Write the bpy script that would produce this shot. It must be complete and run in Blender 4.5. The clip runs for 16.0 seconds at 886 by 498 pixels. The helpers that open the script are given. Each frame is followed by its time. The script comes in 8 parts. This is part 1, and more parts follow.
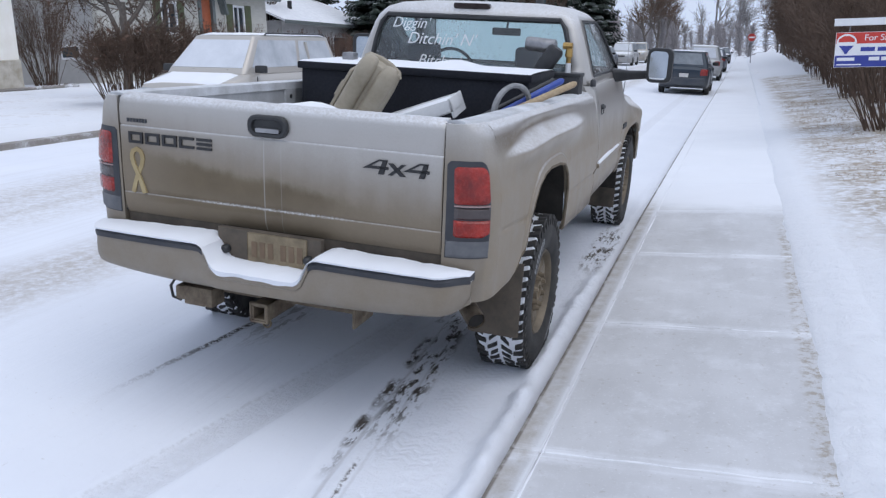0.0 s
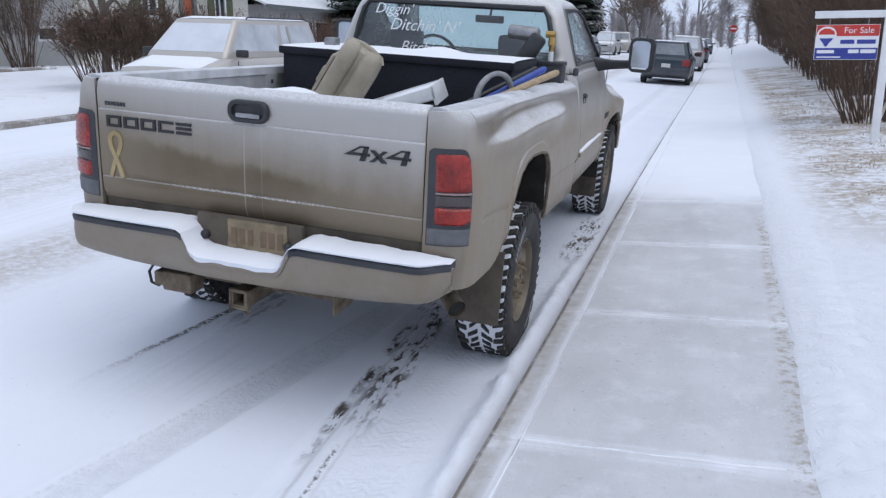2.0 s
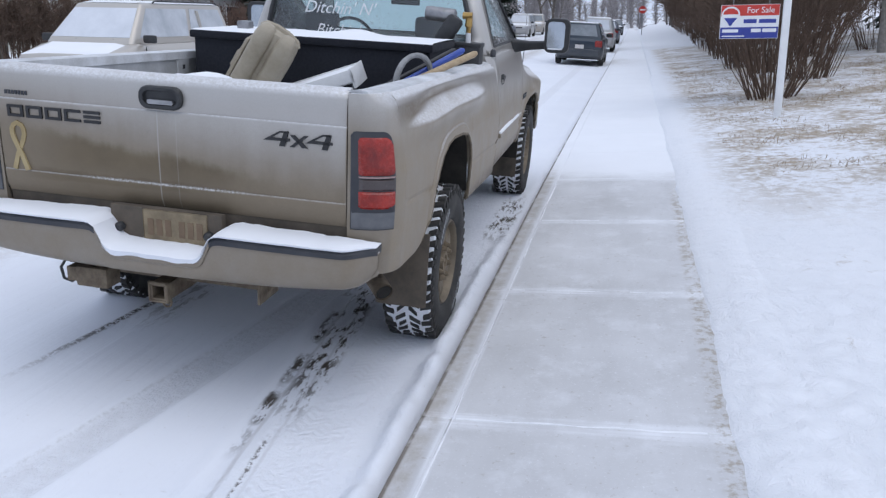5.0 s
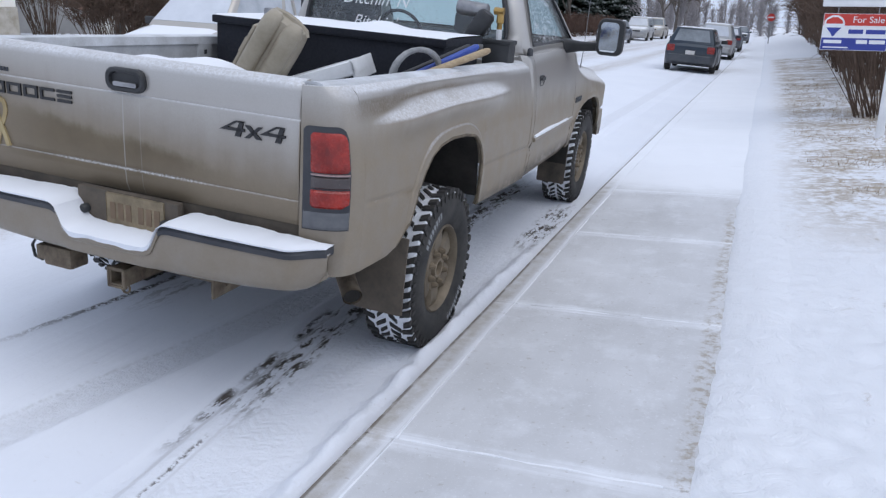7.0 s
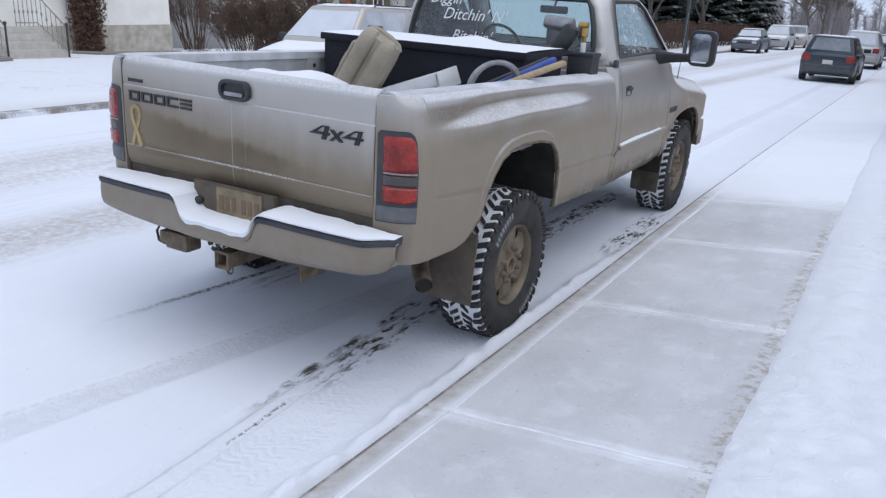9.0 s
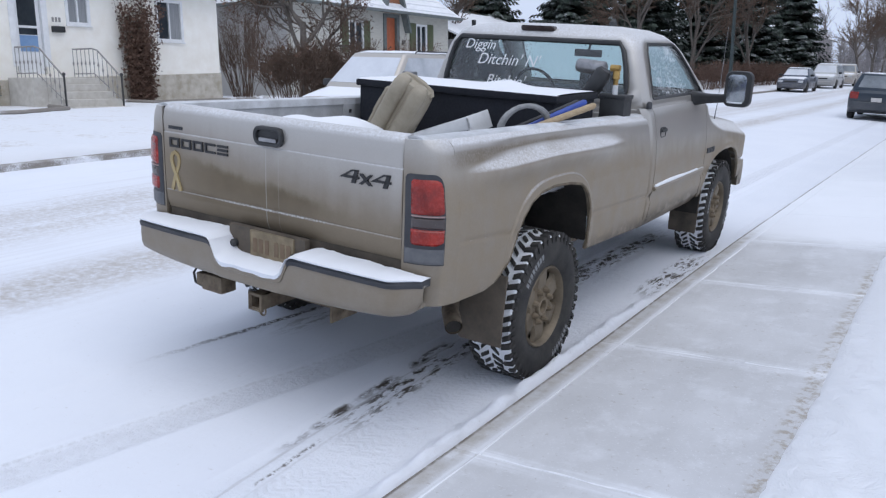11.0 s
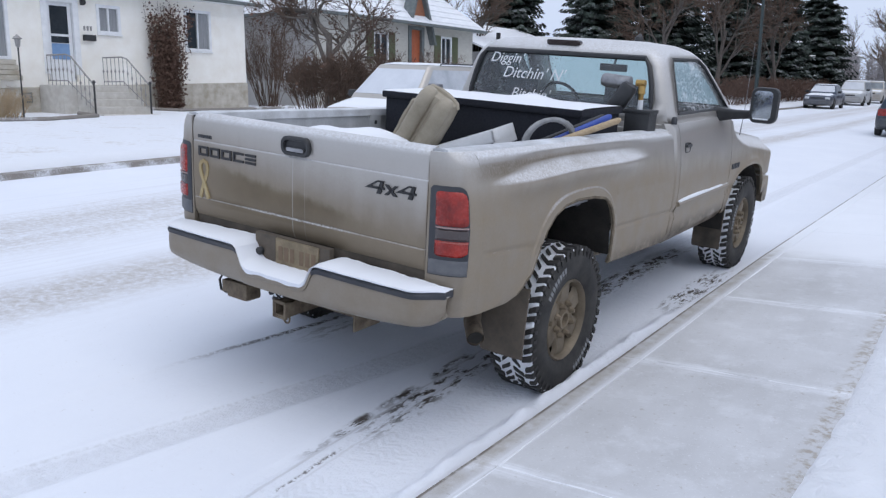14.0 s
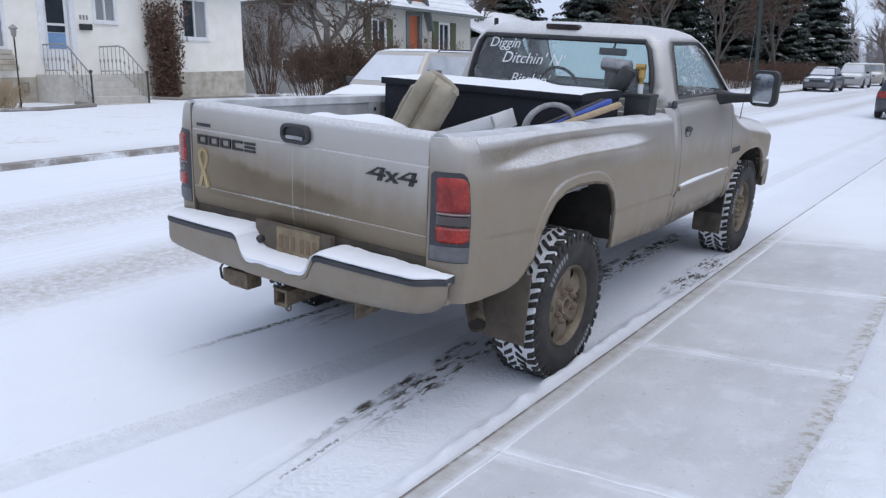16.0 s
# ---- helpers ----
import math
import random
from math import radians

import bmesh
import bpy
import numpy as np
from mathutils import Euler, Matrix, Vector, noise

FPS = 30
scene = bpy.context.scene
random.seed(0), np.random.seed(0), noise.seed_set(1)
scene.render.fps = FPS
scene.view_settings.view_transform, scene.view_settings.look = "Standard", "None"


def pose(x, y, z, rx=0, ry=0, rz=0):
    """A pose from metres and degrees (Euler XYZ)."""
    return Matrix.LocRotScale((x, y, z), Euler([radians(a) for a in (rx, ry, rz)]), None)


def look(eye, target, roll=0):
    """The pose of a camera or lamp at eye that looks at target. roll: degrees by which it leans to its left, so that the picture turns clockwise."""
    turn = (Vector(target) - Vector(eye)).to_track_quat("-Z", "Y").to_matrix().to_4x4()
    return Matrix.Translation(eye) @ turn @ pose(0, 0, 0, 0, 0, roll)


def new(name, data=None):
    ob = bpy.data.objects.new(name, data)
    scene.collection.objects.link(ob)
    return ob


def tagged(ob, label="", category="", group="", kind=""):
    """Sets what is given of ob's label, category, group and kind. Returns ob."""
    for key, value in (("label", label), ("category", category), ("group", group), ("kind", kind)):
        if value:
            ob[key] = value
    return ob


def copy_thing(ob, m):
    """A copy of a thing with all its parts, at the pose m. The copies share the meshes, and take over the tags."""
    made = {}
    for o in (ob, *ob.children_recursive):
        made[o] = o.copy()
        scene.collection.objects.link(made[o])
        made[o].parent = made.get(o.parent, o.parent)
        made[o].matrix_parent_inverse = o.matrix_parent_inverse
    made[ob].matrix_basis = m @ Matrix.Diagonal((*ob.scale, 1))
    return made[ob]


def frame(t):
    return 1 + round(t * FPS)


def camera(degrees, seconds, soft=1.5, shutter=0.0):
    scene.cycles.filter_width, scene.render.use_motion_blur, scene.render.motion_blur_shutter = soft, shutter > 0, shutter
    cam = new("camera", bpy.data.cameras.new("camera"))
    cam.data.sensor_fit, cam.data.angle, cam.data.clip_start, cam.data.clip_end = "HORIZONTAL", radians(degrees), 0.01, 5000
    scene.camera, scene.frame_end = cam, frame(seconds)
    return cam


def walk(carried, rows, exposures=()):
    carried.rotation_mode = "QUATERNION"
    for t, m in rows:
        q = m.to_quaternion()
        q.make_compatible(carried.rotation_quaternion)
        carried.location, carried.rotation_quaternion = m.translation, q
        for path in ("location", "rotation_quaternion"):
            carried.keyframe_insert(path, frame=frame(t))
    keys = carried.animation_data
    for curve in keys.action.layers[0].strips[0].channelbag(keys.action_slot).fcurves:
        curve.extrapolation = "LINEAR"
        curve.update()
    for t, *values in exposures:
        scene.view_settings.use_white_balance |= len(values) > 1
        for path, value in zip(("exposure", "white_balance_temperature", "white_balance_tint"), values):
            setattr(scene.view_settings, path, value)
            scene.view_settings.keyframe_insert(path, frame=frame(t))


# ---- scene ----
cam = camera(58.5, 16.0, soft=1.3)
# The street frame leans a little against the plumb line: the street climbs and falls to its kerb.
STREET = pose(0, 0, 0, 0.77, -2.18, 0)
METRES, EYE, TURN = 1.388, 1.534, 21.0
ROWS = [
    (0.0, 0.0, 0.0, 0.0, -0.8, -13.16, 3.41),
    (0.5, 0.0025, 0.0017, -0.0006, -1.35, -13.22, 3.19),
    (1.0, 0.0032, 0.0033, -0.0014, -1.67, -13.32, 2.95),
    (1.5, 0.0021, 0.0035, -0.0017, -1.86, -14.05, 2.7),
    (2.0, 0.0013, 0.001, -0.0013, -2.0, -14.1, 2.65),
    (2.5, 0.0026, -0.002, -0.0011, -2.0, -14.11, 2.67),
    (3.0, 0.0074, -0.002, -0.0016, -2.35, -14.02, 2.88),
    (3.5, 0.006, 0.0033, -0.0025, -2.7, -14.0, 2.92),
    (4.0, -0.0105, 0.0028, -0.0017, -3.56, -14.15, 3.08),
    (4.5, -0.0264, -0.0041, -0.0043, -7.67, -14.79, 3.1),
    (4.7, -0.024, -0.0045, -0.0046, -8.1, -15.2, 3.1),
    (6.8, 0.3625, 0.147, -0.0355, -0.72, -15.8, 1.8),
    (7.0, 0.4165, 0.1381, -0.0358, 0.55, -15.35, 0.98),
    (7.5, 0.5646, 0.092, -0.0361, 2.51, -13.91, -0.2),
    (8.0, 0.5845, 0.0153, -0.0394, 4.66, -13.91, 1.32),
    (8.5, 0.5769, -0.0666, -0.0349, 6.16, -15.63, 1.17),
    (9.0, 0.6274, -0.0908, -0.0292, 9.74, -14.37, 1.54),
    (9.5, 0.6765, -0.0948, -0.0292, 10.52, -13.48, 1.74),
    (10.0, 0.6831, -0.0941, -0.0285, 11.52, -12.41, 2.41),
    (12.5, 0.6784, -0.1016, -0.0255, 14.21, -10.79, 1.71),
    (13.0, 0.6772, -0.1047, -0.0237, 14.51, -10.62, 1.74),
    (13.5, 0.678, -0.1106, -0.0238, 14.49, -10.49, 1.74),
    (14.0, 0.6767, -0.1139, -0.0243, 14.52, -10.35, 1.65),
    (14.5, 0.6751, -0.117, -0.0251, 14.79, -10.47, 1.66),
    (15.0, 0.6745, -0.1175, -0.0253, 14.56, -10.55, 1.8),
    (15.5, 0.6729, -0.1159, -0.0252, 14.62, -10.77, 1.81),
    (16.0, 0.6712, -0.1101, -0.0265, 14.4, -11.3, 2.16),
]
walk(cam, [(t, STREET @ pose(0, 0, EYE, 0, 0, TURN) @ pose(METRES * x, METRES * y, METRES * z, 90 + pitch, roll, yaw)) for t, x, y, z, yaw, pitch, roll in ROWS])

# ---- light: an overcast winter day ----
world = bpy.data.worlds.new("world")
scene.world = world
world.use_nodes = True
wn, wl = world.node_tree.nodes, world.node_tree.links
sky = wn.new("ShaderNodeTexSky")
sky.sky_type = "NISHITA"
sky.sun_disc = False
sky.sun_elevation, sky.sun_rotation = radians(65), radians(80)
sky.air_density, sky.dust_density, sky.ozone_density = 0.6, 9.0, 1.0
haze = wn.new("ShaderNodeMix")
haze.data_type = "RGBA"
haze.inputs[0].default_value = 0.88
haze.inputs[7].default_value = (8.02, 9.22, 11.8, 1)
wl.new(sky.outputs[0], haze.inputs[6])
wl.new(haze.outputs[2], wn["Background"].inputs[0])
wn["Background"].inputs[1].default_value = 0.104
sun = new("sun", bpy.data.lights.new("sun", "SUN"))
sun.data.energy, sun.data.angle, sun.data.color = 1.1, radians(70), (1.0, 0.98, 0.95)
sun.matrix_world = look((7, -1, 18), (0, 4, 0))
scene.view_settings.exposure = -0.22

# ---- materials ----
def nodes_of(name):
    m = bpy.data.materials.new(name)
    m.use_nodes = True
    nt = m.node_tree
    return m, nt, nt.nodes, nt.links, nt.nodes["Principled BSDF"]


def ramp(nt, src, stops):
    r = nt.nodes.new("ShaderNodeValToRGB")
    while len(r.color_ramp.elements) < len(stops):
        r.color_ramp.elements.new(0.5)
    for e, (p, c) in zip(r.color_ramp.elements, stops):
        e.position = p
        e.color = (*c, 1) if len(c) == 3 else c
    nt.links.new(src, r.inputs[0])
    return r.outputs[0]


def grey(a):
    return (a, a, a)


def noise_tex(nt, scale, detail=4, rough=0.6, vec=None, stretch=None, distort=0.0):
    n = nt.nodes.new("ShaderNodeTexNoise")
    n.inputs["Scale"].default_value, n.inputs["Detail"].default_value = scale, detail
    n.inputs["Roughness"].default_value, n.inputs["Distortion"].default_value = rough, distort
    tc = nt.nodes.new("ShaderNodeTexCoord")
    src = vec or tc.outputs["Object"]
    if stretch:
        mp = nt.nodes.new("ShaderNodeMapping")
        mp.inputs["Scale"].default_value = stretch
        nt.links.new(src, mp.inputs[0])
        src = mp.outputs[0]
    nt.links.new(src, n.inputs["Vector"])
    return n.outputs["Fac"]


def mix(nt, fac, a, b):
    m = nt.nodes.new("ShaderNodeMix")
    m.data_type = "RGBA"
    for sock, v in ((m.inputs[0], fac), (m.inputs[6], a), (m.inputs[7], b)):
        if isinstance(v, (int, float)):
            sock.default_value = v
        elif isinstance(v, tuple):
            sock.default_value = (*v, 1)
        else:
            nt.links.new(v, sock)
    return m.outputs[2]


def calc(nt, op, a, b=None, c=None):
    m = nt.nodes.new("ShaderNodeMath")
    m.operation = op
    for i, v in enumerate((a, b, c)):
        if v is None:
            continue
        if isinstance(v, (int, float)):
            m.inputs[i].default_value = v
        else:
            nt.links.new(v, m.inputs[i])
    return m.outputs[0]


def band(nt, v, lo, hi, soft):
    """1 between lo and hi, fading over soft on both sides."""
    a = nt.nodes.new("ShaderNodeMapRange")
    a.interpolation_type = "SMOOTHSTEP"
    a.inputs[1].default_value, a.inputs[2].default_value = lo - soft, lo + soft
    nt.links.new(v, a.inputs[0])
    b = nt.nodes.new("ShaderNodeMapRange")
    b.interpolation_type = "SMOOTHSTEP"
    b.inputs[1].default_value, b.inputs[2].default_value = hi - soft, hi + soft
    b.inputs[3].default_value, b.inputs[4].default_value = 1, 0
    nt.links.new(v, b.inputs[0])
    return calc(nt, "MULTIPLY", a.outputs[0], b.outputs[0])


def bump(nt, height, strength=0.3, distance=0.01, normal=None):
    b = nt.nodes.new("ShaderNodeBump")
    b.inputs["Strength"].default_value, b.inputs["Distance"].default_value = strength, distance
    nt.links.new(height, b.inputs["Height"])
    if normal:
        nt.links.new(normal, b.inputs["Normal"])
    return b.outputs[0]


def surface(name, c1, c2, rough=0.7, metal=0.0, scale=8, fine=60, relief=0.2, stretch=None, coat=0.0, lo=0.35, hi=0.65):
    """Two colours mixed by a broad noise, with a fine grain in value, roughness and relief."""
    m, nt, n, l, p = nodes_of(name)
    broad = noise_tex(nt, scale, 4, 0.6, stretch=stretch)
    grain = noise_tex(nt, fine, 3, 0.7, stretch=stretch)
    f = calc(nt, "ADD", calc(nt, "MULTIPLY", broad, 0.75), calc(nt, "MULTIPLY", grain, 0.25))
    l.new(ramp(nt, f, [(lo, c1), (hi, c2)]), p.inputs["Base Color"])
    l.new(ramp(nt, grain, [(0.3, grey(max(rough - 0.1, 0.03))), (0.7, grey(min(rough + 0.1, 1)))]), p.inputs["Roughness"])
    p.inputs["Metallic"].default_value = metal
    p.inputs["Coat Weight"].default_value = coat
    if relief:
        l.new(bump(nt, grain, relief, 0.004), p.inputs["Normal"])
    return m


def xyz(nt):
    tc = nt.nodes.new("ShaderNodeTexCoord")
    s = nt.nodes.new("ShaderNodeSeparateXYZ")
    nt.links.new(tc.outputs["Object"], s.inputs[0])
    return s.outputs


def snow_mat(name="snow", c=(0.80, 0.82, 0.86)):
    m, nt, n, l, p = nodes_of(name)
    big, fine = noise_tex(nt, 3.0, 5, 0.6), noise_tex(nt, 120, 3, 0.7)
    l.new(mix(nt, big, tuple(v * 0.93 for v in c), c), p.inputs["Base Color"])
    p.inputs["Roughness"].default_value = 0.75
    p.inputs["Specular IOR Level"].default_value = 0.25
    l.new(bump(nt, fine, 0.35, 0.003, bump(nt, big, 0.4, 0.03)), p.inputs["Normal"])
    return m


def road_mat():
    """Driven snow: sandy wear in the middle lanes, slanting wheel tracks and bare wet crumbs beside the kerb."""
    m, nt, n, l, p = nodes_of("road_snow")
    x, y, z = xyz(nt)
    streak = noise_tex(nt, 1.0, 5, 0.62, stretch=(3.2, 0.10, 1))
    streak2 = noise_tex(nt, 1.0, 4, 0.6, stretch=(14, 0.35, 1))
    patch = noise_tex(nt, 0.7, 6, 0.65)
    fine = noise_tex(nt, 55, 4, 0.75)
    crumbs = noise_tex(nt, 16, 5, 0.72)
    grit = noise_tex(nt, 42, 4, 0.7)

    def slant(k, y0, lo, hi):
        """x measured from a line that crosses the street at a slant k between two places."""
        yc = calc(nt, "MINIMUM", calc(nt, "MAXIMUM", y, lo), hi)
        return calc(nt, "SUBTRACT", x, calc(nt, "MULTIPLY", calc(nt, "SUBTRACT", yc, y0), k))

    def wobble(v, scale, k):
        return calc(nt, "ADD", v, calc(nt, "MULTIPLY", calc(nt, "SUBTRACT", noise_tex(nt, scale, 4, 0.6), 0.5), k))

    base = mix(nt, patch, (0.69, 0.72, 0.79), (0.80, 0.825, 0.875))
    # sandy brown lanes: crumbly, not smeared
    lane = calc(nt, "ADD", calc(nt, "MULTIPLY", band(nt, wobble(x, 0.9, 0.5), -7.5, -5.9, 0.45), 0.75), band(nt, wobble(x, 0.9, 0.4), -4.85, -4.15, 0.35))
    sand = calc(nt, "MULTIPLY", lane, ramp(nt, calc(nt, "ADD", calc(nt, "MULTIPLY", streak, 0.35), calc(nt, "MULTIPLY", crumbs, 0.65)), [(0.40, grey(0.06)), (0.60, grey(0.72))]))
    base = mix(nt, sand, base, (0.38, 0.335, 0.285))
    far = band(nt, x, -8.6, -4.0, 0.6)
    base = mix(nt, calc(nt, "MULTIPLY", far, ramp(nt, streak2, [(0.47, grey(0)), (0.72, grey(0.22))])), base, (0.50, 0.49, 0.50))
    # a packed wheel track with a scraped line on each side
    xt = wobble(slant(0.15, 2.6, -3.0, 4.4), 1.4, 0.02)
    packed = calc(nt, "MULTIPLY", band(nt, xt, -2.155, -1.97, 0.02), ramp(nt, crumbs, [(0.3, grey(0.08)), (0.65, grey(0.55))]))
    base = mix(nt, packed, base, (0.62, 0.635, 0.68))
    rims = calc(nt, "MAXIMUM", band(nt, xt, -2.172, -2.158, 0.007), band(nt, xt, -1.966, -1.950, 0.008))
    base = mix(nt, calc(nt, "MULTIPLY", rims, ramp(nt, grit, [(0.40, grey(0.0)), (0.65, grey(0.5))])), base, (0.47, 0.48, 0.50))
    # tread prints
    zig = calc(nt, "MULTIPLY", calc(nt, "PINGPONG", calc(nt, "MULTIPLY", xt, 1.0), 0.05), 0.8)
    bars = calc(nt, "PINGPONG", calc(nt, "ADD", y, zig), 0.022)
    prints = ramp(nt, calc(nt, "MULTIPLY", bars, 45.0), [(0.35, grey(0)), (0.65, grey(1))])
    tread = calc(nt, "MULTIPLY", band(nt, wobble(x, 1.0, 0.03), -1.36, -1.10, 0.02), band(nt, y, -4, 4.9, 0.4))
    marks = calc(nt, "MULTIPLY", calc(nt, "MAXIMUM", tread, calc(nt, "MULTIPLY", band(nt, xt, -2.14, -2.06, 0.02), 0.4)), calc(nt, "MULTIPLY", prints, ramp(nt, noise_tex(nt, 3.0, 3, 0.6), [(0.42, grey(0.05)), (0.60, grey(1))])))
    base = mix(nt, calc(nt, "MULTIPLY", marks, 0.16), base, (0.48, 0.48, 0.50))
    # bare, wet asphalt: a crumbled line, scattered flecks beside it, smooth grey slips behind it
    xs = wobble(slant(-0.09, 2.7, 1.0, 4.6), 6.0, 0.035)
    clump = ramp(nt, noise_tex(nt, 1.0, 6, 0.75, stretch=(20, 5.0, 1)), [(0.505, grey(0)), (0.56, grey(1))])
    run = ramp(nt, noise_tex(nt, 2.2, 3, 0.6), [(0.42, grey(0.0)), (0.52, grey(1))])
    line = calc(nt, "MULTIPLY", band(nt, xs, -1.565, -1.515, 0.012), calc(nt, "MULTIPLY", band(nt, y, 2.55, 7.6, 0.15), run))
    line = calc(nt, "MULTIPLY", line, ramp(nt, noise_tex(nt, 1.0, 5, 0.75, stretch=(26, 8, 1)), [(0.45, grey(0)), (0.52, grey(1))]))
    flecks = calc(nt, "MULTIPLY", calc(nt, "MULTIPLY", band(nt, xs, -1.50, -1.36, 0.03), band(nt, y, 2.9, 7.6, 0.35)), clump)
    dash = calc(nt, "MULTIPLY", band(nt, xs, -1.448, -1.432, 0.006), calc(nt, "MULTIPLY", band(nt, y, 2.20, 2.62, 0.06), ramp(nt, grit, [(0.44, grey(0)), (0.54, grey(0.85))])))
    slip = calc(nt, "MULTIPLY", calc(nt, "MAXIMUM", band(nt, xs, -1.515, -1.495, 0.007), band(nt, xs, -1.420, -1.405, 0.006)), ramp(nt, streak2, [(0.35, grey(0.1)), (0.6, grey(0.6))]))
    base = mix(nt, calc(nt, "MULTIPLY", slip, band(nt, y, -3, 4.0, 0.4)), base, (0.46, 0.46, 0.48))
    gutter = calc(nt, "MULTIPLY", band(nt, x, -1.14, -0.95, 0.03), band(nt, y, 5.8, 7.0, 0.3))
    gutter = calc(nt, "MULTIPLY", gutter, clump)
    xl = wobble(slant(0.09, 3.0, 0.5, 5.0), 7.0, 0.03)
    left = calc(nt, "MULTIPLY", band(nt, xl, -2.742, -2.712, 0.010), calc(nt, "MULTIPLY", band(nt, y, 3.05, 8.5, 0.5), ramp(nt, grit, [(0.42, grey(0.1)), (0.52, grey(0.95))])))
    under = calc(nt, "MULTIPLY", calc(nt, "MULTIPLY", band(nt, x, -2.66, -2.45, 0.04), band(nt, y, 3.6, 8.5, 0.3)), clump)
    bare = calc(nt, "MAXIMUM", calc(nt, "MAXIMUM", calc(nt, "MAXIMUM", line, flecks), calc(nt, "MAXIMUM", dash, gutter)), calc(nt, "MAXIMUM", left, calc(nt, "MULTIPLY", under, 0.5)))
    base = mix(nt, bare, base, mix(nt, grit, (0.035, 0.030, 0.027), (0.12, 0.10, 0.085)))
    # loose specks of dirt
    base = mix(nt, ramp(nt, noise_tex(nt, 30, 5, 0.8), [(0.64, grey(0)), (0.71, grey(0.6))]), base, (0.42, 0.39, 0.36))
    l.new(base, p.inputs["Base Color"])
    l.new(mix(nt, packed, grey(0.72), grey(0.42)), p.inputs["Roughness"])
    p.inputs["Specular IOR Level"].default_value = 0.3
    rough_zone = calc(nt, "MAXIMUM", calc(nt, "MAXIMUM", lane, packed), calc(nt, "MAXIMUM", bare, band(nt, x, -1.5, -0.9, 0.06)))
    h = calc(nt, "MULTIPLY", crumbs, calc(nt, "ADD", calc(nt, "MULTIPLY", rough_zone, 0.9), 0.10))
    h = calc(nt, "ADD", h, calc(nt, "MULTIPLY", streak2, 0.35))
    l.new(bump(nt, fine, 0.22, 0.003, bump(nt, h, 0.6, 0.03, bump(nt, marks, 0.35, 0.006))), p.inputs["Normal"])
    return m


def lawn_mat():
    """Thin snow over dead grass: straw shows through in patches on the near verge."""
    m, nt, n, l, p = nodes_of("snowy_lawn")
    x, y, z = xyz(nt)
    patch, tuft, fine = noise_tex(nt, 0.9, 5, 0.65), noise_tex(nt, 9, 6, 0.75, distort=0.6), noise_tex(nt, 70, 3, 0.7)
    snow = mix(nt, patch, (0.71, 0.735, 0.785), (0.80, 0.82, 0.86))
    near = calc(nt, "MULTIPLY", band(nt, x, 0.85, 14, 0.3), band(nt, y, 6.6, 40, 1.4))
    f = calc(nt, "ADD", calc(nt, "MULTIPLY", patch, 0.45), calc(nt, "MULTIPLY", tuft, 0.55))
    straw = calc(nt, "MULTIPLY", near, ramp(nt, f, [(0.44, grey(0)), (0.55, grey(0.9))]))
    far = calc(nt, "MULTIPLY", band(nt, x, -60, -11, 1.0), ramp(nt, f, [(0.53, grey(0)), (0.64, grey(0.4))]))
    sparse = calc(nt, "MULTIPLY", band(nt, x, 0.62, 14, 0.15), ramp(nt, f, [(0.57, grey(0)), (0.66, grey(0.6))]))
    fac = calc(nt, "MAXIMUM", calc(nt, "MAXIMUM", straw, sparse), far)
    l.new(mix(nt, fac, snow, mix(nt, fine, (0.24, 0.19, 0.13), (0.42, 0.35, 0.26))), p.inputs["Base Color"])
    p.inputs["Roughness"].default_value = 0.8
    p.inputs["Specular IOR Level"].default_value = 0.2
    l.new(bump(nt, fine, 0.3, 0.004, bump(nt, tuft, 0.7, 0.035)), p.inputs["Normal"])
    return m


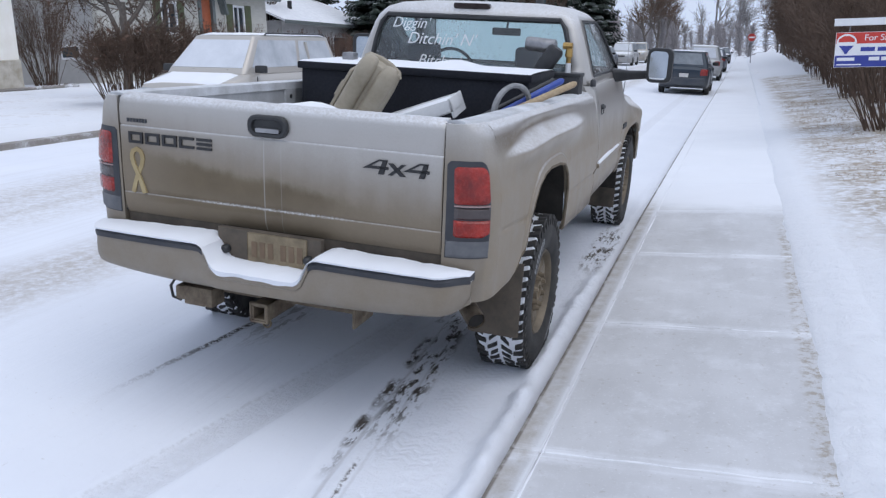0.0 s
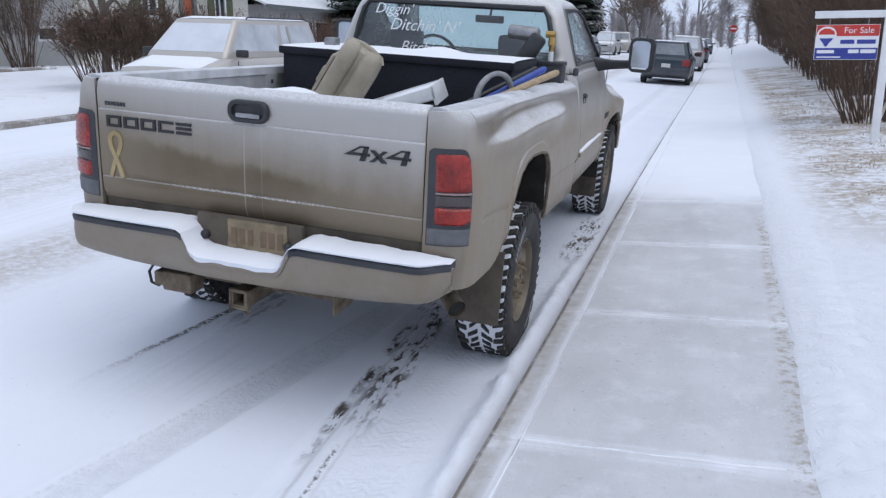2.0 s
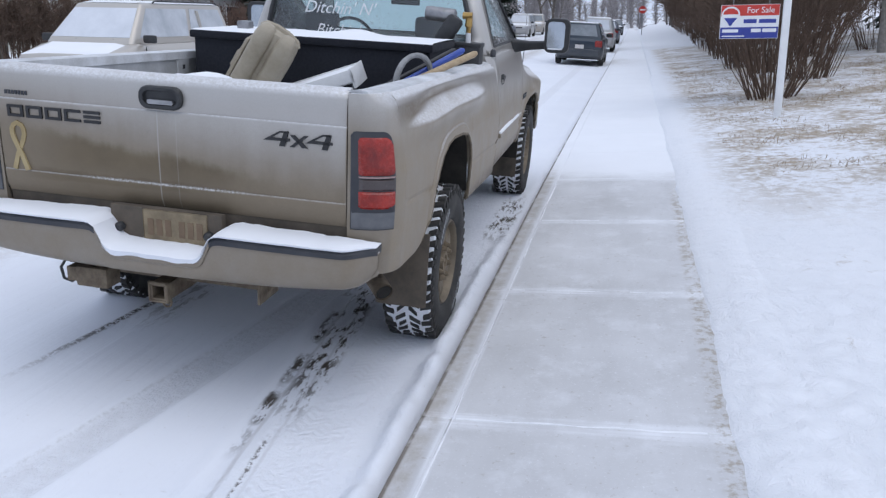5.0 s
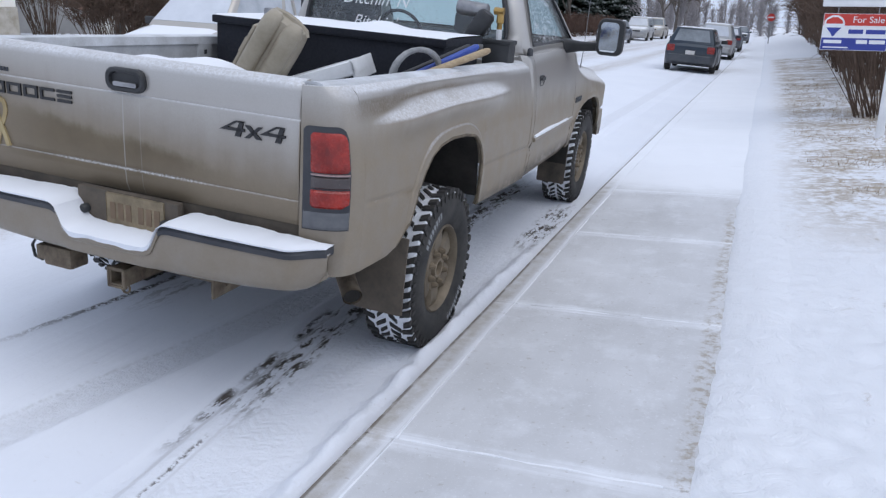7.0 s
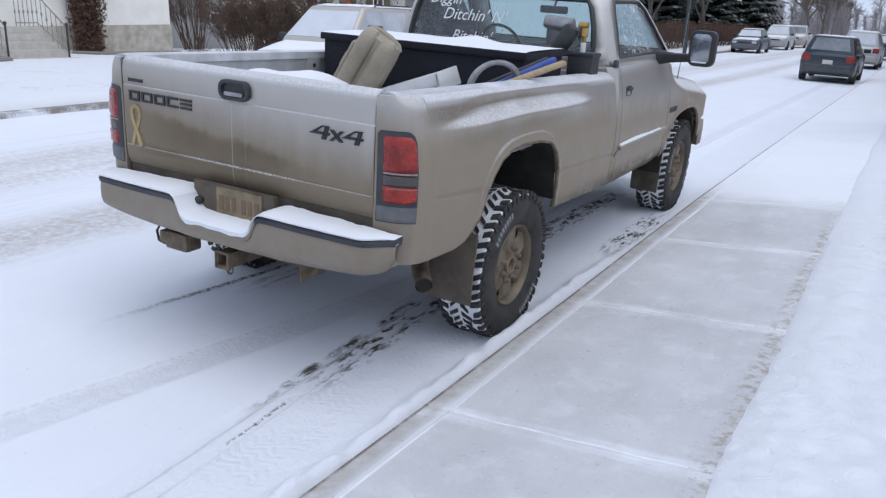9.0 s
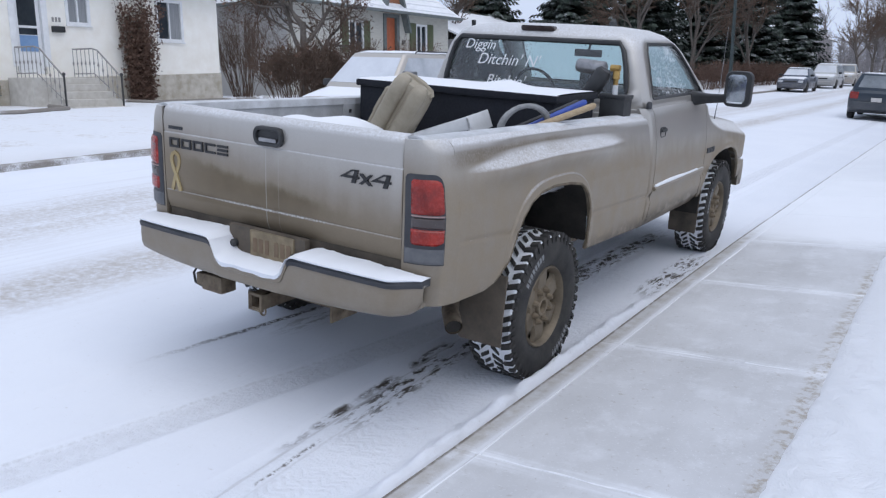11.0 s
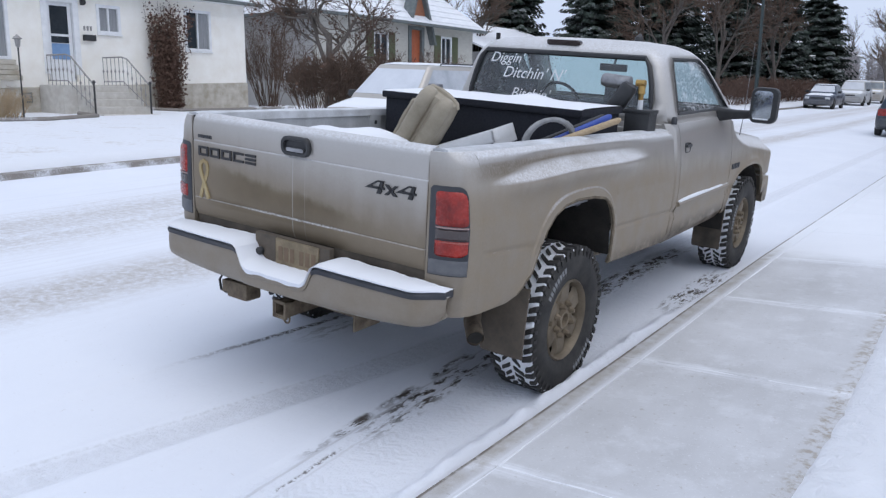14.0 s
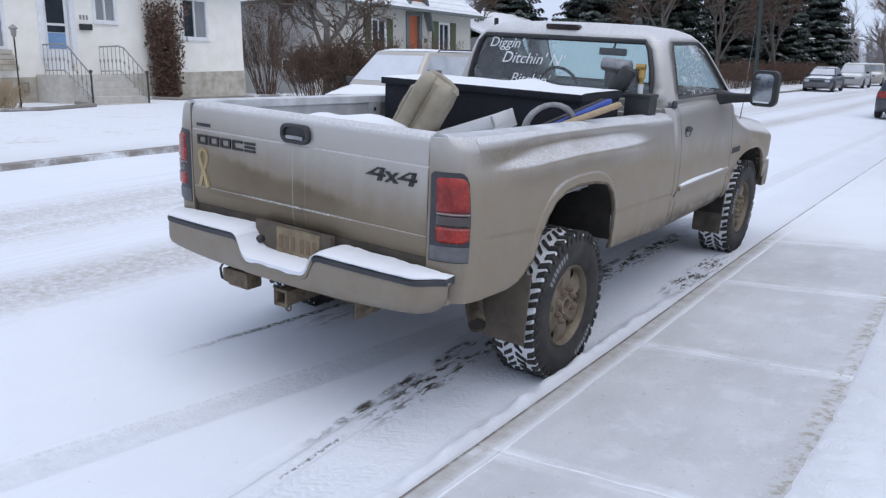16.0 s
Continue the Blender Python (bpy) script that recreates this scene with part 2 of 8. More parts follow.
def concrete_mat():
    """Swept concrete under a film of snow, damp and brown at the edges, the kerb's edge shade painted in."""
    m, nt, n, l, p = nodes_of("swept_concrete")
    x, y, z = xyz(nt)
    broad, mid, fine = noise_tex(nt, 1.3, 5, 0.6), noise_tex(nt, 9, 5, 0.7), noise_tex(nt, 140, 3, 0.7)
    brush = noise_tex(nt, 1.0, 4, 0.6, stretch=(3, 0.5, 1))
    f = calc(nt, "ADD", calc(nt, "MULTIPLY", broad, 0.6), calc(nt, "MULTIPLY", brush, 0.4))
    base = ramp(nt, f, [(0.35, (0.47, 0.475, 0.49)), (0.65, (0.60, 0.61, 0.635))])
    # smears of snow beside the joints, specks of grit
    u = calc(nt, "MULTIPLY", calc(nt, "ABSOLUTE", calc(nt, "SUBTRACT", calc(nt, "FRACT", calc(nt, "ADD", calc(nt, "DIVIDE", calc(nt, "SUBTRACT", y, 1.22), 1.593), 10.5)), 0.5)), 1.593)
    smear = calc(nt, "MULTIPLY", band(nt, calc(nt, "ADD", u, calc(nt, "MULTIPLY", calc(nt, "SUBTRACT", mid, 0.5), 0.12)), -1, 0.06, 0.03), ramp(nt, brush, [(0.35, grey(0.3)), (0.6, grey(0.85))]))
    smear = calc(nt, "MULTIPLY", smear, ramp(nt, noise_tex(nt, 1.0, 3, 0.6, stretch=(1.2, 34, 1)), [(0.38, grey(0.25)), (0.58, grey(1))]))
    tool = calc(nt, "MULTIPLY", ramp(nt, noise_tex(nt, 1.0, 3, 0.6, stretch=(46, 0.7, 1)), [(0.34, grey(0.35)), (0.52, grey(1))]), band(nt, calc(nt, "ADD", x, calc(nt, "MULTIPLY", calc(nt, "SUBTRACT", broad, 0.5), 0.04)), -0.745, -0.712, 0.009))
    base = mix(nt, calc(nt, "MAXIMUM", smear, calc(nt, "MULTIPLY", tool, 0.6)), base, (0.75, 0.77, 0.815))
    base = mix(nt, ramp(nt, noise_tex(nt, 70, 4, 0.75), [(0.58, grey(0)), (0.68, grey(0.45))]), base, (0.76, 0.78, 0.82))
    base = mix(nt, ramp(nt, noise_tex(nt, 26, 4, 0.75), [(0.61, grey(0)), (0.68, grey(0.55))]), base, (0.36, 0.34, 0.32))
    base = mix(nt, ramp(nt, noise_tex(nt, 4, 5, 0.7), [(0.52, grey(0)), (0.68, grey(0.35))]), base, (0.74, 0.76, 0.80))
    snowy = band(nt, calc(nt, "ADD", y, calc(nt, "MULTIPLY", broad, 1.2)), 8.3, 500, 0.35)
    base = mix(nt, snowy, base, mix(nt, broad, (0.72, 0.74, 0.78), (0.80, 0.82, 0.86)))
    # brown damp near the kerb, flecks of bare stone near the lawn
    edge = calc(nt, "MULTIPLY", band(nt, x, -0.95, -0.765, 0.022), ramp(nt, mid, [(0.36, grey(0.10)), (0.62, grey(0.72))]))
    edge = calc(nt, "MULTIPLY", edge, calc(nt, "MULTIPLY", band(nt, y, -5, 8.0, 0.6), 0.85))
    # dark line on the kerb edge: wet grime and edge shade in one colour
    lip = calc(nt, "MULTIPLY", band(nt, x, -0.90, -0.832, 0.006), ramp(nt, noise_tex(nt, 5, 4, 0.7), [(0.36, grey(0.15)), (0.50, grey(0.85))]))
    fleck = calc(nt, "MULTIPLY", band(nt, x, 0.30, 0.40, 0.03), ramp(nt, noise_tex(nt, 17, 5, 0.75), [(0.48, grey(0)), (0.60, grey(0.85))]))
    fleck = calc(nt, "MULTIPLY", fleck, band(nt, y, -5, 7.0, 0.6))
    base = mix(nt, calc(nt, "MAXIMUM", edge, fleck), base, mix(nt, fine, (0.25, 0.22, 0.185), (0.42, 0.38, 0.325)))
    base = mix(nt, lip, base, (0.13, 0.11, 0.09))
    l.new(base, p.inputs["Base Color"])
    p.inputs["Roughness"].default_value = 0.7
    p.inputs["Specular IOR Level"].default_value = 0.3
    l.new(bump(nt, fine, 0.25, 0.002, bump(nt, mid, 0.15, 0.006)), p.inputs["Normal"])
    return m


def truck_paint():
    """Pewter metallic paint under tan road film: a dark fan thrown over the tailgate, an even coat along the sides."""
    m, nt, n, l, p = nodes_of("pewter_paint")
    x, y, z = xyz(nt)
    wave = noise_tex(nt, 1.6, 4, 0.6, stretch=(1, 0.7, 0.4))
    mid, fine = noise_tex(nt, 7, 5, 0.65), noise_tex(nt, 260, 2, 0.7)
    speck = noise_tex(nt, 90, 4, 0.75)
    drip = noise_tex(nt, 1.0, 3, 0.6, stretch=(16, 16, 0.9))

    def off(v, k):
        return calc(nt, "MULTIPLY", calc(nt, "SUBTRACT", v, 0.5), k)

    def fade(v, a, b, lo=0.0, hi=1.0):
        mr = n.new("ShaderNodeMapRange")
        mr.interpolation_type = "SMOOTHSTEP"
        mr.inputs[1].default_value, mr.inputs[2].default_value = a, b
        mr.inputs[3].default_value, mr.inputs[4].default_value = lo, hi
        l.new(v, mr.inputs[0])
        return mr.outputs[0]

    gate = calc(nt, "MULTIPLY", calc(nt, "MULTIPLY", band(nt, y, -0.06, 0.062, 0.004), band(nt, x, -0.776, 0.776, 0.003)), band(nt, z, 0.862, 3.0, 0.004))
    # sides: film up to the swage line, thinner above it
    edge = calc(nt, "ADD", calc(nt, "ADD", z, off(wave, 0.34)), calc(nt, "ADD", off(mid, 0.12), off(drip, 0.05)))
    film = fade(calc(nt, "ADD", edge, calc(nt, "MULTIPLY", y, 0.055)), 1.40, 1.16, 0.06, 0.86)
    film = calc(nt, "MULTIPLY", film, ramp(nt, mid, [(0.3, grey(0.8)), (0.7, grey(1.0))]))
    # tailgate: a fan with a ragged upper edge, falling to the right
    fan_z = calc(nt, "ADD", calc(nt, "ADD", z, calc(nt, "MULTIPLY", x, 0.10)), calc(nt, "ADD", off(wave, 0.10), calc(nt, "ADD", off(mid, 0.07), off(drip, 0.05))))
    fan = calc(nt, "MULTIPLY", fade(fan_z, 1.105, 1.055), band(nt, calc(nt, "ADD", x, off(mid, 0.12)), -0.55, 0.36, 0.22))
    fan = calc(nt, "MULTIPLY", fan, fade(z, 0.95, 1.05, 0.62, 1.0))
    haze_ = calc(nt, "MULTIPLY", fade(fan_z, 1.38, 1.02), 0.9)
    seam = calc(nt, "MULTIPLY", band(nt, calc(nt, "ADD", z, off(mid, 0.03)), 0.925, 0.985, 0.015), band(nt, x, -0.62, 0.18, 0.14))
    fan = calc(nt, "MAXIMUM", calc(nt, "MULTIPLY", fan, 0.85), calc(nt, "MULTIPLY", seam, 0.75))
    paint = mix(nt, fine, (0.385, 0.368, 0.345), (0.52, 0.50, 0.475))
    tan = mix(nt, calc(nt, "ADD", calc(nt, "MULTIPLY", mid, 0.55), calc(nt, "MULTIPLY", speck, 0.45)), (0.128, 0.092, 0.050), (0.318, 0.246, 0.153))
    # tan is darker on the tailgate and bumper than along the sides
    tan = mix(nt, calc(nt, "MULTIPLY", band(nt, y, -1.0, 0.05, 0.01), 0.5), tan, (0.135, 0.104, 0.066))
    brown = mix(nt, mid, (0.085, 0.062, 0.034), (0.165, 0.125, 0.072))
    dirt = mix(nt, gate, film, haze_)
    colour = mix(nt, dirt, paint, tan)
    colour = mix(nt, calc(nt, "MULTIPLY", fan, gate), colour, brown)
    # mud thrown up under the rail, and a dark line in the fold along the box
    spray = calc(nt, "MULTIPLY", band(nt, calc(nt, "ADD", calc(nt, "ADD", z, calc(nt, "MULTIPLY", y, 0.03)), off(wave, 0.06)), 1.275, 1.345, 0.022), calc(nt, "MULTIPLY", band(nt, calc(nt, "ADD", y, off(mid, 0.2)), 0.13, 1.35, 0.22), ramp(nt, speck, [(0.35, grey(0.35)), (0.60, grey(0.9))])))
    colour = mix(nt, calc(nt, "MULTIPLY", spray, 0.8), colour, (0.175, 0.132, 0.080))
    # thaw water runs below the tailgate handle, a crust of salt along its lower fold
    run = calc(nt, "MULTIPLY", calc(nt, "MAXIMUM", band(nt, x, -0.032, -0.027, 0.002), calc(nt, "MULTIPLY", band(nt, x, 0.052, 0.055, 0.002), 0.5)), calc(nt, "MULTIPLY", gate, fade(z, 1.28, 1.26)))
    salt = calc(nt, "MULTIPLY", calc(nt, "MULTIPLY", band(nt, z, 0.955, 0.967, 0.003), band(nt, x, -0.35, 0.32, 0.1)), calc(nt, "MULTIPLY", gate, ramp(nt, speck, [(0.42, grey(0)), (0.60, grey(0.8))])))
    colour = mix(nt, calc(nt, "MAXIMUM", calc(nt, "MULTIPLY", run, 0.4), salt), colour, (0.50, 0.49, 0.47))
    # wet black mud on the lowest edges
    low = calc(nt, "MULTIPLY", fade(calc(nt, "ADD", z, off(mid, 0.22)), 0.70, 0.61), band(nt, y, 0.08, 9, 0.02))
    low = calc(nt, "MULTIPLY", low, ramp(nt, mid, [(0.38, grey(0.1)), (0.60, grey(0.9))]))
    colour = mix(nt, low, colour, (0.060, 0.045, 0.028))
    # a dusting of snow on faces that look up
    geo, sp = n.new("ShaderNodeNewGeometry"), n.new("ShaderNodeSeparateXYZ")
    l.new(geo.outputs["Normal"], sp.inputs[0])
    dust = calc(nt, "MULTIPLY", ramp(nt, sp.outputs[2], [(0.22, grey(0)), (0.62, grey(0.75))]), ramp(nt, calc(nt, "ADD", calc(nt, "MULTIPLY", mid, 0.2), calc(nt, "MULTIPLY", speck, 0.8)), [(0.40, grey(0.3)), (0.60, grey(1))]))
    l.new(mix(nt, dust, colour, (0.74, 0.76, 0.80)), p.inputs["Base Color"])
    grime = calc(nt, "MAXIMUM", calc(nt, "MAXIMUM", dirt, low), calc(nt, "MULTIPLY", fan, gate))
    l.new(calc(nt, "MULTIPLY", mix(nt, grime, grey(0.55), grey(0.18)), calc(nt, "SUBTRACT", 1.0, dust)), p.inputs["Metallic"])
    l.new(mix(nt, dust, mix(nt, grime, grey(0.30), grey(0.50)), grey(0.8)), p.inputs["Roughness"])
    l.new(bump(nt, fine, 0.08, 0.001), p.inputs["Normal"])
    return m


def glass_mat(name, tint, gloss=0.10, frost=0.0, frost_scale=18):
    m, nt, n, l, p = nodes_of(name)
    tr, gl, fr = n.new("ShaderNodeBsdfTransparent"), n.new("ShaderNodeBsdfGlossy"), n.new("ShaderNodeFresnel")
    tr.inputs[0].default_value = (*tint, 1)
    gl.inputs["Roughness"].default_value = 0.03
    fr.inputs["IOR"].default_value = 1.5
    mx = n.new("ShaderNodeMixShader")
    l.new(calc(nt, "ADD", fr.outputs[0], gloss), mx.inputs[0])
    l.new(tr.outputs[0], mx.inputs[1])
    l.new(gl.outputs[0], mx.inputs[2])
    last = mx.outputs[0]
    if frost:
        df = n.new("ShaderNodeBsdfDiffuse")
        df.inputs[0].default_value = (0.8, 0.83, 0.87, 1)
        m2 = n.new("ShaderNodeMixShader")
        spots = noise_tex(nt, frost_scale * 6, 4, 0.7)
        broad = noise_tex(nt, frost_scale * 0.25, 4, 0.6)
        f = ramp(nt, calc(nt, "ADD", calc(nt, "MULTIPLY", spots, 0.6), calc(nt, "MULTIPLY", broad, 0.4)), [(0.52, grey(0.0)), (0.66, grey(frost))])
        l.new(calc(nt, "ADD", f, frost * 0.1), m2.inputs[0])
        l.new(last, m2.inputs[1])
        l.new(df.outputs[0], m2.inputs[2])
        last = m2.outputs[0]
    l.new(last, n["Material Output"].inputs[0])
    return m


M = {}
M["snow"] = snow_mat()
M["road"] = road_mat()
M["lawn"] = lawn_mat()
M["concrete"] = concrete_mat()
M["paint"] = truck_paint()
M["kerb"] = surface("kerb_concrete", (0.23, 0.21, 0.19), (0.74, 0.76, 0.80), 0.85, scale=0.9, lo=0.55, hi=0.64)
M["black"] = surface("black_plastic", (0.018, 0.019, 0.021), (0.035, 0.036, 0.038), 0.5, scale=10)
M["trim"] = surface("grey_rubber_trim", (0.018, 0.021, 0.029), (0.050, 0.052, 0.058), 0.55, scale=5)
M["rubber"] = surface("tyre_rubber", (0.012, 0.012, 0.013), (0.045, 0.042, 0.038), 0.8, scale=9, fine=90)
M["dark_lip"] = surface("muddy_edge", (0.07, 0.055, 0.038), (0.20, 0.16, 0.11), 0.85, scale=14)
M["mud"] = surface("dried_mud", (0.11, 0.083, 0.053), (0.23, 0.185, 0.13), 0.9, scale=12, relief=0.5)
M["mudflap"] = surface("muddy_rubber_flap", (0.045, 0.038, 0.030), (0.13, 0.105, 0.08), 0.85, scale=4)
M["rim"] = surface("brake_dust_alloy", (0.10, 0.078, 0.052), (0.22, 0.18, 0.128), 0.6, metal=0.25, scale=7)
M["rim_clean"] = surface("dull_alloy", (0.22, 0.21, 0.20), (0.42, 0.41, 0.40), 0.45, metal=0.5, scale=7)
M["dark"] = surface("underbody_grime_and_shade", (0.009, 0.008, 0.007), (0.030, 0.026, 0.022), 0.9, scale=9)
M["rust"] = surface("rusty_muddy_steel", (0.07, 0.05, 0.035), (0.20, 0.16, 0.11), 0.85, scale=14, relief=0.5)
M["red"] = surface("red_lens", (0.13, 0.005, 0.004), (0.36, 0.022, 0.012), 0.26, scale=14, coat=0.25, relief=0.06)
M["trim_pale"] = surface("dusty_grey_trim", (0.085, 0.09, 0.10), (0.15, 0.152, 0.158), 0.6, scale=9)
M["reverse_rim"] = surface("dull_pink_rib", (0.30, 0.20, 0.19), (0.40, 0.30, 0.29), 0.3, scale=9)
M["reverse"] = surface("smoky_clear_lens", (0.035, 0.028, 0.028), (0.08, 0.062, 0.060), 0.2, scale=5, coat=0.4, relief=0.05)
M["plate"] = surface("dirty_number_plate", (0.15, 0.115, 0.07), (0.27, 0.215, 0.135), 0.7, scale=16)
M["plate_ink"] = surface("faded_red_ink", (0.13, 0.085, 0.052), (0.19, 0.13, 0.08), 0.7, scale=12)
M["badge"] = surface("black_badge", (0.010, 0.010, 0.011), (0.022, 0.022, 0.024), 0.45, scale=10)
M["ribbon"] = surface("yellow_ribbon_magnet", (0.30, 0.225, 0.105), (0.40, 0.315, 0.165), 0.6, scale=10)
M["rail_frost"] = surface("frosted_rail_paint", (0.40, 0.405, 0.41), (0.66, 0.68, 0.71), 0.55, metal=0.15, scale=5, fine=120)
M["bed"] = surface("dirty_bed_steel", (0.33, 0.335, 0.34), (0.50, 0.51, 0.52), 0.55, metal=0.2, scale=5)
M["navy"] = surface("dark_navy_steel", (0.003, 0.004, 0.009), (0.007, 0.009, 0.016), 0.85, scale=6)
M["case"] = surface("tan_plastic_case", (0.26, 0.225, 0.165), (0.37, 0.33, 0.26), 0.55, scale=5, relief=0.05)
M["white_plastic"] = surface("white_plastic", (0.55, 0.56, 0.57), (0.70, 0.71, 0.72), 0.5, scale=4)
M["hose"] = surface("grey_rubber_hose", (0.15, 0.155, 0.16), (0.28, 0.285, 0.29), 0.6, scale=20)
M["blue"] = surface("blue_plastic", (0.015, 0.045, 0.25), (0.03, 0.075, 0.36), 0.4, scale=10)
M["wood"] = surface("bare_wood_handle", (0.30, 0.22, 0.13), (0.44, 0.34, 0.22), 0.65, scale=10, stretch=(8, 1, 8))
M["brass"] = surface("tarnished_brass", (0.34, 0.21, 0.07), (0.52, 0.35, 0.13), 0.4, metal=0.9, scale=20)
M["steel"] = surface("dull_steel", (0.20, 0.20, 0.21), (0.36, 0.36, 0.37), 0.45, metal=0.8, scale=12)
M["chrome"] = surface("chrome_strip", (0.55, 0.55, 0.56), (0.68, 0.68, 0.69), 0.2, metal=1.0, scale=8, relief=0.02)
M["glass"] = glass_mat("frosted_window", (0.62, 0.76, 0.78), 0.04, 0.35, 9)
def snowed_glass():
    """Glass under an even film of snow: pale from outside, letting daylight through."""
    m, nt, n, l, p = nodes_of("snowed_windshield")
    df, tl, mx = n.new("ShaderNodeBsdfDiffuse"), n.new("ShaderNodeBsdfTranslucent"), n.new("ShaderNodeMixShader")
    f = noise_tex(nt, 5, 4, 0.6)
    l.new(mix(nt, f, (0.60, 0.74, 0.78), (0.78, 0.88, 0.90)), tl.inputs[0])
    df.inputs[0].default_value = (0.75, 0.80, 0.84, 1)
    mx.inputs[0].default_value = 0.72
    l.new(df.outputs[0], mx.inputs[1])
    l.new(tl.outputs[0], mx.inputs[2])
    l.new(mx.outputs[0], n["Material Output"].inputs[0])
    return m


M["snowed_glass"] = snowed_glass()
M["side_glass"] = glass_mat("frosted_side_window", (0.45, 0.58, 0.62), 0.05, 0.85, 9)
M["dark_glass"] = surface("dark_window_glass", (0.02, 0.026, 0.032), (0.045, 0.055, 0.065), 0.1, scale=2, coat=0.5, relief=0)
M["mirror"] = surface("mirror_glass", (0.34, 0.38, 0.42), (0.46, 0.50, 0.54), 0.04, metal=1.0, scale=6, relief=0)
M["lettering"] = surface("white_vinyl_lettering", (0.72, 0.76, 0.78), (0.82, 0.85, 0.87), 0.5, scale=30)
M["seat"] = surface("dark_seat_cloth", (0.03, 0.035, 0.045), (0.06, 0.065, 0.075), 0.9, scale=20)

# ---- building tools ----
def part(name, bm, material, parent, label="", smooth=True):
    """Links a bmesh as one mesh object under a thing or a part."""
    me = bpy.data.meshes.new(name)
    bm.normal_update()
    bm.to_mesh(me)
    bm.free()
    me.materials.append(M[material] if isinstance(material, str) else material)
    if smooth:
        for p in me.polygons:
            p.use_smooth = True
        me.set_sharp_from_angle(angle=radians(38))
    ob = new(name, me)
    if parent:
        ob.parent = parent
    if label:
        ob["label"] = label
    return ob


def raw(name, verts, faces, material, parent=None, label="", smooth=False):
    me = bpy.data.meshes.new(name)
    me.from_pydata(verts, [], faces)
    me.materials.append(M[material] if isinstance(material, str) else material)
    if smooth:
        for p in me.polygons:
            p.use_smooth = True
    ob = new(name, me)
    if parent:
        ob.parent = parent
    if label:
        ob["label"] = label
    return ob


def root(name, m, label, category, group="", kind=""):
    ob = new(name)
    ob.empty_display_size = 0.2
    ob.matrix_world = m
    return tagged(ob, label, category, group, kind)


def box(bm, x0, x1, y0, y1, z0, z1, bevel=0.0, m=None, seg=2):
    ret = bmesh.ops.create_cube(bm, size=1)
    vs = ret["verts"]
    t = Matrix.Translation(((x0 + x1) / 2, (y0 + y1) / 2, (z0 + z1) / 2)) @ Matrix.Diagonal((abs(x1 - x0), abs(y1 - y0), abs(z1 - z0), 1))
    bmesh.ops.transform(bm, matrix=t, verts=vs)
    if bevel:
        es = list({e for v in vs for e in v.link_edges})
        r = bmesh.ops.bevel(bm, geom=es, offset=bevel, segments=seg, affect="EDGES", profile=0.6)
        vs = list({v for f in r["faces"] for v in f.verts} | {v for v in vs if v.is_valid})
    if m is not None:
        bmesh.ops.transform(bm, matrix=m, verts=[v for v in vs if v.is_valid])
    return bm


def boxed(*args, **kw):
    return box(bmesh.new(), *args, **kw)


def loft(bm, rings, closed=True, caps=True, m=None):
    """Skins a row of rings of equal length."""
    vs = [[bm.verts.new((m @ Vector(p)) if m is not None else p) for p in r] for r in rings]
    k = len(rings[0])
    for a, b in zip(vs, vs[1:]):
        for i in range(k if closed else k - 1):
            j = (i + 1) % k
            bm.faces.new((a[i], a[j], b[j], b[i]))
    if caps and closed:
        bm.faces.new(list(reversed(vs[0])))
        bm.faces.new(vs[-1])
    return bm


def fix(bm):
    bmesh.ops.remove_doubles(bm, verts=bm.verts, dist=1e-5)
    bmesh.ops.recalc_face_normals(bm, faces=bm.faces)
    return bm


def tube(bm, pts, r, n=8, caps=True):
    """A tube along pts; r is one radius or a row of them."""
    pts = [Vector(p) for p in pts]
    rs = r if isinstance(r, (list, tuple)) else [r] * len(pts)
    rings, up = [], None
    for i, p in enumerate(pts):
        d = (pts[min(i + 1, len(pts) - 1)] - pts[max(i - 1, 0)]).normalized()
        if up is None:
            up = d.orthogonal().normalized()
        up = (up - d * up.dot(d)).normalized()
        side = d.cross(up)
        rings.append([p + (up * math.cos(2 * math.pi * k / n) + side * math.sin(2 * math.pi * k / n)) * rs[i] for k in range(n)])
    return loft(bm, rings, True, caps)


def lathe(bm, prof, n=24, m=None, caps=True):
    """Turns (radius, along) round the x axis."""
    rings = [[(a, r * math.cos(2 * math.pi * k / n), r * math.sin(2 * math.pi * k / n)) for k in range(n)] for r, a in prof]
    return loft(bm, rings, True, caps, m)


def words(text, size, thick, m, name, material, parent, shear=0.0, label=""):
    """Real lettering in the built-in font, as a mesh."""
    cu = bpy.data.curves.new(name, "FONT")
    cu.body, cu.size, cu.extrude, cu.shear = text, size, thick, shear
    cu.align_x, cu.align_y, cu.resolution_u = "LEFT", "BOTTOM_BASELINE", 3
    tmp = bpy.data.objects.new("tmp", cu)
    scene.collection.objects.link(tmp)
    me = bpy.data.meshes.new_from_object(tmp.evaluated_get(bpy.context.evaluated_depsgraph_get()))
    bpy.data.objects.remove(tmp)
    bpy.data.curves.remove(cu)
    me.transform(m)
    me.materials.clear()
    me.materials.append(M[material])
    ob = new(name, me)
    ob.parent = parent
    if label:
        ob["label"] = label
    return ob


def lerp(a, b, t):
    return a + (b - a) * t


def table(x, pts):
    """Piecewise linear through (x, y) rows."""
    if x <= pts[0][0]:
        return pts[0][1]
    for (a, u), (b, v) in zip(pts, pts[1:]):
        if x <= b:
            return lerp(u, v, (x - a) / (b - a))
    return pts[-1][1]


def smooth(a, b, x):
    t = min(max((x - a) / (b - a), 0), 1)
    return t * t * (3 - 2 * t)


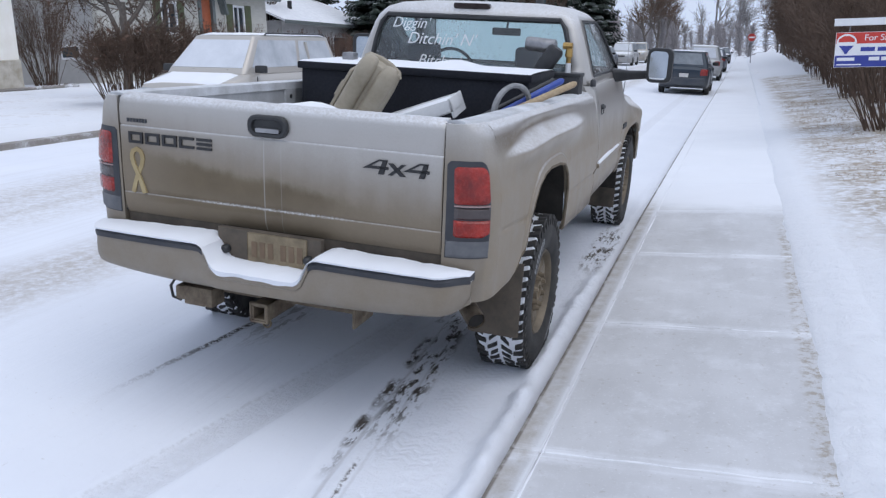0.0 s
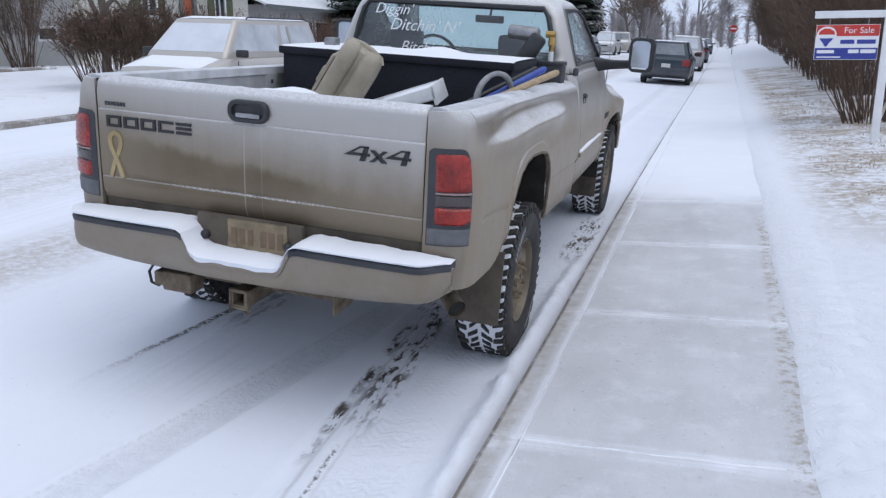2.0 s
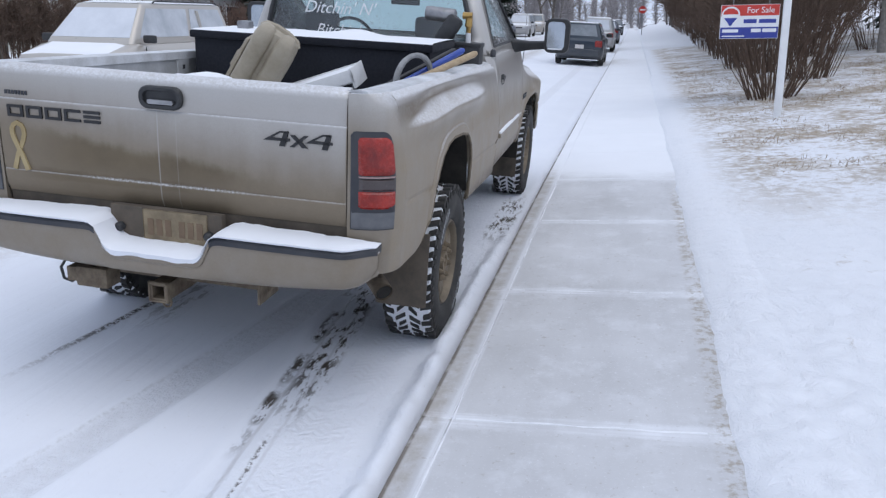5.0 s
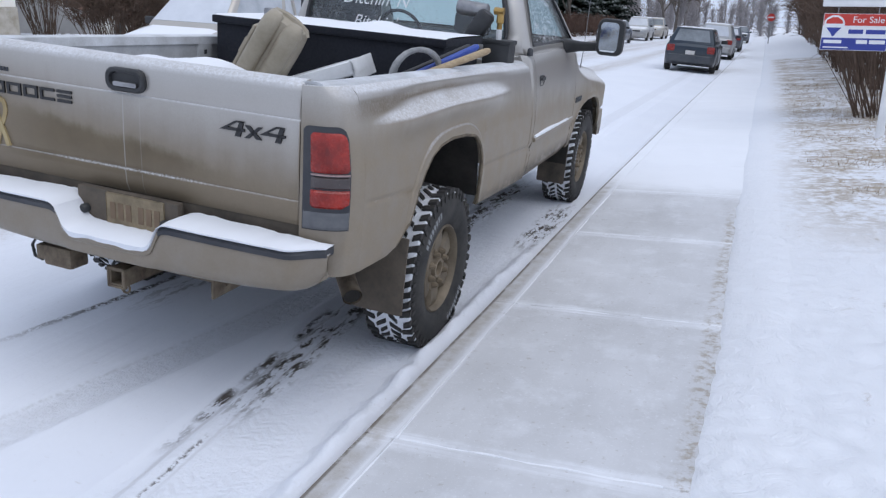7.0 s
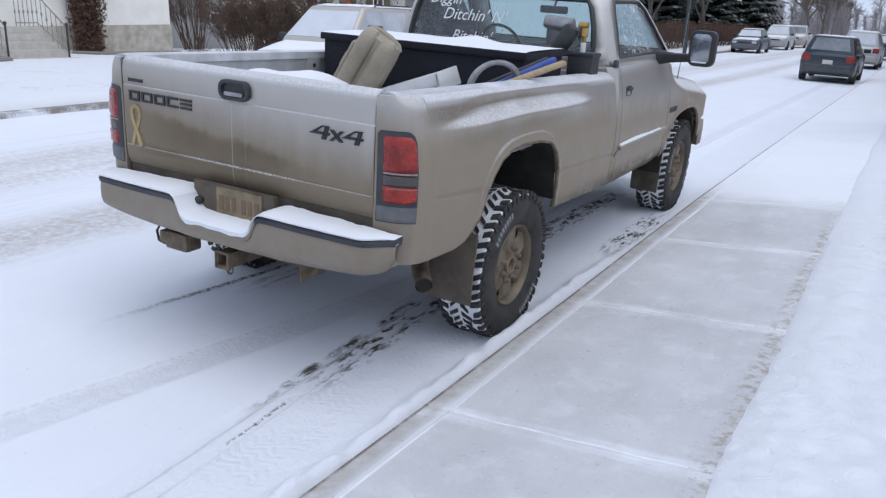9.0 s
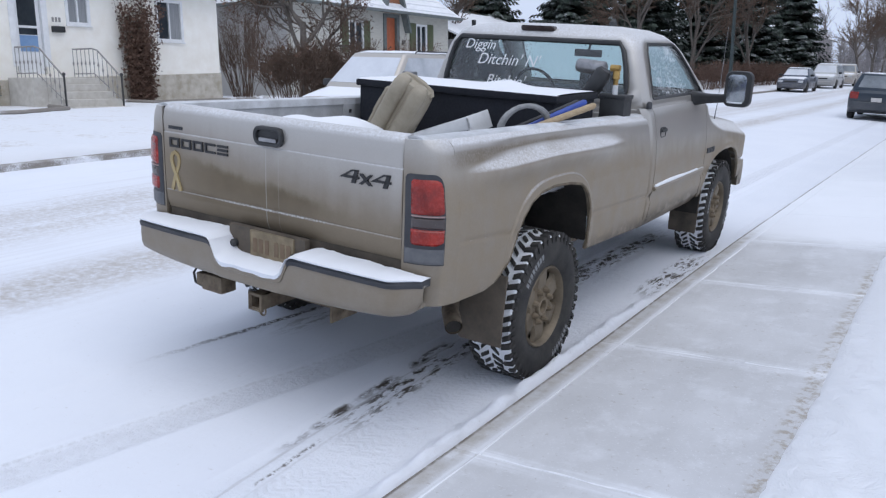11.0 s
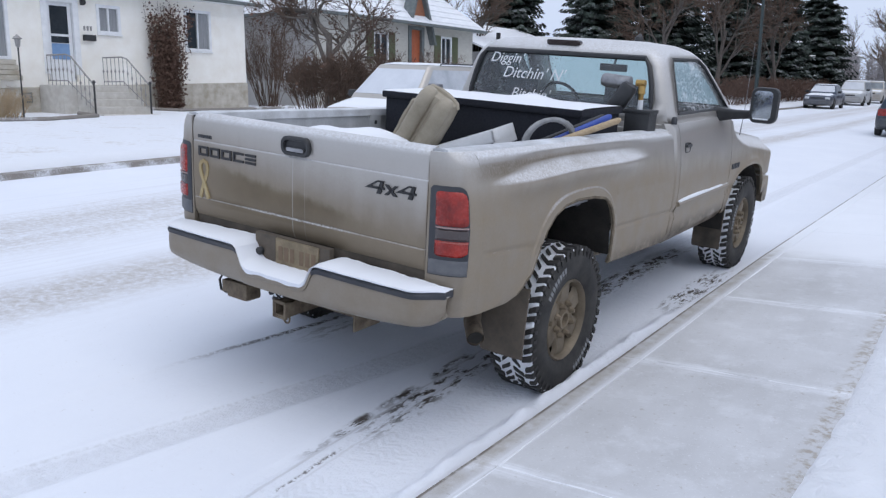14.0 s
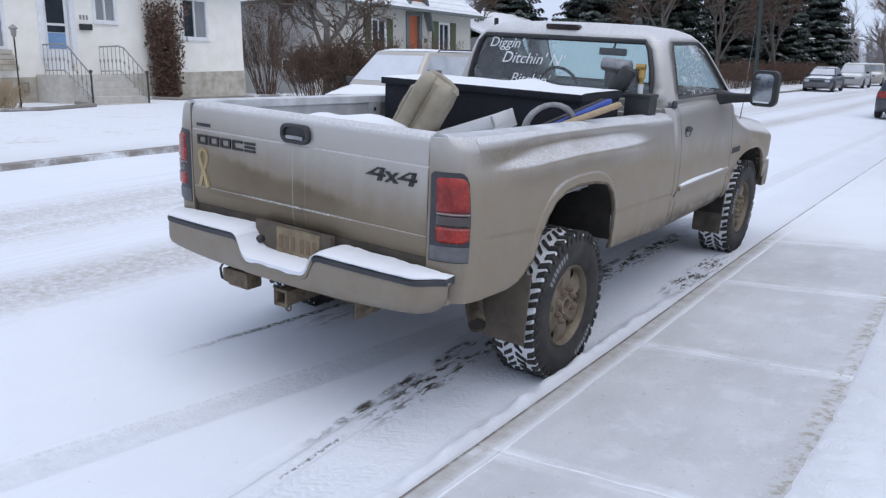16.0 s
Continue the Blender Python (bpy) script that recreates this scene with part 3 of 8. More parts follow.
# ---- lie of the land, in the street frame ----
KERB, FARKERB = -0.85, -9.8


def rise(y):
    return 0.06 * smooth(3.0, 7.8, y) * (1 - smooth(12, 34, y))


def road_z(x, y):
    return table(x, [(-9.8, 0.656), (-3.0, 0.140), (-0.85, -0.092)]) + rise(y)


def land_z(x, y):
    """Sidewalk, lawns and far side."""
    if x >= KERB:
        return table(x, [(-0.85, 0.0), (0.4, 0.0), (0.6, 0.035), (2.0, 0.09), (6, 0.22), (40, 1.5), (400, 8)]) + rise(y)
    return table(x, [(-400, 8.0), (-60, 2.6), (-21.5, 1.56), (-12, 0.96), (-11, 0.86), (-9.95, 0.745), (-9.8, 0.735)]) + rise(y)


def on_land(x, y, turn=0.0, dz=0.0):
    """Upright pose on the ground."""
    p = STREET @ Vector((x, y, land_z(x, y) + dz))
    return pose(p.x, p.y, p.z, 0, 0, turn)


def on_road(x, y, turn=0.0, dz=0.0):
    """Pose that leans with the road."""
    lean = math.degrees(math.atan2(road_z(x - 0.8, y) - road_z(x + 0.8, y), 1.6))
    return STREET @ pose(x, y, road_z(x, y) + dz, 0, 0, 0) @ pose(0, 0, 0, 0, lean, 0) @ pose(0, 0, 0, 0, 0, turn)

# ---- ground ----
def strip(name, xs, ys, zf, material, label, kind="structure", jitter=0.0):
    """A sheet over a net of x and y lines, in the street frame."""
    verts = [(x, y, zf(x, y) + (noise.noise((x * 2.1, y * 2.1, 3)) + noise.noise((x * 7, y * 7, 9)) * 0.4) * jitter) for y in ys for x in xs]
    k = len(xs)
    faces = [(j * k + i, j * k + i + 1, (j + 1) * k + i + 1, (j + 1) * k + i) for j in range(len(ys) - 1) for i in range(k - 1)]
    ob = raw(name, verts, faces, material, None, smooth=True)
    ob.matrix_world = STREET
    return tagged(ob, label, name.split("_")[0] if name != "ground" else "ground", kind=kind)


def lines(*spans):
    out = []
    for a, b, step in spans:
        n = max(1, round((b - a) / step))
        out += [a + (b - a) * i / n for i in range(n)]
    return out + [spans[-1][1]]


YS = lines((-40, -4, 6), (-4, 12, 0.12), (12, 40, 0.7), (40, 120, 5), (120, 900, 60))


def ground_z(x, y):
    if FARKERB - 0.14 < x < 0.42:
        return road_z(min(max(x, FARKERB), KERB), y) - 0.12
    return land_z(x, y)


strip("ground", lines((-400, -60, 40), (-60, -9.95, 1.2)) + [-9.935, -9.0, -4.0, -0.8, 0.405] + lines((0.42, 3.0, 0.06), (3.0, 12, 0.6), (12, 400, 40)), YS, ground_z, "lawn",
      "snow-covered lawns with straw-coloured grass showing through", jitter=0.012)


def windrow(x, y):
    """The small ridge that the wheels pushed against the kerb, and ruts beside it."""
    w = 0.035 * noise.noise((y * 0.9, 1.7, 0)) + 0.015 * noise.noise((y * 4, 7.7, 0))
    h = 0.084 * math.exp(-(((x + 0.955 + w) / 0.055) ** 2)) * (1 - 0.8 * smooth(4.6, 6.5, y)) * (0.8 + 0.5 * noise.noise((y * 6, 1, 2)))
    xs = x + 0.09 * (min(max(y, 1.0), 4.6) - 2.7)
    h += 0.013 * math.exp(-(((xs + 1.475) / 0.022) ** 2)) + 0.010 * math.exp(-(((xs + 1.60) / 0.03) ** 2)) + 0.010 * math.exp(-(((xs + 1.385) / 0.025) ** 2))
    xt = x - 0.15 * (min(max(y, -3.0), 4.4) - 2.6)
    rut = smooth(-2.18, -2.145, xt) * (1 - smooth(-1.985, -1.95, xt))
    h -= 0.010 * rut
    h += 0.008 * (math.exp(-(((xt + 2.185) / 0.022) ** 2)) + math.exp(-(((xt + 1.94) / 0.022) ** 2)))
    h += 0.016 * smooth(-2.66, -2.74, x - 0.09 * (min(max(y, 0.5), 5.0) - 3.0)) * smooth(-3.2, -2.9, x)
    return h


def road_top(x, y):
    h = road_z(x, y)
    if x > -3.2 and -4 < y < 14:
        h += windrow(x, y)
    return h + 0.008 * noise.noise((x * 2.2, y * 0.25, 5))


strip("road", lines((-9.8, -3.2, 0.3), (-3.2, -0.852, 0.026)), lines((-40, -4, 6), (-4, 0.8, 0.3), (0.8, 9, 0.028), (9, 14, 0.2), (14, 60, 2), (60, 120, 5), (120, 900, 60)), road_top, "road",
      "snow-packed road with wheel tracks and a bare wet strip")

# far kerb: a low dark face under the snow of the verge
far_kerb = raw("far_kerb", [(x, y, z) for y in lines((-40, 40, 2), (40, 900, 40)) for x, z in
                            ((FARKERB + 0.02, road_z(FARKERB, y) - 0.05), (FARKERB + 0.005, road_z(FARKERB, y) + 0.075), (FARKERB - 0.135, land_z(-9.95, y) + 0.005), (FARKERB - 0.135, road_z(FARKERB, y) - 0.05))],
               [(j * 4 + i, j * 4 + i + 1, j * 4 + 5 + i, j * 4 + 4 + i) for j in range(len(lines((-40, 40, 2), (40, 900, 40))) - 1) for i in range(3)], "kerb")
far_kerb.matrix_world = STREET
tagged(far_kerb, "worn concrete kerb under thin snow", "kerb", kind="structure")

# sidewalk: cast slabs with tooled joints, the kerb strip cast along with them
sidewalk = tagged(new("sidewalk"), "swept concrete sidewalk with snow lying in its joints", "sidewalk", kind="structure")
sidewalk.matrix_world = STREET
JOINTS = [-5.1, -3.5, -1.92, -0.34, 1.24, 2.83, 4.42, 6.02, 7.62]


def slab(x0, x1, y0, y1, name="slab"):
    bm = bmesh.new()
    box(bm, x0, x1, y0, y1, -0.12, 0.0, 0.004, seg=1)
    for v in bm.verts:
        v.co.z += rise(v.co.y) + 0.002 * noise.noise((v.co.x * 3, v.co.y, 2))
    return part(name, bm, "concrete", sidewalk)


for y0, y1 in zip(JOINTS, JOINTS[1:]):
    slab(-0.7202, 0.43, y0 + 0.002, y1 - 0.002)
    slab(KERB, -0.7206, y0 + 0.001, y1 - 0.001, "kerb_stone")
y = JOINTS[-1]
while y < 60:
    slab(-0.7202, 0.43, y + 0.002, y + 1.598)
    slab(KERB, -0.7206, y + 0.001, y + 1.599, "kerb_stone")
    y += 1.6
raw("far_run", [(x, yy, z - 0.004) for yy in (y, 300, 900) for x, z in ((KERB, -0.1), (KERB, 0), (0.43, 0), (0.43, -0.1))],
    [(0, 1, 5, 4), (1, 2, 6, 5), (2, 3, 7, 6), (4, 5, 9, 8), (5, 6, 10, 9), (6, 7, 11, 10)], "concrete", sidewalk)

# snow swept into the joints and along the tool line
bm = bmesh.new()


def snow_bead(pts, w, h):
    prev = None
    for x, y, dx, dy in pts:
        k = max(0.15, 0.6 + 0.5 * noise.noise((x * 5, y * 5, 1)) + 0.7 * noise.noise((x * 31, y * 31, 6))) * w
        hh = h * (0.9 + 0.5 * noise.noise((x * 9, y * 9, 4)))
        z = rise(y)
        if noise.noise((x * 3.3, y * 3.3, 8)) < -0.28:
            prev = None
            continue
        row = [bm.verts.new((x + dx * s * k, y + dy * s * k, z + zz)) for s, zz in ((-1, -0.004), (-0.45, hh * 0.8), (0.2, hh), (1, -0.004))]
        if prev:
            for a in range(3):
                bm.faces.new((prev[a], prev[a + 1], row[a + 1], row[a]))
        prev = row


for yj in JOINTS:
    snow_bead([(-0.70 + 1.1 * i / 60, yj + 0.005 * math.sin(i * 0.4), 0, 1) for i in range(61)], 0.014, 0.002)
snow_bead([(-0.716 + 0.003 * math.sin(i * 0.21), -3 + 11.2 * i / 300, 1, 0) for i in range(301)], 0.011, 0.002)
joint_snow = part("joint_snow", bm, "snow", None)
joint_snow.matrix_world = STREET
tagged(joint_snow, "thin ridges of snow lying along the sidewalk joints", "snow", kind="stuff")

# ragged snow edge between sidewalk and lawn
bm = bmesh.new()
prev = None
for i in range(420):
    y = -3.5 + i * 0.06
    e = 0.365 + 0.028 * noise.noise((y * 0.8, 4, 1)) + 0.014 * noise.noise((y * 4.0, 2, 6)) + 0.010 * noise.noise((y * 14, 8, 6))
    row = []
    for k, (dx, dz) in enumerate(((0, -0.004), (0.015, 0.006), (0.05, 0.014), (0.13, 0.020), (0.30, 0.010), (0.5, -0.03))):
        x = e + dx
        row.append(bm.verts.new((x, y, dz + rise(y) + (land_z(x, y) - rise(y) if x > 0.45 else 0) * 0.9 + 0.004 * noise.noise((x * 9, y * 7, 3)))))
    if prev:
        for a in range(5):
            bm.faces.new((prev[a], prev[a + 1], row[a + 1], row[a]))
    prev = row
snow_edge = part("snow_edge", bm, "lawn", None)
snow_edge.matrix_world = STREET
tagged(snow_edge, "ragged low edge of snow along the lawn", "snow", kind="stuff")

# ---- the pickup: x to its right, y ahead from the tailgate, z up from the road ----
TRUCK = pose(-1.997, 2.917, -0.025, 1.88, 4.208, 0.412)
truck = root("pickup_truck", TRUCK, "muddy pewter regular-cab pickup parked at the snowy kerb", "pickup truck")
HUB_Y, BASE, HUB_Z = 1.07, 3.42, 0.395
ARCH_C = HUB_Y + 0.03
BED_END, CAB_BACK, DOOR_BACK, DOOR_FRONT, NOSE = 2.55, 2.58, 2.70, 3.93, 5.36


def rail_z(y):
    """The box sits with a little rake: its top falls towards the cab."""
    return 1.395 - 0.027 * y


def bed_x(y, z):
    """Half-width of the box side at a place along it and a height."""
    zz = z + 0.027 * y
    x = table(zz, [(0.55, 0.945), (0.64, 0.966), (0.79, 0.978), (0.95, 0.984), (1.08, 0.984), (1.16, 0.974), (1.24, 0.962), (1.30, 0.952), (1.345, 0.942), (1.375, 0.928), (1.395, 0.90)])
    zc = table(y, [(0, 1.225), (0.4, 1.235), (1.0, 1.237), (1.7, 1.215), (2.6, 1.17)])
    x += 0.048 * math.exp(-(((z - zc) / (0.026 if z > zc else 0.075)) ** 2)) * smooth(0.12, 0.6, y) * (1 - smooth(1.55, 2.25, y))
    x -= 0.016 * math.exp(-(((z - zc - 0.075) / 0.03) ** 2)) * smooth(0.3, 0.8, y) * (1 - smooth(1.6, 2.2, y))
    d = ((abs(y - ARCH_C) / 0.487) ** 3 + (abs(max(z - 0.52, 0)) / 0.555) ** 3) ** (1 / 3) - 1
    if z > 0.62:
        x += 0.010 * (1 - smooth(0.065, 0.105, d))
    fold = table(y, [(0.1, 0.955), (0.67, 0.90), (1.6, 0.83), (2.6, 0.79)])
    x -= 0.006 * math.exp(-(((z - fold) / 0.009) ** 2)) * smooth(0.10, 0.2, y)
    x -= 0.045 * (1 - smooth(0.0, 0.14, y)) ** 2
    return x


def arch(y, yc, r, top, low):
    d = abs(y - yc)
    if d >= r:
        return low
    return max(low, 0.42 + (top - 0.42) * (1 - (d / r) ** 2.6) ** (1 / 2.2))


def side_skin(y0, y1, top, low, fx, side, ny=48, nz=22, thick=0.02, extra=()):
    """A sheet-metal panel with an inner face, its lower edge cut by wheel arches."""
    bm = bmesh.new()
    ys = sorted({y0 + (y1 - y0) * i / ny for i in range(ny + 1)} | set(e for e in extra if y0 < e < y1))
    outer, inner = [], []
    for y in ys:
        a, b = low(y), top(y)
        zs = [lerp(a, b, k / nz) for k in range(nz + 1)]
        outer.append([bm.verts.new((side * fx(y, z), y, z)) for z in zs])
        inner.append([bm.verts.new((side * (fx(y, z) - thick), y, z)) for z in zs])
    n = len(ys)
    for i in range(n - 1):
        for k in range(nz):
            bm.faces.new((outer[i][k], outer[i + 1][k], outer[i + 1][k + 1], outer[i][k + 1]))
            bm.faces.new((inner[i][k], inner[i][k + 1], inner[i + 1][k + 1], inner[i + 1][k]))
        bm.faces.new((outer[i][0], inner[i][0], inner[i + 1][0], outer[i + 1][0]))
        bm.faces.new((outer[i][nz], outer[i + 1][nz], inner[i + 1][nz], inner[i][nz]))
    for i in (0, n - 1):
        for k in range(nz):
            bm.faces.new((outer[i][k], outer[i][k + 1], inner[i][k + 1], inner[i][k]))
    bmesh.ops.recalc_face_normals(bm, faces=bm.faces)
    return bm


def rear_low(y):
    """Lower edge of the box side: a squarish wheel opening, its rear foot swept back."""
    return table(y, [(0, 0.675), (0.25, 0.664), (0.40, 0.658), (0.50, 0.675), (0.56, 0.71), (0.605, 0.765), (0.65, 0.854), (0.715, 0.956), (0.80, 1.025), (0.90, 1.06), (1.05, 1.072),
                     (1.25, 1.06), (1.40, 1.035), (1.47, 1.0), (1.52, 0.95), (1.55, 0.90), (1.568, 0.84), (1.58, 0.75), (1.587, 0.615), (1.8, 0.606), (2.375, 0.582), (2.6, 0.578)])


ARCH_Y = [0.50, 0.53, 0.56, 0.58, 0.605, 0.62, 0.635, 0.65, 0.67, 0.69, 0.715, 0.74, 0.77, 0.80, 0.85, 0.90, 1.40, 1.44, 1.47, 1.495, 1.52, 1.535, 1.55, 1.56, 1.568, 1.574, 1.58, 1.5835, 1.587]
for s in (1, -1):
    side = part("box_side", side_skin(0.135, BED_END, rail_z, rear_low, bed_x, s, 90, 84, 0.02, ARCH_Y), "paint", truck)
    # rolled top rail
    bm = bmesh.new()
    loft(bm, [[(s * (bed_x(y, rail_z(y)) + dx), y, z - 0.027 * y) for dx, z in ((0.0, 1.39), (-0.012, 1.404), (-0.05, 1.409), (-0.105, 1.402), (-0.11, 1.36), (-0.02, 1.36))] for y in [0.02 + 2.53 * i / 30 for i in range(31)]])
    part("bed_rail", fix(bm), "rail_frost", side, "frosted pale top rail")
    # inner wall of the box, with the wheel housing
    bm = bmesh.new()
    loft(bm, [[(s * 0.80, y, 0.98), (s * 0.84, y, 0.98), (s * 0.84, y, rail_z(y) - 0.022), (s * 0.80, y, rail_z(y) - 0.022)] for y in (0.02, 1.3, BED_END)])
    part("inner_wall", fix(bm), "bed", side, "pale dirty inner wall of the box", smooth=False)
    for yy in (0.30, 1.45, 2.4):
        part("stake_pocket", boxed(s * 0.79, s * 0.835, yy, yy + 0.13, 1.02, 1.368 - 0.027 * yy, 0.012), "bed", side)
        # black chip laid on the pocket for the dark of its hole
        part("pocket_hole_shade", boxed(s * 0.788, s * 0.793, yy + 0.05, yy + 0.075, 1.30 - 0.027 * yy, 1.325 - 0.027 * yy), "black", side)
    # arch lip
    bm = bmesh.new()
    ys = [0.50 + 1.085 * k / 60 for k in range(61)] + [1.587]
    tube(bm, [(s * (bed_x(y, rear_low(y)) - 0.006), y, rear_low(y) + 0.002) for y in ys], 0.009, 6)
    part("arch_lip", bm, "dark_lip", side, "muddy rolled edge of the wheel opening")
    # dark liner of the wheel well
    bm = bmesh.new()
    wy = [0.585 + 1.0 * k / 40 for k in range(41)]
    loft(bm, [[(s * x, y, rear_low(y) + 0.012) for y in wy] for x in (0.965, 0.70, 0.56)], closed=False)
    part("wheel_well", bm, "dark", side, "dark grimy wheel well")
    part("inner_fender", boxed(s * 0.56, s * 0.58, HUB_Y - 0.45, HUB_Y + 0.5, 0.86, 1.07), "dark", side)

# bed floor, ribs, bulkhead
bed = part("bed_floor", boxed(-0.555, 0.555, 0.03, BED_END, 0.86, 0.90, 0.005), "bed", truck, "dirty steel bed floor")
for i in range(6):
    part("floor_rib", boxed(-0.49 + i * 0.18, -0.41 + i * 0.18, 0.05, BED_END - 0.05, 0.90, 0.915, 0.005), "bed", bed)
part("bulkhead", boxed(-0.92, 0.92, BED_END - 0.03, BED_END, 0.75, 1.325, 0.012), "paint", truck)


# tailgate
def gate_y(z):
    return table(z, [(0.86, 0.006), (0.90, -0.010), (0.955, -0.0145), (0.962, -0.0105), (0.97, -0.0135), (1.10, -0.016), (1.262, -0.0125), (1.268, -0.007), (1.276, -0.0115), (1.34, -0.012), (1.385, -0.002), (1.405, 0.02), (1.41, 0.05)])


bm = bmesh.new()
zs = [0.862, 0.875, 0.90, 0.93, 0.952, 0.957, 0.962, 0.967, 0.973, 1.02, 1.08, 1.14, 1.2, 1.255, 1.261, 1.267, 1.272, 1.279, 1.31, 1.34, 1.365, 1.385, 1.398, 1.406, 1.41]
GW = 0.779
loft(bm, [[(x, gate_y(z) + (0.006 if abs(x) > GW - 0.001 else 0), z) for z in zs] + [(x, 0.06, 1.405), (x, 0.06, 0.862)] for x in [-GW, -GW + 0.004] + [-0.7 + 1.4 * i / 20 for i in range(21)] + [GW - 0.012, GW]])
gate = part("tailgate", fix(bm), "paint", truck, "closed pewter tailgate with a tan fan of road dirt")
# handle: a black bezel with a recess and a lever
bm = bmesh.new()


def rounded(w, h, r, n=6):
    return [(sx * (w / 2 - r) + r * math.cos(a0 + k * math.pi / 2 / n), sz * (h / 2 - r) + r * math.sin(a0 + k * math.pi / 2 / n))
            for sx, sz, a0 in ((1, 1, 0), (-1, 1, math.pi / 2), (-1, -1, math.pi), (1, -1, 1.5 * math.pi)) for k in range(n + 1)]


loft(bm, [[(-0.002 + x * k, y, 1.320 + z * k2) for x, z in rounded(0.19, 0.092, 0.04)] for k, k2, y in ((1.0, 1.0, -0.005), (1.0, 1.0, -0.028), (0.93, 0.88, -0.034), (0.80, 0.64, -0.031), (0.76, 0.56, -0.0165))])
handle = part("tailgate_handle", fix(bm), "black", gate, "black plastic tailgate handle")
bm = bmesh.new()
loft(bm, [[(-0.002 + x, y, 1.303 + z) for x, z in rounded(0.115, 0.018, 0.008)] for y in (-0.014, -0.026, -0.03)])
part("lever", fix(bm), "steel", handle)

# number plate recess under the gate
part("sill_panel", boxed(-0.78, 0.78, 0.01, 0.05, 0.62, 0.862, 0.006), "mudflap", truck, "dark dirty sill under the tailgate")


def ring_letter(x0, z0, w, h, t, cut="", y=-0.017):
    """A square-cut capital as strokes."""
    bars = {"t": (x0, x0 + w, z0 + h - t, z0 + h), "b": (x0, x0 + w, z0, z0 + t), "l": (x0, x0 + t * 1.15, z0, z0 + h), "r": (x0 + w - t * 1.15, x0 + w, z0, z0 + h),
            "m": (x0, x0 + w, z0 + h / 2 - t / 2, z0 + h / 2 + t / 2)}
    return [bars[c] for c in cut]


# maker's badge as plain dark shapes
for i, cut in enumerate(("tblr", "tblr", "tblr", "tbl", "tbm")):
    bm = bmesh.new()
    for x0, x1, z0, z1 in ring_letter(-0.728 + i * 0.091, 1.190, 0.076, 0.050, 0.0115, cut):
        box(bm, x0, x1, -0.020 - 0.0004 * (z1 - z0 > 0.03), -0.012, z0, z1)
    part("badge_shape", bm, "badge", gate, "black square-cut badge shape", smooth=False)
bm = bmesh.new()
for i in range(7):
    box(bm, -0.735 + i * 0.016, -0.724 + i * 0.016, -0.015, -0.010, 1.283, 1.300)
part("dealer_mark", bm, "trim", gate, smooth=False)


# 4x4 badge, cut from slanted strokes
def stroke(bm, pts, y0=-0.021, y1=-0.012):
    loft(bm, [[(x, y, z) for x, z in pts] for y in (y0, y1)])


bm = bmesh.new()
for ox in (0.435, 0.612):
    stroke(bm, [(ox, 1.1910), (ox + 0.07, 1.2295), (ox + 0.105, 1.2295), (ox + 0.105, 1.2238), (ox + 0.075, 1.2238), (ox + 0.035, 1.2016), (ox + 0.112, 1.2016), (ox + 0.112, 1.1910)])
    stroke(bm, [(ox + 0.068, 1.1705), (ox + 0.090, 1.2295), (ox + 0.108, 1.2295), (ox + 0.092, 1.1705)])
stroke(bm, [(0.548, 1.2180), (0.568, 1.2180), (0.622, 1.1705), (0.600, 1.1705)])
stroke(bm, [(0.606, 1.2180), (0.624, 1.2180), (0.566, 1.1705), (0.546, 1.1705)])
part("drive_badge", fix(bm), "badge", gate, "black 4x4 badge", smooth=False)
# ribbon magnet: a looped band
loop = [(x + 0.012, z - 0.022) for x, z in ((-0.735, 0.985), (-0.712, 1.05), (-0.678, 1.115), (-0.671, 1.140), (-0.672, 1.160), (-0.680, 1.177), (-0.700, 1.186), (-0.718, 1.177), (-0.727, 1.160), (-0.727, 1.140), (-0.720, 1.115), (-0.690, 1.05), (-0.668, 0.985))]
rings = []
for k, (x, z) in enumerate(loop):
    (xa, za), (xb, zb) = loop[max(k - 1, 0)], loop[min(k + 1, len(loop) - 1)]
    d = Vector((xb - xa, zb - za)).normalized() * 0.010
    rings.append([(x - d.y, -0.0185 - 0.0004 * k, z + d.x), (x + d.y, -0.0185 - 0.0004 * k, z - d.x), (x + d.y, -0.012, z - d.x), (x - d.y, -0.012, z + d.x)])
part("ribbon_magnet", fix(loft(bmesh.new(), rings)), "ribbon", gate, "faded yellow ribbon magnet", smooth=False)

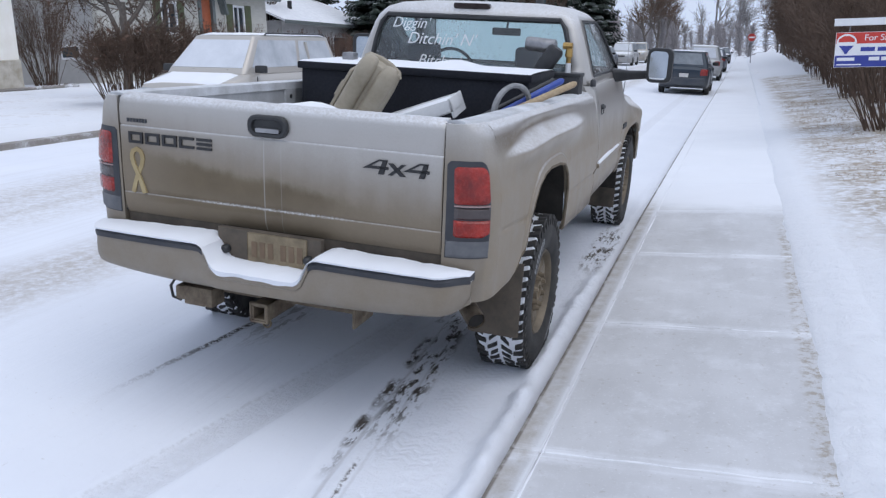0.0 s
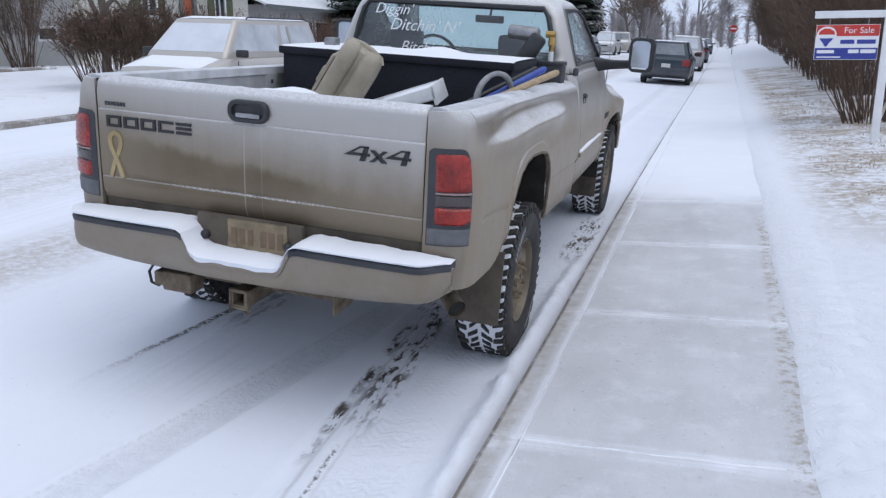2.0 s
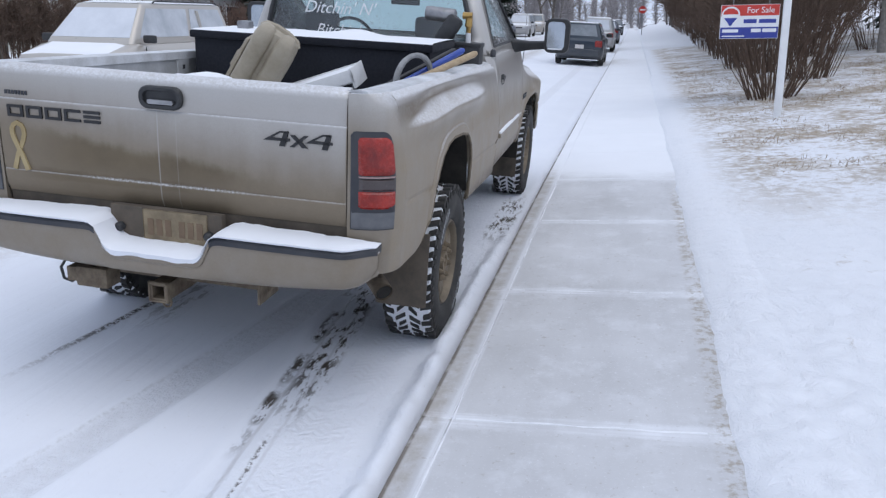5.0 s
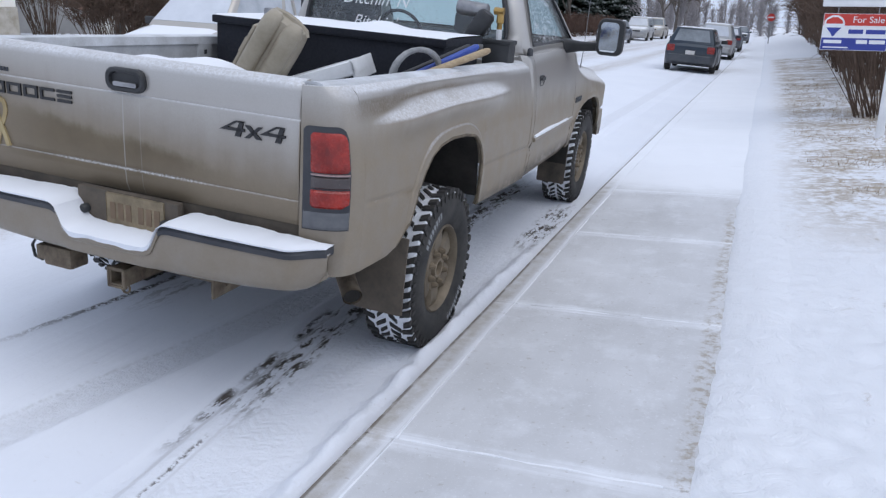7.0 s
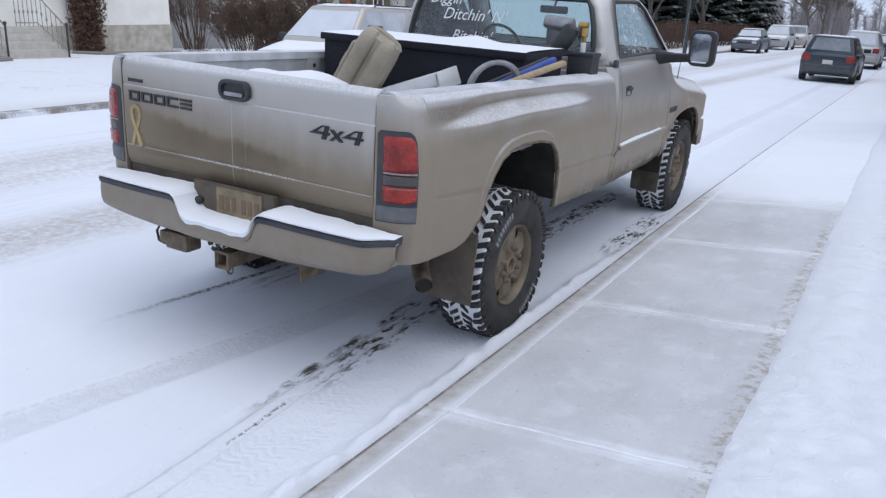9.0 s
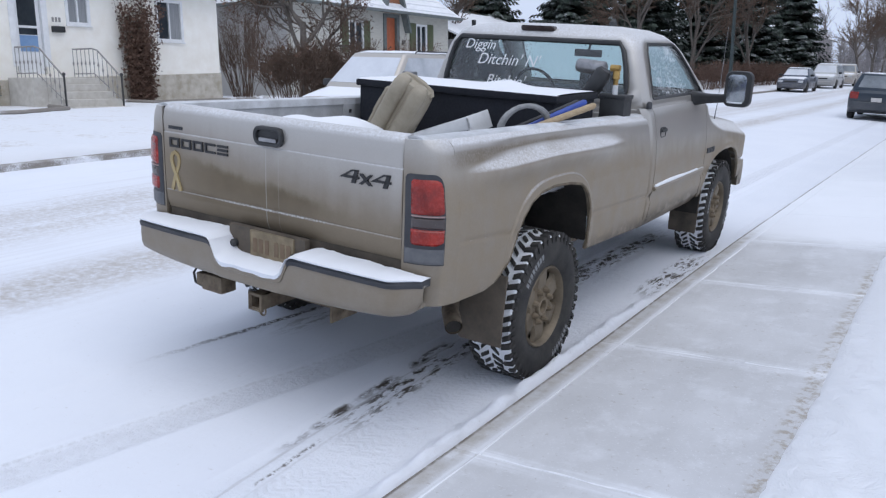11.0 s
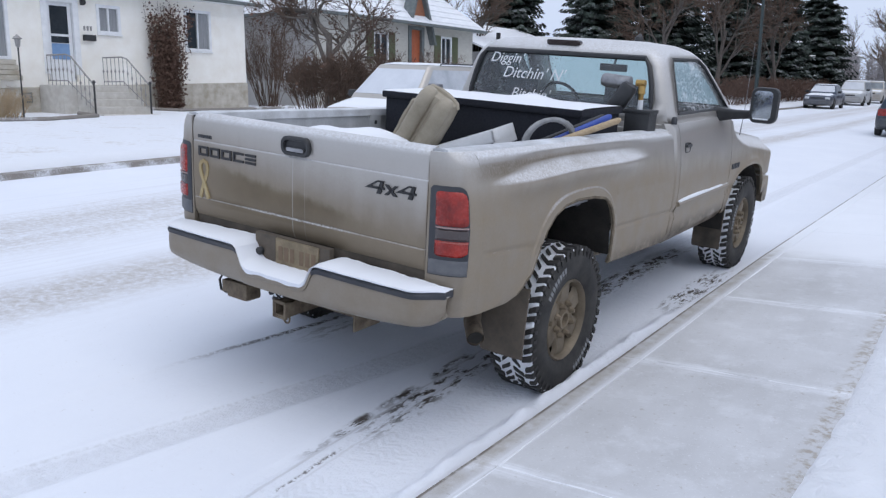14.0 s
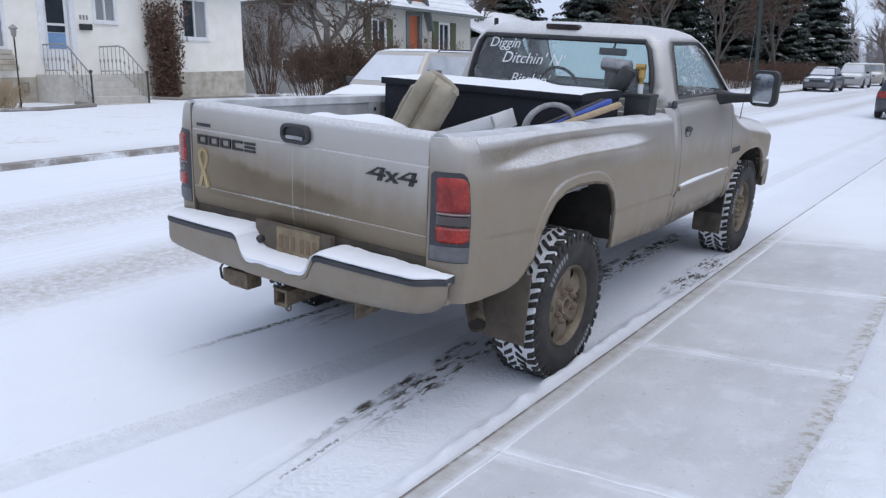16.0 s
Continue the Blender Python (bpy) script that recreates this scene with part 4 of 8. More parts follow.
# tail lamps: dark housings wrapping the corners, three lenses each
for s in (1, -1):
    def corner(u, z, proud=0.0):
        """Round the rear corner: u 0 at the gate edge, 1 on the side."""
        a = u * math.pi / 2
        w = bed_x(0.14, z) - 0.785
        k = 2.25
        cx, cy = abs(math.sin(a)) ** (2 / k), 1 - abs(math.cos(a)) ** (2 / k)
        return (s * (0.785 + (w + proud) * cx), -0.012 - proud * (1 - u) + 0.15 * cy, z)

    def wrap(z0, z1, u0, u1, proud, nz=8, nu=18, top=0.0, foot=0.0):
        """A curved panel on the corner; top and foot round its outer corners by that much."""
        bm = bmesh.new()

        def at(i, k, p):
            v = i / nu
            q = max(0.0, (v - 0.72) / 0.28)
            cut = 1 - math.sqrt(max(0.0, 1 - q * q))
            q2 = max(0.0, (0.12 - v) / 0.12)
            cut2 = 0.35 * (1 - math.sqrt(max(0.0, 1 - q2 * q2)))
            return corner(lerp(u0, u1, v), lerp(z0 + foot * (cut + cut2), z1 - top * (cut + cut2), k / nz), p)
        o = [[at(i, k, proud if 0 < k < nz and 0 < i < nu else proud * 0.4) for i in range(nu + 1)] for k in range(nz + 1)]
        inn = [[at(i, k, -0.02) for i in range(nu + 1)] for k in range(nz + 1)]
        loft(bm, [a + list(reversed(b)) for a, b in zip(o, inn)])
        return fix(bm)

    # solid black strip in place of the shade between gate and post
    part("gate_gap_shade", boxed(s * 0.7795, s * 0.7850, 0.002, 0.03, 0.87, 1.395), "black", truck, "black strip standing in for the shaded gap beside the tailgate", smooth=False)
    part("corner_post", wrap(0.672, 1.395, 0, 1, 0.0, 20), "paint", truck)
    lamp = part("tail_lamp", wrap(0.860, 1.254, 0.03, 0.672, 0.006, 10, top=0.045), "trim", truck, "dark grey housing of the tail lamp")
    part("lamp_foot", wrap(0.864, 0.934, 0.04, 0.662, 0.011), "trim_pale", lamp, "dusty grey foot of the lamp housing")
    part("brake_lens", wrap(1.083, 1.232, 0.12, 0.650, 0.016, top=0.035, foot=0.012), "red", lamp, "red upper lens")
    part("lens_rib", wrap(1.073, 1.080, 0.12, 0.650, 0.014), "reverse_rim", lamp, "thin pale rib between the lenses")
    part("reversing_lens", wrap(1.022, 1.070, 0.12, 0.650, 0.013), "reverse", lamp, "smoky dark lens")
    part("turn_lens", wrap(0.948, 1.018, 0.12, 0.650, 0.016, foot=0.03), "red", lamp, "red lower lens")


# rear bumper: a pressed beam with a lowered step in the middle
def bump_top(x):
    a = x - 0.03
    return table(abs(a), [(0, 0.722), (0.19, 0.722), (0.215, 0.735), (0.25, 0.812), (0.28, 0.827), (0.84, 0.812), (0.90, 0.806)])


def bump_y(x):
    return -0.20 + 0.026 * (abs(x) / 0.6) ** 2 + 0.115 * smooth(0.80, 0.945, abs(x)) ** 1.3


def bump_foot(x):
    return 0.622 + 0.03 * (abs(x) / 0.93) ** 4 + 0.035 * smooth(0.86, 0.93, abs(x))


xs = [-0.925 + 1.85 * i / 90 for i in range(91)]
bm = bmesh.new()
loft(bm, [[(x, y + 0.02, t - 0.026), (x, y - 0.003, t - 0.034), (x, y - 0.008, lerp(t, f, 0.45)), (x, y - 0.006, lerp(t, f, 0.72)), (x, y + 0.004, lerp(t, f, 0.88)), (x, y + 0.022, f + 0.006), (x, min(y + 0.055, -0.038), f), (x, min(y + 0.062, -0.036), lerp(t, f, 0.6)), (x, min(y + 0.062, -0.036), t - 0.026)]
          for x in xs for y, t, f in ((bump_y(x), bump_top(x), bump_foot(x)),)])
bumper = part("rear_bumper", fix(bm), "paint", truck, "muddy painted steel step bumper")
for x0, x1 in ((-0.922, -0.222), (-0.222, 0.282), (0.282, 0.922)):
    seg = [x0 + (x1 - x0) * i / 30 for i in range(31)]
    bm = bmesh.new()
    loft(bm, [[(x, bump_y(x) - 0.009, bump_top(x) - 0.035), (x, bump_y(x) - 0.013, bump_top(x) - 0.016), (x, bump_y(x) + 0.004, bump_top(x)), (x, max(-0.022, bump_y(x) + 0.05), bump_top(x)), (x, max(-0.020, bump_y(x) + 0.05), bump_top(x) - 0.035)] for x in seg])
    middle = x0 == -0.222
    pad = part("step_pad", fix(bm), "paint" if middle else "trim", bumper, "muddy lowered step" if middle else "dark rubber step pad")
    bm = bmesh.new()
    rings = []
    for i, x in enumerate(seg):
        e = min(1, min(i, 30 - i) / 2.5) ** 0.5
        z, yb = bump_top(x) + 0.001, bump_y(x)
        h = e * (0.016 + 0.006 * noise.noise((x * 9, 3, 1)) + 0.006 * noise.noise((x * 30, 1, 1)))
        w = 0.006 * noise.noise((x * 14, 5, 2))
        back = max(-0.02, yb + 0.055)
        hang = 0.024 * smooth(0.25, 0.17, abs(x - 0.03)) * (0.8 + 0.5 * noise.noise((x * 11, 2, 7))) if middle else 0.003
        rings.append([(x, yb - 0.014 + w * 0.3, z - hang), (x, yb - 0.018 + w * 0.3, z - hang * 0.3 + h * 0.35), (x, yb + 0.018 + w, z + h * 0.95), (x, lerp(yb, back, 0.5), z + h), (x, back - 0.01, z + h * 0.9), (x, back, z)])
    part("snow_cap", fix(loft(bm, rings)), "snow", pad, "strip of fresh snow")
for s in (-1, 1):
    part("bumper_bracket", boxed(s * 0.42, s * 0.46, -0.13, 0.3, 0.63, 0.70, 0.006), "dark", bumper)
plate = part("number_plate", boxed(-0.083, 0.206, -0.075, -0.070, 0.722, 0.867, 0.006), "plate", bumper, "dirty number plate with plain bars", smooth=False)
for x in (-0.062, -0.022, 0.018, 0.080, 0.120, 0.160):
    part("plate_bar", boxed(x, x + 0.026, -0.0770, -0.074, 0.758, 0.828), "plate_ink", plate, smooth=False)
part("plate_holder", boxed(-0.24, 0.27, -0.068, -0.03, 0.66, 0.872, 0.01), "mudflap", bumper)
for x in (-0.19, 0.215):
    bm = bmesh.new()
    lathe(bm, [(0.0, 0), (0.02, 0), (0.02, 0.02), (0.012, 0.03), (0.0, 0.03)], 12, pose(x, -0.07, 0.78, 0, 0, -90))
    part("plate_lamp", fix(bm), "black", bumper)

# hitch receiver, wiring plug, hanger plate, frame, exhaust
bm = bmesh.new()
box(bm, -0.42, 0.43, 0.03, 0.11, 0.525, 0.605, 0.008)
hitch = part("hitch_bar", bm, "rust", truck, "rusty muddy hitch bar")
bm = bmesh.new()
for x0, x1, z0, z1 in ((-0.038, -0.026, 0.49, 0.565), (0.026, 0.038, 0.49, 0.565), (-0.038, 0.038, 0.487, 0.499), (-0.038, 0.038, 0.553, 0.565)):
    box(bm, x0, x1, -0.13, 0.12, z0, z1, 0.002, seg=1)
box(bm, -0.046, 0.046, -0.135, -0.115, 0.480, 0.492, 0.003, seg=1)
box(bm, -0.046, 0.046, -0.135, -0.115, 0.560, 0.572, 0.003, seg=1)
box(bm, -0.046, -0.034, -0.135, -0.115, 0.48, 0.572, 0.003, seg=1)
box(bm, 0.034, 0.046, -0.135, -0.115, 0.48, 0.572, 0.003, seg=1)
part("receiver_tube", bm, "rust", hitch)
bm = bmesh.new()
tube(bm, [(0.02 + 0.02 * math.cos(a), -0.10, 0.475 + 0.022 * math.sin(a)) for a in [2 * math.pi * k / 12 for k in range(13)]], 0.005, 6)
part("chain_loop", bm, "rust", hitch)
bm = bmesh.new()
box(bm, -0.39, -0.24, -0.13, -0.03, 0.505, 0.595, 0.012)
box(bm, -0.44, -0.385, -0.12, -0.05, 0.52, 0.585, 0.008)
part("wiring_plug", bm, "rust", hitch, "muddy trailer wiring plug")
bm = bmesh.new()
tube(bm, [(-0.37, -0.08, 0.60), (-0.45, -0.095, 0.615), (-0.48, -0.10, 0.57), (-0.47, -0.10, 0.52), (-0.44, -0.09, 0.505), (-0.42, -0.06, 0.53)], 0.007, 6)
part("plug_cable", bm, "black", hitch)
part("hanger_plate", boxed(0.408, 0.420, -0.05, 0.14, 0.492, 0.62, 0.004), "rust", hitch)
chassis = part("chassis_rail", boxed(-0.50, -0.40, 0.06, 5.0, 0.55, 0.72, 0.01), "dark", truck)
part("chassis_rail", boxed(0.40, 0.50, 0.06, 5.0, 0.55, 0.72, 0.01), "dark", truck)
for yy in (1.5, 2.4, 3.5):
    part("cross_member", boxed(-0.45, 0.45, yy, yy + 0.1, 0.56, 0.66, 0.01), "dark", truck)
for yc in (HUB_Y, HUB_Y + BASE):
    bm = bmesh.new()
    tube(bm, [(-0.80, yc, HUB_Z), (0.80, yc, HUB_Z)], 0.05, 10)
    bmesh.ops.create_uvsphere(bm, u_segments=14, v_segments=9, radius=0.16, matrix=pose(0.1, yc, HUB_Z))
    part("axle", bm, "dark", truck)
    for s in (-1, 1):
        bm = bmesh.new()
        tube(bm, [(s * 0.5, yc - 0.62, 0.60), (s * 0.5, yc - 0.2, 0.47), (s * 0.5, yc + 0.2, 0.47), (s * 0.5, yc + 0.66, 0.60)], 0.035, 6)
        part("leaf_spring", bm, "dark", truck)
        bm = bmesh.new()
        tube(bm, [(s * 0.52, yc + 0.05, 0.44), (s * 0.50, yc + 0.18, 0.92)], 0.03, 8)
        part("shock_absorber", bm, "steel", truck)
part("fuel_tank", boxed(-0.38, 0.38, 2.2, 3.3, 0.46, 0.70, 0.04), "dark", truck)
part("under_tray", boxed(-0.85, 0.85, 2.62, 5.1, 0.62, 0.66, 0.01), "dark", truck)
bm = bmesh.new()
pts = [(0.62, 2.2, 0.52), (0.62, 0.95, 0.64), (0.64, 0.74, 0.62), (0.68, 0.58, 0.55), (0.75, 0.46, 0.495), (0.838, 0.36, 0.455)]
tube(bm, pts, 0.044, 14, False)
tube(bm, pts[:-1] + [(0.8365, 0.3617, 0.4557)], 0.038, 14, False)
pipe = part("exhaust_pipe", bm, "rust", truck, "muddy exhaust tailpipe")
# an added dark plug gives the pipe's mouth its inner shade
bm = bmesh.new()
tube(bm, [(0.79, 0.4145, 0.4768), (0.834, 0.3645, 0.4568)], 0.0378, 14)
part("pipe_mouth", bm, "dark", pipe, "dark plug standing in for the shade inside the tailpipe")

# wheels: all-terrain tyre with lugs, eight-hole rim
R_TYRE, W_TYRE = 0.395, 0.255


def wheel_parts(hubname):
    w = root("wheel", Matrix.Identity(4), "", "")
    bm = bmesh.new()
    lathe(bm, [(0.215, 0.10), (0.235, 0.118), (0.29, 0.128), (0.335, 0.124), (0.365, 0.112), (0.378, 0.095), (0.380, 0), (0.378, -0.095), (0.365, -0.112), (0.33, -0.124), (0.27, -0.126), (0.215, -0.10), (0.20, 0), (0.215, 0.10)], 56, caps=False)
    tyre = part("tyre", fix(bm), "rubber", w, "black all-terrain tyre packed with snow")
    vs, fs = [], []

    def lug(a0, a1, x0, x1, skew, r0=0.372, r1=0.398):
        b = len(vs)
        for r, sh in ((r0, 0.0), (r1, 0.012)):
            for a, x in ((a0 + sh, x0), (a1 - sh, x0), (a1 - sh + skew, x1), (a0 + sh + skew, x1)):
                vs.append((x, r * math.cos(a), r * math.sin(a)))
        fs.extend([(b + 4, b + 5, b + 6, b + 7), (b, b + 1, b + 5, b + 4), (b + 1, b + 2, b + 6, b + 5), (b + 2, b + 3, b + 7, b + 6), (b + 3, b, b + 4, b + 7)])
    rt = random.Random(3)
    for k in range(46):
        a, st = 2 * math.pi * (k + rt.uniform(-0.12, 0.12)) / 46, 2 * math.pi / 46
        lug(a, a + st * 0.66, 0.078 - 0.012 * (k % 2), 0.114 + 0.004 * (k % 2), -0.045)
        lug(a + st * 0.5, a + st * 1.16, -0.114 - 0.004 * (k % 2), -0.078 + 0.012 * (k % 2), 0.045)
        lug(a + st * 0.1, a + st * 0.70, 0.010, 0.060 - 0.012 * (k % 2), 0.10)
        lug(a + st * 0.55, a + st * 1.15, -0.060 + 0.012 * (k % 2), -0.010, -0.10)
        lug(a + st * 0.05, a + st * 0.48, 0.108, 0.122, 0.0, 0.345, 0.378)
        lug(a + st * 0.55, a + st * 0.98, -0.122, -0.108, 0.0, 0.345, 0.378)
    raw("tread", vs, fs, "rubber", tyre)["kind"] = "stuff"
    # snow pressed into the grooves
    rings, n = [], 104
    for x, r in ((0.112, 0.376), (0.104, 0.386), (0.05, 0.391), (0, 0.392), (-0.05, 0.391), (-0.104, 0.386), (-0.112, 0.376)):
        rings.append([(x, (r + 0.013 * noise.noise((k * 0.8, x * 60, 2)) - 0.001) * math.cos(2 * math.pi * k / n), (r + 0.013 * noise.noise((k * 0.8, x * 60, 2)) - 0.001) * math.sin(2 * math.pi * k / n)) for k in range(n)])
    bm = bmesh.new()
    part("groove_snow", loft(bm, rings, True, False), "snow", tyre, "snow packed into the tread")
    # sidewall lettering as plain pale bars
    for base in (0.35, 0.35 + math.pi):
        bm = bmesh.new()
        for k in range(8):
            a = base + k * 0.085
            box(bm, 0.1225, 0.1275, -0.009, 0.009, 0.285, 0.325, m=Matrix.Rotation(a, 4, "X"))
        part("sidewall_mark", bm, M["hose"], tyre, "worn pale bars on the sidewall", smooth=False)
    bm = bmesh.new()
    lathe(bm, [(0.218, 0.104), (0.21, 0.112), (0.20, 0.10), (0.192, 0.05), (0.19, -0.08), (0.20, -0.1), (0.218, -0.1)], 48, caps=False)
    rim = part("rim", fix(bm), "rim", w, "alloy rim caked with brown dirt")
    bm = bmesh.new()
    for k in range(6):
        m = Matrix.Rotation(2 * math.pi * k / 6, 4, "X")
        loft(bm, [[m @ Vector((x + dx, sy * hw, z)) for x, sy in ((0, -1), (0.020, -0.75), (0.024, 0), (0.020, 0.75), (0, 1))] for z, hw, dx in ((0.10, 0.062, 0.060), (0.15, 0.056, 0.066), (0.180, 0.064, 0.062), (0.200, 0.090, 0.052))])
    part("spokes", fix(bm), "rim", rim)
    bm = bmesh.new()
    lathe(bm, [(0.0, 0.072), (0.030, 0.072), (0.036, 0.098), (0.050, 0.098), (0.056, 0.080), (0.112, 0.082), (0.122, 0.072), (0.128, 0.05), (0.0, 0.045)], 40)
    for k in range(8):
        a = 2 * math.pi * (k + 0.5) / 8
        lathe(bm, [(0.0, 0.112), (0.009, 0.112), (0.014, 0.100), (0.020, 0.084), (0, 0.075)], 8, Matrix.Translation((0, 0.084 * math.cos(a), 0.084 * math.sin(a))))
    part("hub_cap", fix(bm), "mud", rim, "muddy hub with lug nuts")
    bm = bmesh.new()
    lathe(bm, [(0.0, 0.0), (0.185, 0.0), (0.185, -0.02), (0.0, -0.02)], 32)
    part("brake_disc", fix(bm), "dark", rim)
    return w


wheel = wheel_parts("wheel")
for k, (x, y, turn) in enumerate(((0.865, HUB_Y, 0), (-0.865, HUB_Y, 180), (0.865, HUB_Y + BASE, 0), (-0.865, HUB_Y + BASE, 180))):
    w = wheel if k == 0 else copy_thing(wheel, Matrix.Identity(4))
    w.parent = truck
    w.matrix_basis = (pose(x, y, HUB_Z, 17 * k, 0, 0) if not turn else pose(x, y, HUB_Z, 0, 0, 180)) @ Matrix.Diagonal((1.06, 1.055, 1.055, 1))
# wheel is a part here, so its own tags go
for w in [o for o in truck.children if o.name.startswith("wheel")]:
    for key in ("label", "category"):
        if key in w:
            del w[key]

# mud flaps
for s in (1, -1):
    for yc, x0, x1, z0, z1 in ((HUB_Y - 0.50, 0.73, 0.985, 0.315, 0.68), (HUB_Y + BASE - 0.50, 0.72, 0.955, 0.24, 0.62)):
        bm = bmesh.new()
        loft(bm, [[(s * x, yc + 0.03 * ((z - z0) / (z1 - z0)) ** 2 + t, z) for x in [lerp(x0 + (0.02 if z < z0 + 0.03 else 0), x1 - (0.02 if z < z0 + 0.03 else 0), k / 4) for k in range(5)] for t in (0,)] + [(s * x, yc + 0.012 + 0.03 * ((z - z0) / (z1 - z0)) ** 2, z) for x in [lerp(x1, x0, k / 4) for k in range(5)]]
                  for z in [lerp(z0, z1, k / 10) for k in range(11)]])
        part("mud_flap", fix(bm), "mudflap", truck, "muddy black rubber mud flap")


# ---- cab ----
def cab_x(y, z):
    x = table(z, [(0.52, 0.90), (0.58, 0.945), (0.745, 0.968), (0.757, 0.950), (0.775, 0.950), (0.79, 0.969), (0.95, 0.972), (1.10, 0.965), (1.22, 0.95), (1.32, 0.93), (1.37, 0.905)])
    return x


def cab_low(y):
    return 0.56


back = []
for s in (1, -1):
    back.append(part("cab_corner", side_skin(CAB_BACK, DOOR_BACK - 0.004, lambda y: 1.37, cab_low, lambda y, z: cab_x(y, z) - 0.05 * (1 - smooth(CAB_BACK, CAB_BACK + 0.06, y)) ** 2, s, 8, 20), "paint", truck))
    door = part("cab_door", side_skin(DOOR_BACK + 0.004, DOOR_FRONT - 0.004, lambda y: 1.37, lambda y: 0.60, cab_x, s, 24, 20), "paint", truck, "closed muddy cab door")
    part("sill", side_skin(DOOR_BACK - 0.01, DOOR_FRONT, lambda y: 0.594, lambda y: 0.52, lambda y, z: cab_x(y, z) - 0.008, s, 10, 4), "paint", truck)
    # door handle: pocket and paddle
    bm = bmesh.new()
    loft(bm, [[(s * (cab_x(2.85, 1.2) + d), 2.84 + a * k, 1.20 + b * k) for a, b in rounded(0.115, 0.07, 0.025)] for k, d in ((1, -0.01), (1, 0.004), (0.9, 0.007), (0.8, 0.002), (0.78, -0.006))])
    hd = part("door_handle", fix(bm), "black", door, "black door handle")
    bm = bmesh.new()
    loft(bm, [[(s * (cab_x(2.85, 1.2) + d), 2.84 + a, 1.215 + b) for a, b in rounded(0.10, 0.022, 0.01)] for d in (0.0, 0.012, 0.016)])
    part("paddle", fix(bm), "black", hd)
    # side moulding, pale with wiped snow
    bm = bmesh.new()
    loft(bm, [[(s * (cab_x(y, z) + d), y, z + 0) for z, d in ((0.795, 0.0), (0.798, 0.014), (0.812, 0.018), (0.826, 0.012), (0.830, 0.0))] for y in [DOOR_BACK + 0.02 + 1.19 * k / 14 for k in range(15)]])
    strip_ = part("side_moulding", fix(bm), "paint", door, "pale rubbing strip dusted with snow")
    bm = bmesh.new()
    loft(bm, [[(s * (cab_x(y, 0.83) + d), y, 0.829 + h) for d, h in ((-0.004, 0.0), (0.016, -0.002), (0.014, 0.010 * e), (-0.004, 0.022 * e))] for y, e in [(DOOR_BACK + 0.04 + 1.0 * k / 20, 0.5 + 0.5 * math.sin(math.pi * min(k, 14) / 14) * (1 if k < 20 else 0)) for k in range(21)]])
    part("moulding_snow", fix(bm), "snow", strip_, "thin ridge of snow")
    bm = bmesh.new()
    for k in range(5):
        box(bm, s * 0.965, s * 0.978, 3.98 + k * 0.045, 4.012 + k * 0.045, 0.93, 0.972)
    part("model_badge", bm, "trim", truck, smooth=False)
part("cab_back_wall", boxed(-0.86, 0.86, CAB_BACK + 0.002, CAB_BACK + 0.03, 0.62, 1.36, 0.01), "paint", truck)

# glasshouse: rings at rising heights, openings left between the pillars
RINGS = []
for z, hw, wr, yr, yb, ya, wf, yf in ((1.355, 0.905, 0.76, 2.585, 2.735, 4.02, 0.80, 4.26), (1.425, 0.885, 0.755, 2.595, 2.745, 3.93, 0.79, 4.16), (1.50, 0.860, 0.75, 2.605, 2.765, 3.84, 0.775, 4.06),
                                      (1.62, 0.820, 0.73, 2.625, 2.80, 3.70, 0.74, 3.90), (1.74, 0.775, 0.695, 2.645, 2.84, 3.56, 0.69, 3.74), (1.795, 0.745, 0.655, 2.66, 2.90, 3.47, 0.65, 3.66),
                                      (1.85, 0.690, 0.60, 2.69, 2.96, 3.38, 0.60, 3.56), (1.885, 0.60, 0.50, 2.76, 3.0, 3.3, 0.50, 3.44), (1.905, 0.42, 0.33, 2.90, 3.05, 3.25, 0.33, 3.30), (1.91, 0.15, 0.10, 3.0, 3.1, 3.2, 0.1, 3.22)):
    half = [(wr, yr), (hw - 0.035, yr + 0.03), (hw, yr + 0.09), (hw, yb), (hw, ya), (hw - 0.01, lerp(ya, yf, 0.45)), (wf, yf)]
    RINGS.append([(x, y, z) for x, y in half] + [(-x, y, z) for x, y in reversed(half)])
bm = bmesh.new()
vr = [[bm.verts.new(p) for p in r] for r in RINGS]
for k in range(len(RINGS) - 1):
    for i in range(14):
        j = (i + 1) % 14
        if 1 <= k <= 4 and i in (3, 6, 9, 13):
            continue
        bm.faces.new((vr[k][i], vr[k][j], vr[k + 1][j], vr[k + 1][i]))
bm.faces.new(vr[-1])
bmesh.ops.recalc_face_normals(bm, faces=bm.faces)
cab = part("cab_top", bm, "paint", truck, "pewter cab roof and pillars dusted with frost")
sol = cab.modifiers.new("sheet", "SOLIDIFY")
sol.thickness, sol.offset = 0.035, -1


